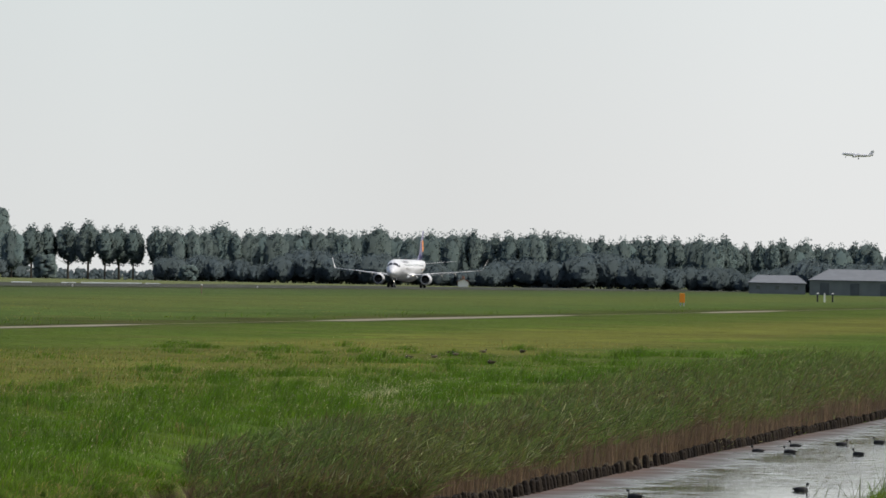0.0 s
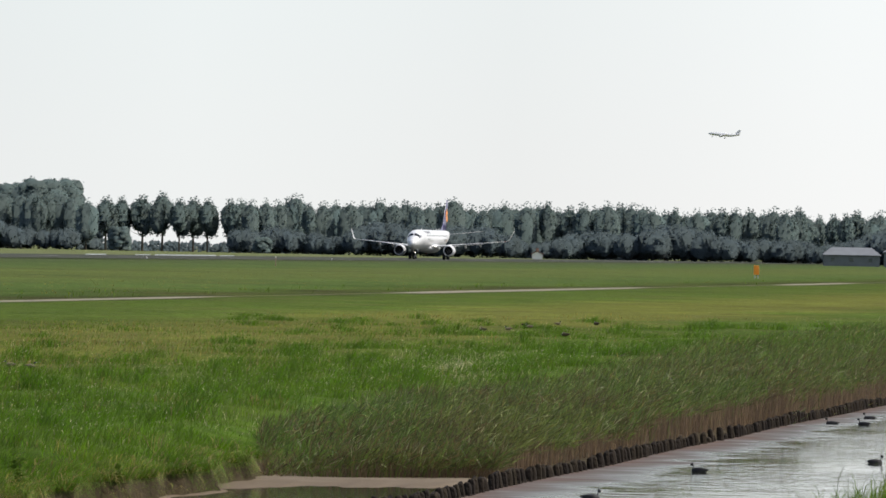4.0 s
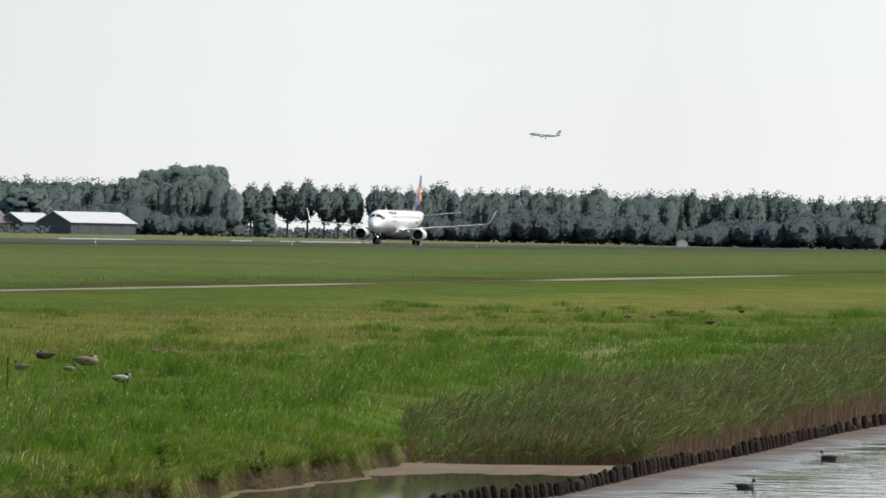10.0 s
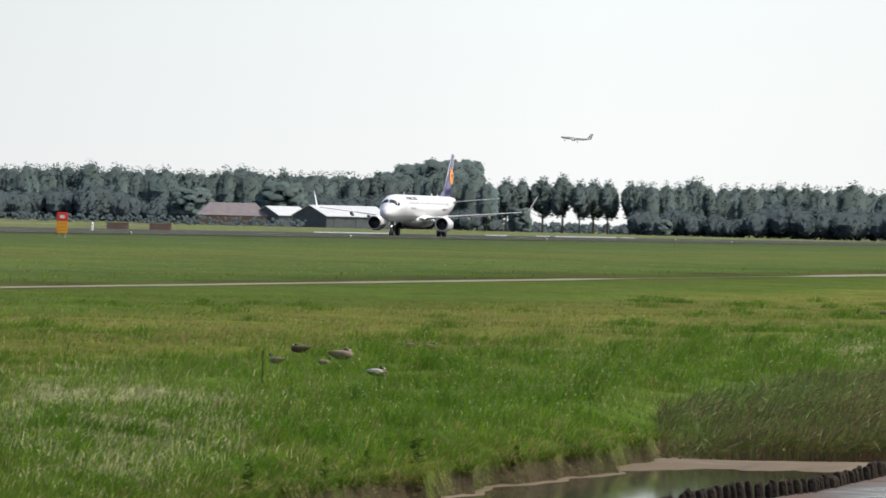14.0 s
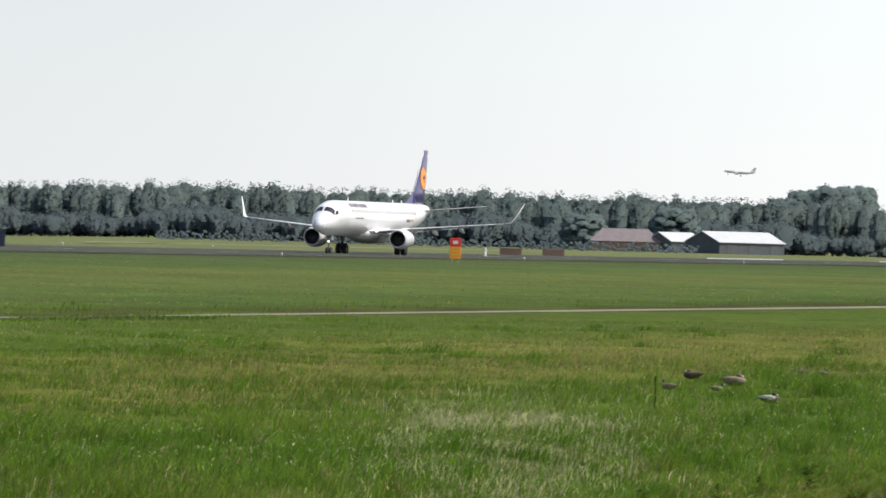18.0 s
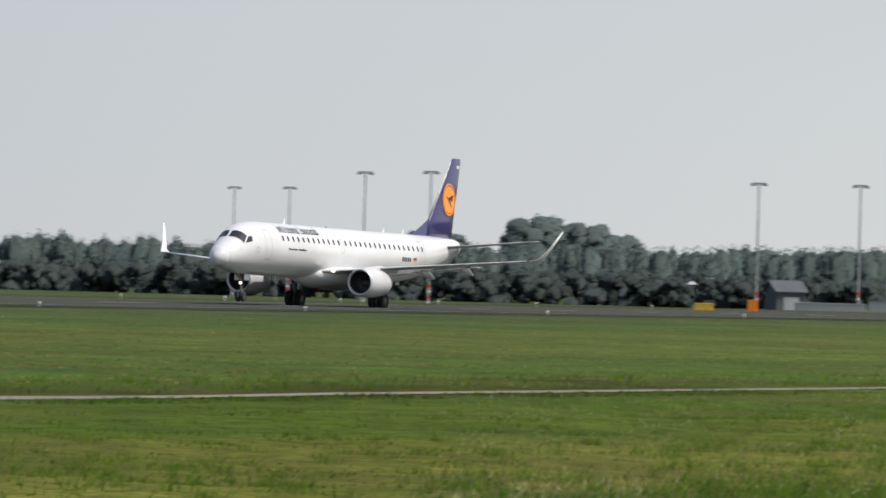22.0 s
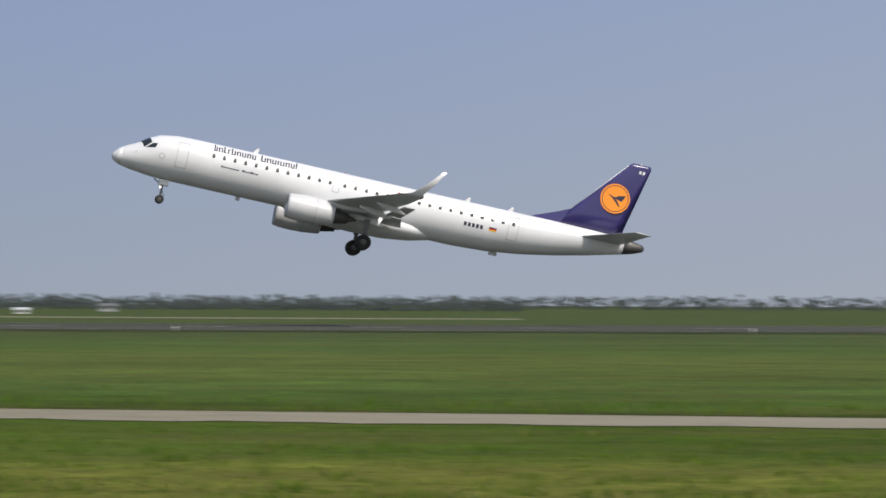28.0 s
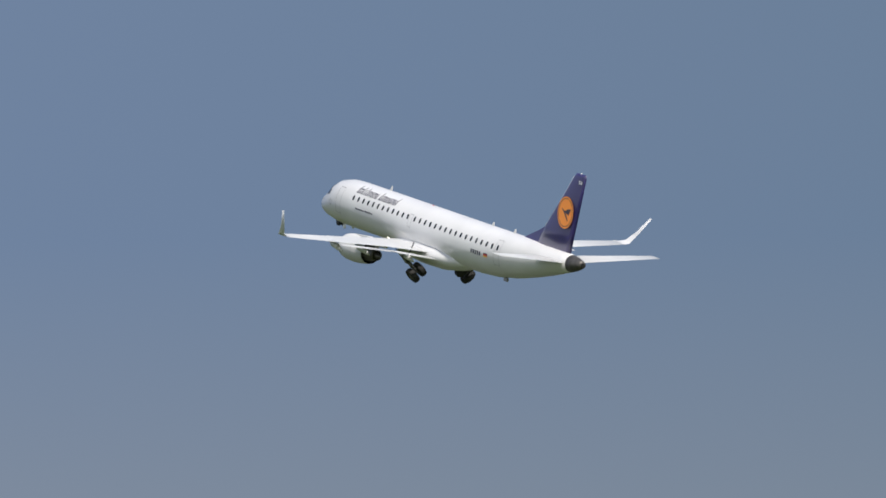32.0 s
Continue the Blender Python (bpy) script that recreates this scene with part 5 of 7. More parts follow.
# cabin windows, doors and cockpit glazing
xs_win = [11.55 - 0.775 * i for i in range(12)] + [1.95, 1.15] + [0.35 - 0.775 * i for i in range(15)]
for side in (1, -1):
    for x in xs_win:
        part("cabin_window", patch_bm(x - 0.125, x + 0.125, 3.92, 4.28, side, 0.012, 0.35, None, 2, 3), M["pane"], jet)
    for x0, x1, z0, z1 in ((13.35, 14.15, 2.72, 4.55), (-10.9, -10.15, 2.9, 4.62), (2.32, 2.80, 3.45, 4.35)):
        bm = bmesh.new()
        t_ = 0.035
        for a in ((x0, x0 + t_, z0, z1), (x1 - t_, x1, z0, z1), (x0, x1, z0, z0 + t_), (x0, x1, z1 - t_, z1)):
            patch_bm(*a, side, 0.009, 0, bm, 2, 8)
        part("door_outline", bm, M["frame"], jet, "thin grey outline of a cabin door")
    for name, corners, lab in (("windscreen", ((16.86, 4), (16.52, 62), (16.02, 49), (16.30, 4)), "dark windscreen pane"),
                               ("side_cockpit_window", ((16.40, 65), (15.72, 69), (15.60, 57), (15.92, 52)), "dark cockpit side window")):
        bm = bmesh.new()
        g = []
        for i in range(7):
            u, row = i / 6, []
            for j in range(6):
                v = j / 5
                x_, an = [(corners[0][k] * (1 - u) + corners[1][k] * u) * (1 - v) + (corners[3][k] * (1 - u) + corners[2][k] * u) * v for k in (0, 1)]
                zc, hw, hh = body_at(x_)
                an = radians(an)
                row.append(bm.verts.new((x_ + 0.008, side * (hw + 0.018) * math.sin(an), zc + (hh + 0.018) * math.cos(an))))
            g.append(row)
        for i in range(6):
            for j in range(5):
                bm.faces.new((g[i][j], g[i + 1][j], g[i + 1][j + 1], g[i][j + 1]))
        part(name, bm, M["pane"], jet, lab)
    # titles and registration as plain bars
    x = 11.6
    for k, wide in enumerate((0.24, 0.30, 0.20, 0.18, 0.30, 0.30, 0.28, 0.28, 0.28, -0.3, 0.34, 0.30, 0.30, 0.12, 0.30, 0.30, 0.28, 0.12)):
        if wide < 0:
            x += wide
            continue
        tall = 0.48 if k in (0, 2, 4, 10, 17) else 0.34
        bm = patch_bm(x - 0.09, x, 4.47, 4.47 + tall, side, 0.010, 0, None, 1, 3)
        if wide > 0.2:
            patch_bm(x - wide, x - wide + 0.085, 4.47, 4.47 + min(tall, 0.34), side, 0.010, 0, bm, 1, 3)
        patch_bm(x - wide, x, 4.47 + (0.28 if k % 2 else 0.0), 4.53 + (0.28 if k % 2 else 0.0), side, 0.010, 0, bm, 1, 1)
        part("title_bar", bm, M["title"], jet)
        x -= wide + 0.085
    x = 10.9
    for k, wide in enumerate((0.13, 0.22, 0.16, 0.22, 0.20, 0.20, -0.16, 0.20, 0.12, 0.16, 0.22, 0.14, 0.16)):
        if wide > 0:
            part("small_title_bar", patch_bm(x - wide, x, 3.40, 3.53 if k in (0, 7, 10) else 3.49, side, 0.010, 0, None, 1, 1), M["title"], jet)
        x -= abs(wide) + 0.035
    for i in range(5):
        part("registration_bar", patch_bm(-7.15 - i * 0.3, -6.95 - i * 0.3, 3.22, 3.50, side, 0.012, 0, None, 1, 2), M["ink"], jet)
    for z0, mm in ((3.41, "ink"), (3.32, "flag_red"), (3.23, "flag_gold")):
        part("flag_stripe", patch_bm(-9.35, -8.8, z0, z0 + 0.09, side, 0.012, 0, None, 2, 1), M[mm], jet)
    bm = bmesh.new()
    rims = [[bm.verts.new(skin(15.16 + q * math.cos(2 * math.pi * i / 24), 3.27 + q * math.sin(2 * math.pi * i / 24), side, 0.012)) for i in range(24)] for q in (0.17, 0.21)]
    for i in range(24):
        bm.faces.new((rims[0][i], rims[0][(i + 1) % 24], rims[1][(i + 1) % 24], rims[1][i]))
    part("crest", bm, M["frame"], jet, "small grey ring-shaped emblem")
    part("sensor_probe", rod_bm(skin(16.9, 3.25, side, -0.02), skin(16.9, 3.25, side, 0.10) + Vector((0.14, 0, -0.05)), 0.018, 0.012, 6), M["metal"], jet)

# wings
for side in (1, -1):
    rings = [foil(5.3, 6.3, 0.062, side * 0.9, 2.16), foil(4.7, 5.6, 0.058, side * 1.7, 2.25), foil(3.05, 3.9, 0.053, side * 4.7, 2.56), foil(0.95, 2.75, 0.048, side * 9.2, 2.96),
             foil(-0.75, 1.75, 0.045, side * 12.9, 3.30)]
    wing = part("wing", loft_bm(rings), M["wing"], jet, "pale grey swept wing", True)
    wl_ = [foil(-0.75, 1.75, 0.045, side * 12.9, 3.30), foil(-1.05, 1.45, 0.045, side * 13.26, 3.35, tilt=(-side * 0.15, 0.98)), foil(-1.60, 0.84, 0.042, side * 13.45, 3.52, tilt=(-side * 0.75, 0.6)),
           foil(-2.42, 0.54, 0.04, side * 13.76, 4.20, tilt=(-side * 0.93, 0.3)), foil(-3.36, 0.28, 0.04, side * 14.22, 5.30, tilt=(-side * 0.95, 0.25))]
    part("winglet", loft_bm(wl_), M["white"], jet, "white upturned winglet", True)
    # flaps set for take-off, with their track fairings
    fl = [foil(-1.05, 1.5, 0.05, side * 1.75, 1.98), foil(-0.95, 1.25, 0.05, side * 4.6, 2.35)]
    part("flap", loft_bm(fl), M["wing"], jet, "lowered inner wing flap", True)
    fl = [foil(-0.92, 1.15, 0.05, side * 4.75, 2.36), foil(-1.75, 0.85, 0.05, side * 9.0, 2.84)]
    part("flap", loft_bm(fl), M["wing"], jet, "lowered outer wing flap", True)
    for y_, x_, z_, l_ in ((2.9, 0.2, 1.88, 2.6), (6.3, 0.1, 2.28, 2.2), (8.7, -0.7, 2.58, 2.0)):
        bm = bmesh.new()
        loft_bm([ring(x_ + l_ * 0.45, z_ + 0.18, 0.03, 0.04, 14), ring(x_ + l_ * 0.2, z_ + 0.06, 0.14, 0.2, 14), ring(x_ - l_ * 0.25, z_ - 0.05, 0.16, 0.24, 14), ring(x_ - l_ * 0.62, z_ - 0.24, 0.03, 0.06, 14)], True, bm)
        bmesh.ops.translate(bm, verts=bm.verts, vec=(0, side * y_, 0))
        part("flap_fairing", bm, M["white"], jet, "white flap track fairing", True)
    part("position_light", rod_bm((-0.85, side * 12.95, 3.32), (-0.72, side * 13.05, 3.33), 0.05, 0.03, 8), M["lamp_dim" if side > 0 else "radome"], jet)
    # engine
    ey, ez, aft, slim = side * 4.25, 1.56, 1.2, 0.9
    prof = [(7.10, 0.80), (7.20, 0.88), (7.08, 0.96), (6.7, 1.03), (5.9, 1.06), (5.0, 1.02), (4.1, 0.90), (3.75, 0.83)]
    n = 32

    def turned(pr):
        return loft_bm([[(x_ - aft, ey + q * slim * math.sin(2 * math.pi * i / n), ez + q * slim * math.cos(2 * math.pi * i / n)) for i in range(n)] for x_, q in pr], False)
    nac = part("engine_nacelle", turned(prof[2:]), M["belly"], jet, "pale grey engine nacelle", True)
    part("inlet_lip", turned([(6.55, 0.78), (7.02, 0.79), (7.16, 0.84), (7.20, 0.88), (7.16, 0.93), (7.05, 0.97)]), M["lip"], nac, "polished inlet lip", True)
    part("inlet_duct", turned([(7.03, 0.79), (6.2, 0.76), (6.1, 0.05)]), M["black"], nac, "dark engine inlet", True)
    sp = turned([(6.55, 0.02), (6.4, 0.12), (6.15, 0.24), (6.0, 0.26)])
    part("spinner", sp, M["metal"], nac, smooth=True)
    for k in range(18):
        a = 2 * math.pi * k / 18
        bm = bmesh.new()
        v = [bm.verts.new((6.16 - aft + dx, ey + q * slim * math.cos(a + da), ez + q * slim * math.sin(a + da))) for q, da, dx in ((0.24, -0.06, 0.04), (0.75, -0.05, 0.05), (0.75, 0.10, -0.03), (0.24, 0.1, -0.04))]
        bm.faces.new(v)
        part("fan_blade", bm, M["metal"], nac)
    part("core_cowl", turned([(4.3, 0.72), (3.6, 0.62), (2.95, 0.46), (2.7, 0.40), (2.72, 0.34)]), M["burnt"], nac, "dark bare metal core cowl", True)
    part("exhaust_plug", turned([(2.95, 0.3), (2.4, 0.2), (2.05, 0.03)]), M["burnt"], nac, smooth=True)
    part("fan_nozzle", turned([(3.75, 0.83), (3.9, 0.76), (4.4, 0.72)]), M["black"], nac, smooth=True)
    bm = loft_bm([[(5.1, ey - 0.05, ez + 0.85), (5.1, ey + 0.05, ez + 0.85), (5.0, ey + 0.05, ez + 0.98), (5.0, ey - 0.05, ez + 0.98)],
                  [(3.1, ey - 0.16, ez + 0.55), (3.1, ey + 0.16, ez + 0.55), (2.9, ey + 0.16, ez + 1.12), (2.9, ey - 0.16, ez + 1.12)],
                  [(0.2, ey - 0.06, ez + 0.7), (0.2, ey + 0.06, ez + 0.7), (0.1, ey + 0.06, ez + 0.95), (0.1, ey - 0.06, ez + 0.95)]])
    part("pylon", bm, M["white"], jet, "white engine pylon")
    part("nacelle_seam", turned([(5.12, 1.030), (5.09, 1.030)]), M["frame"], nac)
    part("landing_light", rod_bm((4.72, side * 1.85, 2.26), (4.82, side * 1.85, 2.26), 0.10, 0.08, 12), M["lamp_white"], jet, "lit wing root landing light")
    st = [foil(-15.3, 3.1, 0.045, side * 0.55, 4.38), foil(-16.9, 2.15, 0.042, side * 3.2, 4.68), foil(-18.5, 1.25, 0.04, side * 6.04, 5.0)]
    part("tailplane", loft_bm(st), M["wing"], jet, "pale grey horizontal tailplane", True)

# fin
def fin_ring(le, chord, z, th):
    return [(le - u * chord, s * th * chord * math.sin(math.pi * min(1, max(0, u)) ** 0.6) ** 0.8, z) for u, s in
            [(0, 1), (0.05, 1), (0.15, 1), (0.35, 1), (0.6, 1), (0.85, 1), (1, 1), (0.85, -1), (0.6, -1), (0.35, -1), (0.15, -1), (0.05, -1)]]


part("fin", loft_bm([fin_ring(-13.3, 5.0, 4.6, 0.05), fin_ring(-14.4, 4.25, 6.2, 0.048), fin_ring(-16.25, 2.9, 8.3, 0.05), fin_ring(-17.9, 1.68, 10.2, 0.05), fin_ring(-18.2, 1.3, 10.43, 0.02)]), M["navy"], jet, "navy tail fin", True)
part("fin_leading_edge", loft_bm([fin_ring(-14.385, 0.17, 6.2, 0.2), fin_ring(-16.235, 0.15, 8.3, 0.2), fin_ring(-17.885, 0.11, 10.2, 0.2)]), M["wing"], jet, "pale bare-metal fin leading edge", True)
part("dorsal_fillet", loft_bm([[(-11.7, -0.01, 4.98), (-11.7, 0.01, 4.98), (-11.7, 0, 5.10)], [(-13.6, -0.16, 4.85), (-13.6, 0.16, 4.85), (-13.6, 0, 5.85)], [(-14.9, -0.18, 4.9), (-14.9, 0.18, 4.9), (-14.9, 0, 6.45)]]), M["navy"], jet, "navy dorsal fillet")
for side in (1, -1):
    for name, r0, r1, mm, off in (("fin_disc", 0.0, 1.08, "orange", 0.135), ("fin_ring", 0.92, 0.97, "ink", 0.143)):
        bm = bmesh.new()
        if r0:
            bm2 = [[bm.verts.new((-17.42 + q * math.cos(2 * math.pi * i / 40), side * (off + 0.052 - 0.035 * q * math.sin(2 * math.pi * i / 40)), 7.63 + q * math.sin(2 * math.pi * i / 40))) for i in range(40)] for q in (r0, r1)]
            for i in range(40):
                bm.faces.new((bm2[0][i], bm2[0][(i + 1) % 40], bm2[1][(i + 1) % 40], bm2[1][i]))
        else:
            bm.faces.new([bm.verts.new((-17.42 + r1 * math.cos(2 * math.pi * i / 40), side * (off + 0.052 - 0.035 * r1 * math.sin(2 * math.pi * i / 40)), 7.63 + r1 * math.sin(2 * math.pi * i / 40))) for i in range(40)])
        part(name, bm, M[mm], jet, "round orange fin emblem" if not r0 else "thin dark ring in the emblem")
    bm = bmesh.new()
    for quad in (((-15.98, 8.02), (-16.50, 7.62), (-16.62, 7.74), (-16.40, 7.86)), ((-16.40, 7.86), (-16.62, 7.74), (-17.05, 7.62), (-17.20, 7.92)), ((-16.62, 7.86), (-17.20, 7.92), (-17.28, 8.08), (-16.72, 7.98)),
                 ((-16.50, 7.62), (-16.66, 7.70), (-16.98, 7.26), (-16.90, 7.22))):
        bm.faces.new([bm.verts.new((x_ - 0.87, side * (0.200 - 0.035 * (z_ - 7.75)), z_ - 0.12)) for x_, z_ in quad])
    part("emblem_shape", bm, M["ink"], jet, "plain dark shape in the emblem")
    bm = bmesh.new()
    for i in range(2):
        bm.faces.new([bm.verts.new((x_ - 0.25 * i, side * 0.095, z_)) for x_, z_ in ((-18.75, 9.75), (-18.92, 9.75), (-18.92, 9.98), (-18.75, 9.98))])
    part("fin_code_bar", bm, M["white"], jet, "two small white bars on the fin")
part("fin_tip_light", rod_bm((-18.8, 0, 10.41), (-18.8, 0, 10.50), 0.06, 0.04, 8), M["radome"], jet)
for x_, h_ in ((8.6, 0.36), (-7.0, 0.30), (-10.2, 0.30)):
    zc, hw, hh = body_at(x_)
    bm = loft_bm([[(x_ + 0.18, -0.02, zc + hh - 0.03), (x_ + 0.18, 0.02, zc + hh - 0.03), (x_ - 0.18, 0.02, zc + hh - 0.03), (x_ - 0.18, -0.02, zc + hh - 0.03)],
                  [(x_ - 0.08, -0.01, zc + hh + h_), (x_ - 0.08, 0.01, zc + hh + h_), (x_ - 0.24, 0.01, zc + hh + h_), (x_ - 0.24, -0.01, zc + hh + h_)]])
    part("blade_antenna", bm, M["white"], jet, "white blade antenna")
part("belly_antenna", box_bm(9.0, -0.02, 1.45, 9.3, 0.02, 1.76), M["metal"], jet)
part("beacon", rod_bm((2.0, 0, 5.04), (2.0, 0, 5.13), 0.07, 0.04, 10), M["lamp_dim"], jet, "red anti-collision beacon")
part("belly_beacon", rod_bm((3.0, 0, 1.12), (3.0, 0, 0.98), 0.09, 0.06, 10), M["lamp_dim"], jet, "unlit red belly beacon")
part("tail_skid", box_bm(-9.9, -0.05, 1.68, -9.3, 0.05, 1.95, 0.02), M["metal"], jet)

gear_near = main_gear(1)
gear_far = main_gear(-1)
bm = rod_bm((0, 0, 0.1), (0, 0, -0.95), 0.085, 0.085, 12)
rod_bm((0, 0, -0.9), (0, 0, -1.32), 0.055, 0.055, 10, bm)
rod_bm((0, 0, -0.3), (0.7, 0, 0.1), 0.04, 0.04, 8, bm)
rod_bm((-0.08, 0, -0.65), (-0.25, 0, -0.95), 0.025, 0.025, 8, bm)
rod_bm((-0.25, 0, -0.95), (-0.06, 0, -1.25), 0.025, 0.025, 8, bm)
gear_nose = part("nose_gear_leg", bm, M["strut"], jet, "grey nose landing gear leg")
gear_nose.location = (14.6, 0, 1.62)
part("axle", rod_bm((0, -0.25, -1.29), (0, 0.25, -1.29), 0.04, 0.04, 8), M["metal"], gear_nose)
for o in (-0.18, 0.18):
    wheel("wheel", (0, o, -1.29), 0.31, 0.2, gear_nose)
part("taxi_light", rod_bm((0.06, 0, -0.42), (0.16, 0, -0.42), 0.07, 0.075, 14), M["lamp_white"], gear_nose, "lit taxi light on the nose leg")
for s in (-1, 1):
    d_ = box_bm(-0.40, s * 0.34 - 0.012, -0.26, 0.30, s * 0.34 + 0.012, 0.14, 0.01)
    part("nose_gear_door", d_, M["white"], gear_nose, "open white nose gear door")


# ---- buildings, masts and signs ----
def facing(bearing, d, turn=0.0, sink=0.0):
    """A pose on the ground whose y axis points away from the camera's stand and x to the right of that view."""
    p = foot(bearing, d)
    return Matrix.Translation((p.x, p.y, p.z - sink)) @ Matrix.Rotation(radians(bearing - 90 + turn), 4, "Z")


def slab_roof(w, dp, eave, ridge, mat, parent, hip=0.0, over=0.3, name="roof"):
    bm = bmesh.new()
    a, t = w / 2 + over, 0.12
    k = hip
    for y in (-1, 1):
        e = [(-a, y * (dp / 2 + over), eave - 0.05), (a, y * (dp / 2 + over), eave - 0.05), (a - k, 0, ridge), (-a + k, 0, ridge)]
        lo = [bm.verts.new(q) for q in e]
        hi = [bm.verts.new((q[0], q[1], q[2] + t)) for q in e]
        bm.faces.new(lo)
        bm.faces.new(hi)
        for i in range(4):
            bm.faces.new((lo[i], lo[(i + 1) % 4], hi[(i + 1) % 4], hi[i]))
    if k:
        for x in (-1, 1):
            bm.faces.new([bm.verts.new(q) for q in ((x * a, -dp / 2 - over, eave + 0.06), (x * a, dp / 2 + over, eave + 0.06), (x * (a - k), 0, ridge + t))])
    return part(name, bm, mat, parent)


def house(name, bearing, d, w, dp, eave, ridge, wall, roof, label, category="barn", turn=0.0, hip=0.0, windows=0, doors=0, chimney=False, group="", door_mat="wall_grey"):
    """A gabled building of solid walls, with openings and a thick roof."""
    h = new(name)
    h.matrix_basis = facing(bearing, d, turn)
    bm = box_bm(-w / 2, -dp / 2, -0.3, w / 2, dp / 2, eave)
    part("wall", bm, M[wall], h)
    if not hip:
        for s in (-1, 1):
            bm = bmesh.new()
            v = [bm.verts.new((s * (w / 2 - o), y, z)) for o in (0, 0.2) for y, z in ((-dp / 2, eave), (dp / 2, eave), (0, ridge - 0.03))]
            bm.faces.new(v[:3])
            bm.faces.new(v[3:])
            for i in range(3):
                bm.faces.new((v[i], v[(i + 1) % 3], v[3 + (i + 1) % 3], v[3 + i]))
            part("gable", bm, M[wall], h)
    slab_roof(w, dp, eave, ridge, M[roof], h, hip)
    for i in range(windows):
        x = -w / 2 + (i + 0.5) * w / windows
        fr = part("window", box_bm(x - 0.5, -dp / 2 - 0.06, eave * 0.38, x + 0.5, -dp / 2 - 0.003, eave * 0.8, 0.02), M["hazy_roof" if wall == "hazy_wall" else "wall_white"], h)
        part("pane", box_bm(x - 0.4, -dp / 2 - 0.075, eave * 0.43, x + 0.4, -dp / 2 - 0.063, eave * 0.76), M["glassdark"], fr)
    for i in range(doors):
        x = -w / 2 + (i + 0.5) * w / doors
        part("door", box_bm(x - 0.9, -dp / 2 - 0.08, 0.0, x + 0.9, -dp / 2 - 0.004, eave * 0.82, 0.02), M[door_mat], h, "plain sheet door")
    if chimney:
        part("chimney", box_bm(w * 0.25 - 0.3, -0.3, ridge - 0.8, w * 0.25 + 0.3, 0.3, ridge + 0.7, 0.03), M["wall_brick"], h)
    return tagged(h, label, category, group)


house("barn", 13.38, 1450, 18.0, 12, 2.5, 4.8, "wall_dark", "roof_pale", "long dark barn with a pale sheet roof", turn=38, doors=3, door_mat="wall_dark")
house("barn", 13.90, 1478, 9.0, 9, 2.4, 4.4, "wall_dark", "roof_pale", "small dark barn with a pale sheet roof", turn=38, doors=1, door_mat="wall_dark")
house("barn", 14.33, 1480, 15.6, 11, 2.1, 4.9, "wall_brick", "roof_brown", "low brick barn under a broad brown hipped roof", hip=3.0)
house("cottage", 8.22, 1520, 1.1, 2.4, 1.1, 1.8, "wall_white", "roof_red", "small white gabled cottage among the poplars", "house", turn=90, windows=1, chimney=True)
house("farm_shed", 4.70, 1300, 23.5, 14, 2.9, 5.0, "hazy_wall", "hazy_roof", "wide farm shed, walls and roof painted in haze grey", hip=4.0, doors=4, door_mat="wall_dark")
house("farm_shed", 5.50, 1350, 11.5, 9, 2.2, 3.7, "hazy_wall", "hazy_roof", "low farm outbuilding painted in haze grey", hip=2.0, windows=3)
house("farmhouse", 6.15, 1590, 6.0, 6, 2.0, 3.4, "hazy_wall", "hazy_roof", "small farmhouse by the poplars, painted in haze grey", "house", windows=2, chimney=True)
house("farmhouse", 7.53, 1600, 6.6, 6, 1.6, 3.2, "hazy_wall", "hazy_roof", "farmhouse under the poplars, painted in haze grey", "house", windows=2)
house("hangar_shed", 21.6, 1400, 14.5, 10, 4.2, 5.6, "wall_dark", "roof_pale", "dark shed with a pale roof behind the masts", hip=2.5, windows=4)
house("hangar_shed", 20.92, 1420, 5.5, 7, 3.4, 4.6, "wall_white", "roof_pale", "small pale shed among the trees", windows=2)
house("equipment_hut", 21.05, 750, 3.4, 4, 3.0, 4.2, "wall_dark", "wall_dark", "dark gabled equipment hut", "hut", turn=20, doors=1)
house("farmhouse", 48.42, 1500, 4.8, 5, 1.7, 3.4, "wall_brick", "roof_red", "brick farmhouse with a red tiled roof", "house", windows=2, chimney=True)
house("farmhouse", 48.18, 1480, 5.8, 5, 1.6, 2.6, "wall_brick", "roof_red", "long low house with a red roof", "house", windows=3)
house("farmhouse", 47.86, 1520, 3.4, 5, 1.3, 2.4, "wall_white", "roof_grey", "small white house by round trees", "house", windows=1)
house("warehouse", 51.08, 1600, 21.4, 12, 3.6, 4.4, "wall_white", "roof_pale", "long white flat-roofed warehouse on the horizon", "warehouse", hip=1.0, doors=4)
house("warehouse", 51.9, 1700, 4.8, 6, 2.8, 4.2, "wall_brick", "roof_pale", "small brick depot with a pale roof", "warehouse")
house("farm_barn", 76.76, 900, 27.0, 12, 2.45, 4.5, "wall_green", "roof_pale", "long green sheet-metal barn with a white roof", "barn", doors=2, hip=0.6, door_mat="wall_green")
house("farmhouse", 80.58, 872, 6.2, 6, 1.1, 2.9, "wall_white", "roof_navy", "white house with a dark blue roof", "house", windows=2, chimney=True)
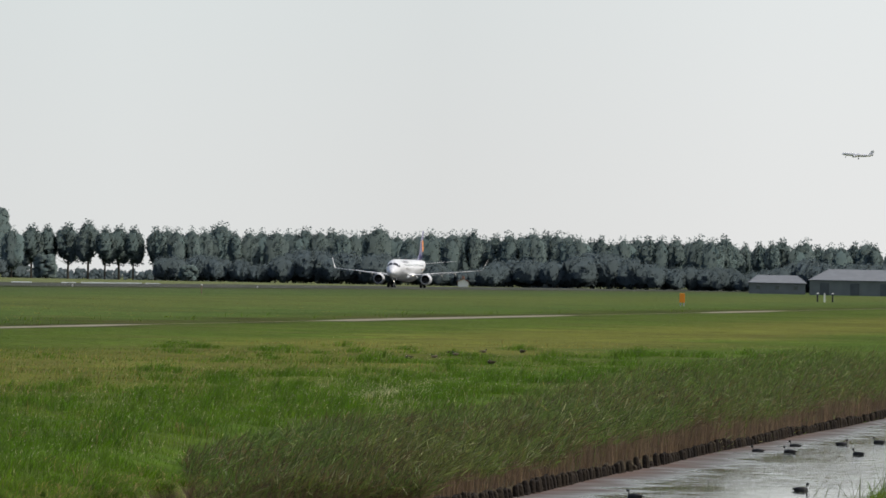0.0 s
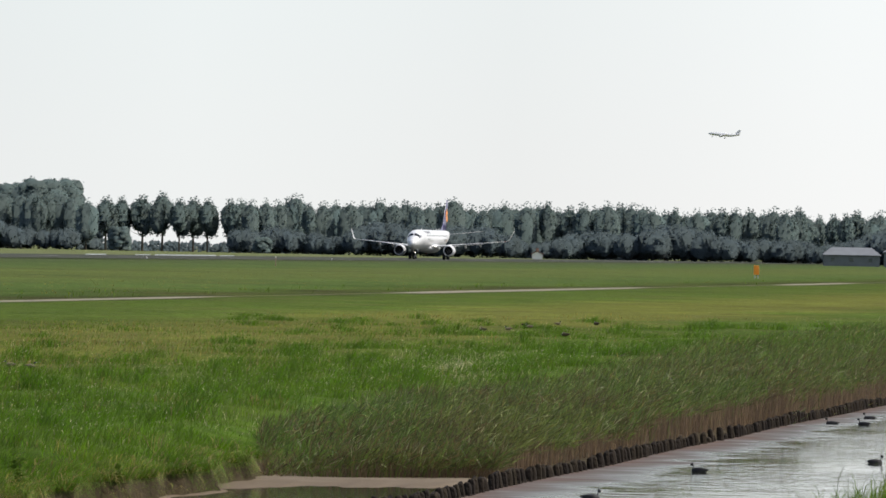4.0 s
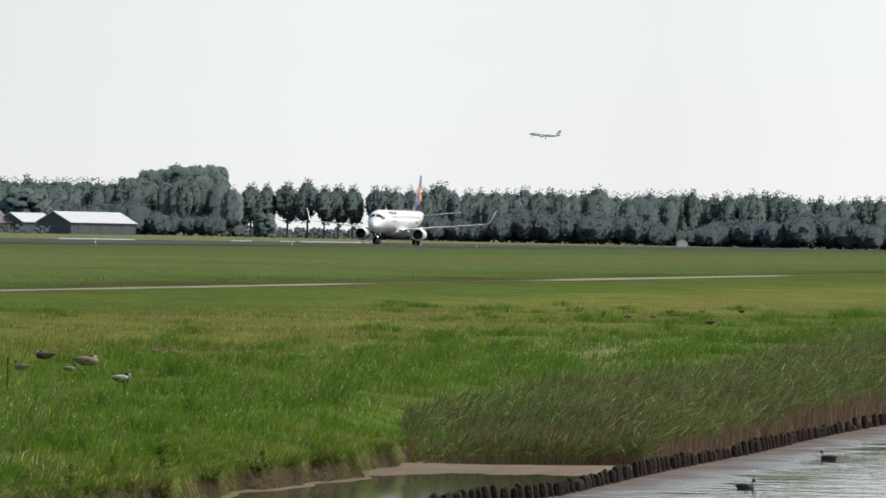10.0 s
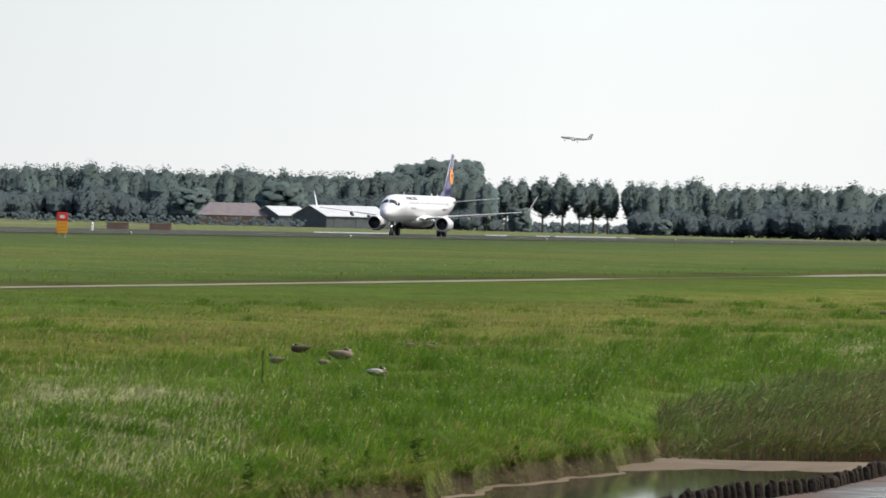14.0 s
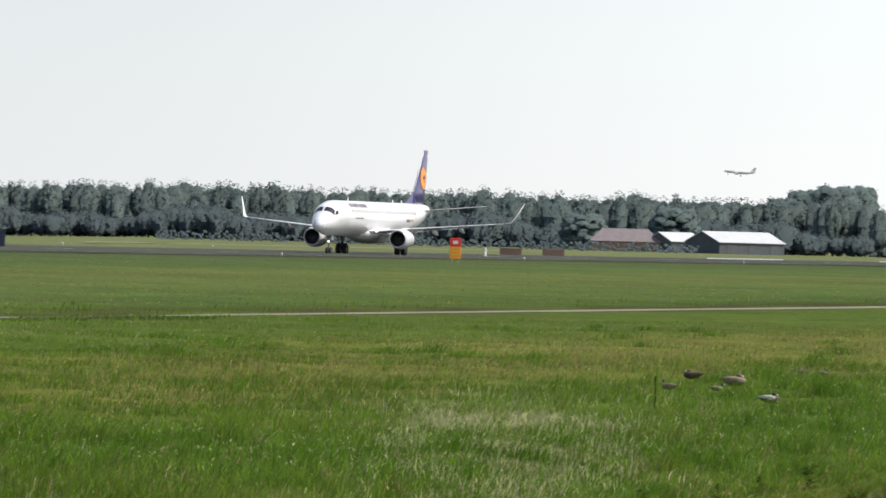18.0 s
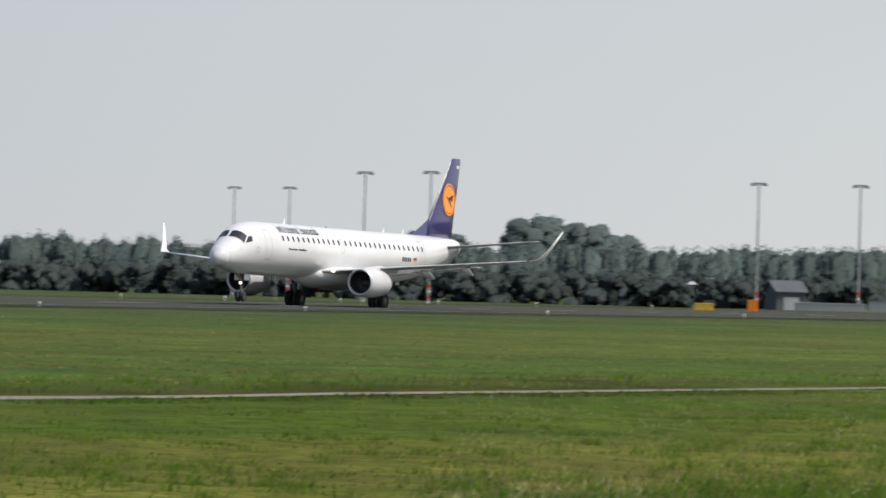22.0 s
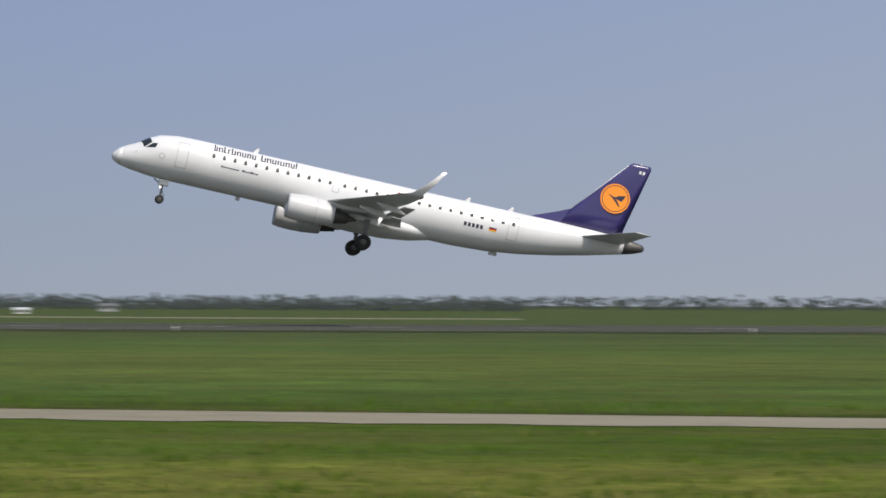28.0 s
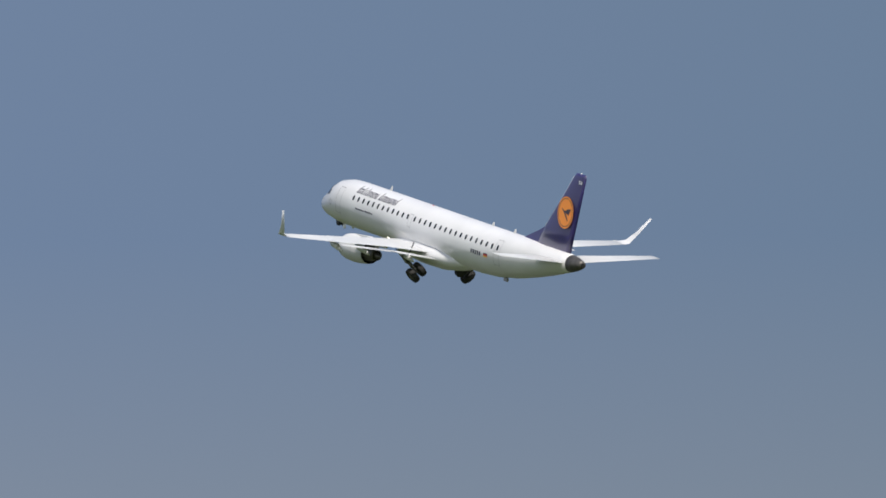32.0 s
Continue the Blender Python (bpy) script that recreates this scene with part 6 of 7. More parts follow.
for b_, d_, w_, e_, r_, wl_, rf_, lab in ((65.58, 1500, 3.6, 1.8, 2.6, "wall_white", "roof_pale", "small white house on the horizon"), (68.5, 1500, 6.4, 2.2, 3.2, "wall_white", "roof_grey", "white house with a grey roof on the horizon"),
                                          (63.58, 1600, 5.4, 1.8, 2.6, "wall_grey", "roof_grey", "grey house on the horizon"), (64.33, 1300, 3.8, 1.0, 1.5, "wall_white", "roof_pale", "low white shed on the horizon"),
                                          (73.3, 1400, 16, 1.4, 2.2, "wall_grey", "roof_pale", "long grey greenhouse on the horizon"), (72.5, 2500, 9, 4.4, 5.6, "wall_grey", "blue", "hall with a blue roof on the horizon"),
                                          (70.0, 900, 5.2, 0.9, 1.4, "wall_brick", "roof_red", "low brick shed beyond the runway"), (71.63, 900, 3.0, 0.9, 1.3, "wall_white", "roof_pale", "low white shed beyond the runway"),
                                          (74.15, 900, 1.9, 1.1, 1.5, "wall_white", "roof_pale", "small white hut beyond the runway"), (81.25, 900, 12, 0.9, 1.4, "wall_grey", "roof_pale", "row of low grey sheds by the trees"),
                                          (45.2, 1600, 7, 1.4, 2.0, "wall_grey", "roof_grey", "grey flat building before the poplars"), (41.7, 1700, 10, 1.6, 2.2, "wall_grey", "roof_pale", "grey flat building before the poplars"),
                                          (40.2, 1700, 10, 2.0, 2.9, "wall_grey", "roof_pale", "grey flat building before the poplars"), (36.2, 1900, 10, 1.4, 2.0, "wall_grey", "roof_grey", "grey long hall in the distance"),
                                          (33.0, 1500, 12, 2.0, 2.8, "wall_grey", "roof_pale", "grey hall in the distance")):
    house("distant_house", b_, d_, w_ * 0.75, 6, e_ * 0.72, r_ * 0.72, wl_, rf_, lab, "house", windows=3 if w_ > 5 else 1)
# far towers of the town
for b_, d_, w_, h_ in ((66.55, 3000, 6.0, 7.8), (66.9, 3200, 10, 3.6), (66.2, 3200, 7, 3.4), (70.5, 3200, 8, 5.0), (67.9, 3300, 9, 3.8)):
    tw_ = new("office_block")
    tw_.matrix_basis = facing(b_, d_)
    part("wall", box_bm(-w_ / 2, -3, -0.5, w_ / 2, 3, h_ - 0.25), M["wall_grey" if w_ > 6.5 else "tower_dark"], tw_)
    part("roof", box_bm(-w_ / 2 - 0.1, -3.1, h_ - 0.25, w_ / 2 + 0.1, 3.1, h_), M["roof_grey"], tw_)
    for i in range(max(2, int(h_ / 1.3))):
        z = 0.8 + i * 1.25
        part("window_band", box_bm(-w_ / 2 + 0.3, -3.05, z, w_ / 2 - 0.3, -3.003, z + 0.6), M["glassdark"], tw_)
    tagged(tw_, "office block on the skyline of the distant town", "building", "town skyline")


def control_tower():
    """The control tower: a dark wedge-shaped shaft, an overhanging cab and a white radar dome."""
    t = new("control_tower")
    t.matrix_basis = facing(29.19, 1500)
    u = 0.1282

    def X(px):
        return (px - 521) * u

    def Z(py):
        return (475 - py) * u + 3.2
    shaft = []
    for x0, x1, y0, y1, py in ((488, 556, -3.4, 3.4, 170), (493, 545, -2.8, 2.8, 235), (497, 530, -2.2, 2.2, 290), (501, 521, -1.5, 1.5, 355), (503, 518, -1.2, 1.2, 500)):
        shaft.append([(X(x0), y0, Z(py)), (X(x1), y0, Z(py)), (X(x1), y1, Z(py)), (X(x0), y1, Z(py))])
    part("shaft", loft_bm(shaft), M["tower_dark"], t, "dark tapering wedge-shaped shaft")
    part("cladding_panel", loft_bm([[(X(546), -2.0, Z(172)), (X(559), -2.0, Z(172)), (X(559), 2.0, Z(172)), (X(546), 2.0, Z(172))],
                                    [(X(533), -2.0, Z(235)), (X(562), -2.0, Z(235)), (X(562), 2.0, Z(235)), (X(533), 2.0, Z(235))]]), M["concrete"], t, "pale grey triangular cladding")
    n = 12

    def oct_(r, py):
        return [(r * math.cos(2 * math.pi * (i + 0.5) / n), r * math.sin(2 * math.pi * (i + 0.5) / n), Z(py)) for i in range(n)]
    part("cab", loft_bm([oct_(4.5, 172), oct_(4.75, 164)]), M["tower_dark"], t, "dark base of the cab")
    glass = part("cab_glazing", loft_bm([oct_(4.75, 163.8), oct_(5.5, 138)]), M["glassgreen"], t, "green tinted outward-leaning windows")
    for i in range(n):
        a = 2 * math.pi * (i + 0.5) / n
        part("mullion", rod_bm((4.8 * math.cos(a), 4.8 * math.sin(a), Z(163.8)), (5.56 * math.cos(a), 5.56 * math.sin(a), Z(138)), 0.12, 0.12, 6), M["tower_dark"], glass)
    part("cab_roof", loft_bm([oct_(5.6, 137.8), oct_(6.05, 132), oct_(6.1, 128), oct_(3.0, 123)]), M["tower_dark"], t, "dark overhanging cab roof")
    part("roof_railing", loft_bm([oct_(5.6, 127.9), oct_(5.6, 124)], False), M["galv"], t)
    bm = bmesh.new()
    bmesh.ops.create_uvsphere(bm, u_segments=28, v_segments=18, radius=3.4, matrix=Matrix.Translation((0, 0, Z(101))))
    dome = part("radar_dome", bm, M["radome"], t, "white spherical radar dome", True)
    for k in range(5):
        z_ = -2.4 + k * 1.2
        r_ = math.sqrt(3.41 ** 2 - z_ ** 2)
        bm = loft_bm([[(r_ * math.cos(2 * math.pi * i / 28), r_ * math.sin(2 * math.pi * i / 28), Z(101) + z_ + o) for i in range(28)] for o in (-0.02, 0.02)], False)
        part("dome_seam", bm, M["concrete"], dome)
    part("dome_ring", rod_bm((0, 0, Z(126)), (0, 0, Z(121)), 2.6, 2.4, 24), M["tower_dark"], t)
    for px, r_ in ((537, 0.85), (549, 0.7)):
        part("column", rod_bm((X(px), 0.5, -0.5), (X(px), 0.5, Z(234)), r_, r_, 14), M["concrete"], t, "grey round column")
    for a, b_ in (((562, 235), (596, 480)), ((577, 300), (572, 480)), ((555, 345), (582, 305)), ((553, 330), (580, 380)), ((580, 395), (548, 470))):
        part("brace", rod_bm((X(a[0]), -0.8, Z(a[1])), (X(b_[0]), -0.8, Z(b_[1])), 0.35, 0.35, 8), M["galv"], t, "steel brace")
    for py, x0, x1 in ((312, 521, 583), (402, 521, 597)):
        part("platform", box_bm(X(x0), -2.2, Z(py), X(x1), 2.2, Z(py) + 0.4, 0.03), M["tower_dark"], t, "dark steel platform")
    for py in (180, 186):
        part("bracket", box_bm(X(478), -0.6, Z(py), X(490), 0.6, Z(py) + 0.35, 0.02), M["galv"], t)
    part("side_mast", rod_bm((X(479), 0, Z(190)), (X(479), 0, Z(128)), 0.25, 0.2, 6), M["galv"], t)
    return tagged(t, "dark wedge-shaped control tower with a white radar dome", "control tower")


control_tower()


def apron_hall():
    h = new("terminal_hall")
    h.matrix_basis = facing(29.75, 1000)
    part("wall", box_bm(-20, -6, -0.4, 14, 6, 2.6), M["tower_dark"], h)
    part("roof", box_bm(-20.3, -6.3, 2.6, 14.3, 6.3, 3.0, 0.04), M["roof_grey"], h)
    part("window_band", box_bm(-19, -6.06, 1.2, 13, -6.004, 1.9), M["glassdark"], h, "long dark tinted window band")
    for i in range(13):
        x = -18 + i * 2.5
        part("mullion", box_bm(x - 0.06, -6.12, 1.1, x + 0.06, -6.064, 2.0), M["galv"], h)
    n = 18
    arc = [(-1.5 + 8.5 * math.cos(math.pi * i / n), 3.0 + 2.9 * math.sin(math.pi * i / n)) for i in range(n + 1)]
    bm = loft_bm([[(8 + x, y, z) for x, z in arc] for y in (-5, 5)], True)
    part("vaulted_roof", bm, M["roof_grey"], h, "curved grey vaulted roof", False)
    tagged(h, "low dark terminal hall with a curved vault", "building")
    p = new("entrance_pavilion")
    p.matrix_basis = facing(28.72, 980)
    part("wall", box_bm(-3.2, -3, -0.3, 3.2, 3, 2.0), M["wall_grey"], p)
    part("roof", box_bm(-3.8, -3.5, 2.0, 3.8, 3.5, 2.35, 0.05), M["roof_pale"], p)
    part("glazing", box_bm(-2.6, -3.06, 0.5, 2.6, -3.004, 1.7), M["glassgreen"], p)
    tagged(p, "pale pavilion with green glazing under the tower", "building")
    g = new("gatehouse")
    g.matrix_basis = facing(28.06, 700)
    part("frame", box_bm(-1.4, -1, -0.2, 1.4, 1, 2.2, 0.03), M["wall_white"], g)
    part("opening", box_bm(-0.9, -1.05, 0, 0.9, -1.004, 1.5), M["black"], g)
    part("roof", box_bm(-1.55, -1.15, 2.2, 1.55, 1.15, 2.32, 0.02), M["roof_pale"], g)
    tagged(g, "small white gatehouse beyond the runway", "hut")


apron_hall()


def light_mast(bearing, d, h, ring_=False):
    m = new("light_mast")
    m.matrix_basis = facing(bearing, d)
    part("pole", rod_bm((0, 0, -0.3), (0, 0, h), 0.19, 0.10, 10), M["galv"], m)
    for k in range(4):
        part("warning_band", rod_bm((0, 0, 0.3 + k * 0.75), (0, 0, 0.65 + k * 0.75), 0.20, 0.20, 10), M["signred" if k % 2 else "wall_white"], m, "red or white warning band")
    part("crossarm", box_bm(-1.0, -0.12, h - 0.1, 1.0, 0.12, h + 0.12, 0.03), M["galv"], m)
    for x in (-0.95, -0.5, 0.5, 0.95):
        part("floodlight", box_bm(x - 0.2, -0.3, h - 0.28 - abs(x) * 0.1, x + 0.2, 0.15, h + 0.02 - abs(x) * 0.1, 0.03), M["metal"], m)
    if ring_:
        part("platform", rod_bm((0, 0, h - 1.2), (0, 0, h - 0.9), 1.4, 1.6, 14), M["galv"], m)
        part("cap", rod_bm((0, 0, h), (0, 0, h + 1.6), 0.5, 0.15, 10), M["galv"], m)
    return tagged(m, "tall grey apron light mast with floodlights", "light mast", "apron light masts")


for B_, d_, h_ in ((24.71, 900, 18.0), (24.14, 900, 18.3), (21.30, 900, 17.8), (20.42, 900, 17.4), (25.84, 1100, 18.2), (25.36, 1100, 18.4), (28.56, 1300, 21.5)):
    light_mast(B_, d_, h_)
light_mast(28.68, 1300, 18.2, True)


def distance_sign(bearing, d, w, h, lines, label, top=True):
    s = new("airfield_sign")
    s.matrix_basis = facing(bearing, d)
    for x in (-w * 0.3, w * 0.3):
        part("leg", rod_bm((x, 0, -0.1), (x, 0, 0.35), 0.04, 0.04, 8), M["galv"], s)
    part("panel", box_bm(-w / 2, -0.06, 0.28, w / 2, 0.06, h, 0.02), M["signorange"], s, "orange panel")
    if top:
        part("header_panel", box_bm(-w / 2, -0.075, h * 0.66, w / 2, 0.075, h + 0.02, 0.02), M["signred"], s, "red header panel")
        part("text_bar", box_bm(-w * 0.22, -0.085, h * 0.77, w * 0.22, -0.077, h * 0.9), M["wall_white"], s)
    for i in range(lines):
        z = 0.40 + i * (h * 0.62 - 0.4) / max(1, lines - 1)
        part("text_bar", box_bm(-w * 0.4, -0.072, z - 0.045, w * 0.4, -0.062, z + 0.045), M["yellow"], s, "yellow writing bar")
    return tagged(s, label, "sign")


distance_sign(15.80, 479, 0.80, 1.80, 4, "orange airfield sign with a red header in the grass")
distance_sign(6.32, 520, 0.42, 1.0, 0, "small orange marker board in the grass", False)


def marker_post(bearing, d, h, mat, label, r=0.09):
    p = new("marker_post")
    p.matrix_basis = facing(bearing, d)
    part("post", rod_bm((0, 0, -0.1), (0, 0, h), r, r * 0.8, 8), M[mat], p)
    part("cap", rod_bm((0, 0, h), (0, 0, h + 0.12), r * 1.3, r * 0.6, 8), M["wall_white" if mat != "wall_white" else "metal"], p)
    return tagged(p, label, "post", "marker posts")


marker_post(10.485, 600, 0.75, "wall_brick", "thin rust-red marker post in the grass", 0.045)
marker_post(15.54, 680, 0.75, "wall_white", "stout white marker post beside the runway", 0.14)
for b_ in (5.02, 5.09, 5.15):
    marker_post(b_, 740, 0.9, "wall_white" if b_ == 5.09 else "black", "small post beside the far track", 0.1)
for b_ in (17.9, 19.2, 22.2, 23.2, 24.05, 24.9, 25.9, 26.8, 28.0, 29.3, 30.6, 32.4, 34.2, 36.0, 38.1, 40.0, 42.1, 44.2, 46.3, 48.5, 51):
    marker_post(b_, float(polar_edge([b_], 212.0, EDGE_BEARINGS, EDGE_FAR * 1.01)[0]), 0.25, "galv", "low grey runway edge light", 0.06)
for b_ in (10, 11.6, 13.3, 15.2, 17.3, 19.9, 21.4, 23.1, 25.2, 27.5, 30, 33, 36.3, 40, 44, 48, 53, 58, 63, 68, 73):
    marker_post(b_, float(polar_edge([b_], 154.0, EDGE_BEARINGS, EDGE_NEAR * 1.01)[0]), 0.18, "galv", "low grey runway edge light", 0.05)


def block(name, bearing, d, w, dp, h, mat, label, category, ribs=4, top="roof_grey", turn=0):
    """A container or boarded enclosure: ribbed walls and a lid."""
    c = new(name)
    c.matrix_basis = facing(bearing, d, turn)
    part("body", box_bm(-w / 2, -dp / 2, -0.1, w / 2, dp / 2, h, 0.03), M[mat], c)
    part("lid", box_bm(-w / 2 - 0.04, -dp / 2 - 0.04, h, w / 2 + 0.04, dp / 2 + 0.04, h + 0.08, 0.02), M[top], c)
    for i in range(ribs):
        x = -w / 2 + (i + 0.5) * w / ribs
        part("rib", box_bm(x - 0.05, -dp / 2 - 0.05, 0.05, x + 0.05, -dp / 2 - 0.002, h - 0.05), M[mat], c)
    return tagged(c, label, category)


block("container", 19.80, 560, 2.0, 1.6, 1.32, "blue", "dark blue equipment container beyond the runway", "container", top="blue")
block("blast_wall", 20.66, 700, 7.5, 0.6, 1.6, "wall_grey", "long grey boarded blast wall", "wall", 8, "wall_grey")
block("container", 20.23, 715, 2.6, 1.8, 1.75, "wall_grey", "grey container beside the blast wall", "container", 3)
for b_ in (14.95, 15.32):
    block("barrier_board", b_, 780, 2.6, 0.3, 0.75, "wall_brick", "low reddish barrier board in the grass", "barrier", 3, "wall_brick")
block("barrier_board", 21.75, 560, 1.6, 0.3, 0.55, "yellow", "low yellow board beside the apron", "barrier", 2, "yellow")
block("equipment_cover", 21.33, 560, 0.85, 0.6, 0.95, "signorange", "orange cover over equipment beside the apron", "cover", 2, "signorange")
block("barrier_board", 37.93, 604, 1.6, 0.4, 0.85, "yellow", "orange-yellow board beyond the runway", "barrier", 2, "yellow")
block("equipment_box", 35.11, 520, 0.9, 0.6, 0.7, "wall_grey", "small grey equipment box beside the runway", "box", 2)
block("equipment_box", 32.3, 520, 1.0, 0.6, 0.7, "wall_grey", "small grey equipment box beside the runway", "box", 2)


def windsock():
    w_ = new("windsock")
    w_.matrix_basis = facing(25.46, 700)
    part("pole", rod_bm((0, 0, -0.2), (0, 0, 4.3), 0.06, 0.04, 8), M["galv"], w_)
    for k in range(5):
        a = Vector((-0.02 - k * 0.44, 0, 4.25 - k * 0.17))
        b_ = Vector((-0.44 - k * 0.44, 0, 4.08 - k * 0.19))
        part("sleeve_ring", rod_bm(a, b_, 0.34 - k * 0.04, 0.30 - k * 0.04, 12), M["signred" if k % 2 == 0 else "wall_white"], w_, "red or white band of the sleeve")
    tagged(w_, "red and white windsock on a thin pole", "windsock")


windsock()


def tower_crane():
    c = new("tower_crane")
    c.matrix_basis = facing(41.38, 2000)
    part("mast", rod_bm((0, 0, -0.5), (0, 0, 14), 0.35, 0.3, 6), M["galv"], c)
    part("jib", box_bm(-6, -0.25, 13.6, 16, 0.25, 14.1, 0.05), M["galv"], c)
    part("counterweight", box_bm(-6, -0.5, 12.9, -4.6, 0.5, 13.6, 0.05), M["concrete"], c)
    part("apex", rod_bm((0, 0, 14), (0, 0, 15.4), 0.2, 0.05, 6), M["galv"], c)
    tagged(c, "pale tower crane above the distant poplars", "crane")
    m = new("radar_mast")
    m.matrix_basis = facing(44.22, 2600)
    part("column", rod_bm((0, 0, -0.5), (0, 0, 10.5), 1.0, 0.7, 10), M["concrete"], m)
    part("head", rod_bm((0, 0, 10.5), (0, 0, 13.2), 1.7, 2.2, 14), M["tower_dark"], m)
    part("cap", rod_bm((0, 0, 13.2), (0, 0, 16.0), 0.6, 0.2, 8), M["galv"], m)
    tagged(m, "slender radar mast rising over the trees", "tower")


tower_crane()


def truck(bearing, d, length, body_mat, cab_mat, label, h=2.2, turn=0, box_body=False):
    t = new("truck")
    t.matrix_basis = facing(bearing, d, turn)
    L = length
    part("chassis", box_bm(-L / 2, -0.9, 0.45, L / 2, 0.9, 0.7, 0.04), M["metal"], t)
    cab = part("cab", loft_bm([[(-L / 2, y, 0.6), (-L / 2 + 1.7, y, 0.6), (-L / 2 + 1.7, y, h), (-L / 2 + 0.35, y, h), (-L / 2, y, 1.35)] for y in (-1, 1)]), M[cab_mat], t)
    part("side_window", box_bm(-L / 2 + 0.45, -1.03, 1.35, -L / 2 + 1.35, -1.004, h - 0.2), M["glassdark"], cab)
    if box_body:
        part("box_body", box_bm(-L / 2 + 1.85, -1.05, 0.72, L / 2, 1.05, h + 0.25, 0.04), M[body_mat], t)
    else:
        part("tipper_body", loft_bm([[(-L / 2 + 2.0, y * k, z) for y, z in ((-1.0, 0.75), (1.0, 0.75), (1.1, h), (-1.1, h))] for k in (1,)] + [[(L / 2 + o, y, z) for y, z in ((-1.0, 0.75), (1.0, 0.75), (1.1, h), (-1.1, h))] for o in (0.25,)]), M[body_mat], t)
    for x in (-L / 2 + 0.8, L / 2 - 1.7, L / 2 - 0.7):
        for y in (-0.8, 0.8):
            w_ = part("wheel", rod_bm((x, y - 0.15, 0.42), (x, y + 0.15, 0.42), 0.42, 0.42, 16), M["tyre"], t)
            part("hub", rod_bm((x, y - 0.17, 0.42), (x, y + 0.17, 0.42), 0.18, 0.18, 10), M["galv"], w_)
    return tagged(t, label, "truck")


truck(40.56, 760, 6.4, "signorange", "wall_dark", "orange tipper truck driving beyond the runway", 2.2)
truck(40.78, 735, 3.4, "wall_white", "wall_white", "small white van beyond the runway", 1.6, box_body=True)
truck(42.70, 700, 4.6, "roof_pale", "yellow", "truck with a bright pale box body", 1.7, box_body=True)


def car(bearing, d, mat, label, s=1.0, turn=0):
    c = new("car")
    c.matrix_basis = facing(bearing, d, turn)
    part("body", loft_bm([[(x * s, y, z * s) for x, z in ((-2.1, 0.3), (2.1, 0.3), (2.15, 0.75), (1.2, 0.9), (0.7, 1.4), (-1.1, 1.42), (-1.9, 0.95), (-2.15, 0.8))] for y in (-0.85, 0.85)]), M[mat], c)
    part("side_glass", loft_bm([[(x * s, y, z * s) for x, z in ((-1.5, 0.95), (0.95, 0.95), (0.62, 1.3), (-1.05, 1.32))] for y in (-0.862, -0.858)]), M["glassdark"], c)
    for x in (-1.35, 1.35):
        for y in (-0.75, 0.75):
            w_ = part("wheel", rod_bm((x * s, y - 0.1, 0.32), (x * s, y + 0.1, 0.32), 0.32, 0.32, 14), M["tyre"], c)
            part("hub", rod_bm((x * s, y - 0.11, 0.32), (x * s, y + 0.11, 0.32), 0.16, 0.16, 8), M["galv"], w_)
    return tagged(c, label, "car")


for b_, d_, m_ in ((51.7, 900, "wall_grey"), (50.85, 900, "wall_grey"), (50.4, 900, "wall_white"), (68.86, 1000, "wall_grey"), (68.33, 1000, "wall_grey"),
                   (67.86, 1000, "wall_white"), (65.0, 1000, "wall_white"), (66.2, 1000, "wall_grey"), (71.93, 900, "wall_brick"), (42.3, 1100, "wall_grey"), (76.72, 800, "wall_grey")):
    car(b_, d_, m_, {"wall_white": "white parked car beyond the runway", "wall_grey": "grey parked car beyond the runway", "wall_brick": "dull red parked car beyond the runway"}[m_], 0.9)

# a car park under the far trees
cp = random.Random(12)
for b0, b1, d_, gap_ in ((39.2, 43.4, 1850, 0.13), (33.0, 36.4, 1900, 0.24)):
    b_ = b0
    while b_ < b1:
        m_ = cp.choice(("wall_white", "wall_grey", "wall_grey", "wall_dark", "blue"))
        car(b_, d_ + cp.uniform(-40, 40), m_, {"wall_white": "white car in a distant car park", "wall_grey": "grey car in a distant car park", "wall_dark": "dark car in a distant car park", "blue": "dark blue car in a distant car park"}[m_], 1.1, cp.choice((0, 20, 70, 90)))
        b_ += gap_ * cp.uniform(0.6, 1.5)
# leaf belt added to darken the ground into a bluish haze band
belt("car_park_hedge", 36.2, 43.8, 1980, ([36, 39, 40, 44], [2.4, 3.2, 4.6, 4.6]), 2600, "grey-green leaf belt added as the dark hazy band behind the car park", size=0.6, mat=M["wood"])

# shrubs and trees that stand apart
shrub = make_tree("round_shrub", 0.62, "round", 41, 0.0, 2600)
tagged(shrub, "dense round shrub with haze painted into its leaves", "shrub", "round shrubs")
for b_, d_, h_, g_ in ((11.84, 1500, 5.8, 0.8), (42.14, 800, 2.6, 1.0), (42.46, 760, 1.6, 1.1), (42.07, 760, 2.0, 1.0), (14.7, 1500, 8.5, 1.1), (13.9, 1540, 10.5, 1.0), (10.6, 1560, 4.0, 1.0),
                       (47.6, 1500, 4.2, 1.1), (46.9, 1500, 4.6, 1.1), (49.6, 1500, 3.6, 1.0), (50.0, 1550, 3.4, 1.0)):
    plant(shrub, foot(b_, d_), h_, b_, g_)
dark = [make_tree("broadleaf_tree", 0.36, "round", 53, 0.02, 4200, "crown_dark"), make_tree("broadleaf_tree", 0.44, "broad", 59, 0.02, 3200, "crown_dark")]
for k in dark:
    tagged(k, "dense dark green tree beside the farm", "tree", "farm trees")
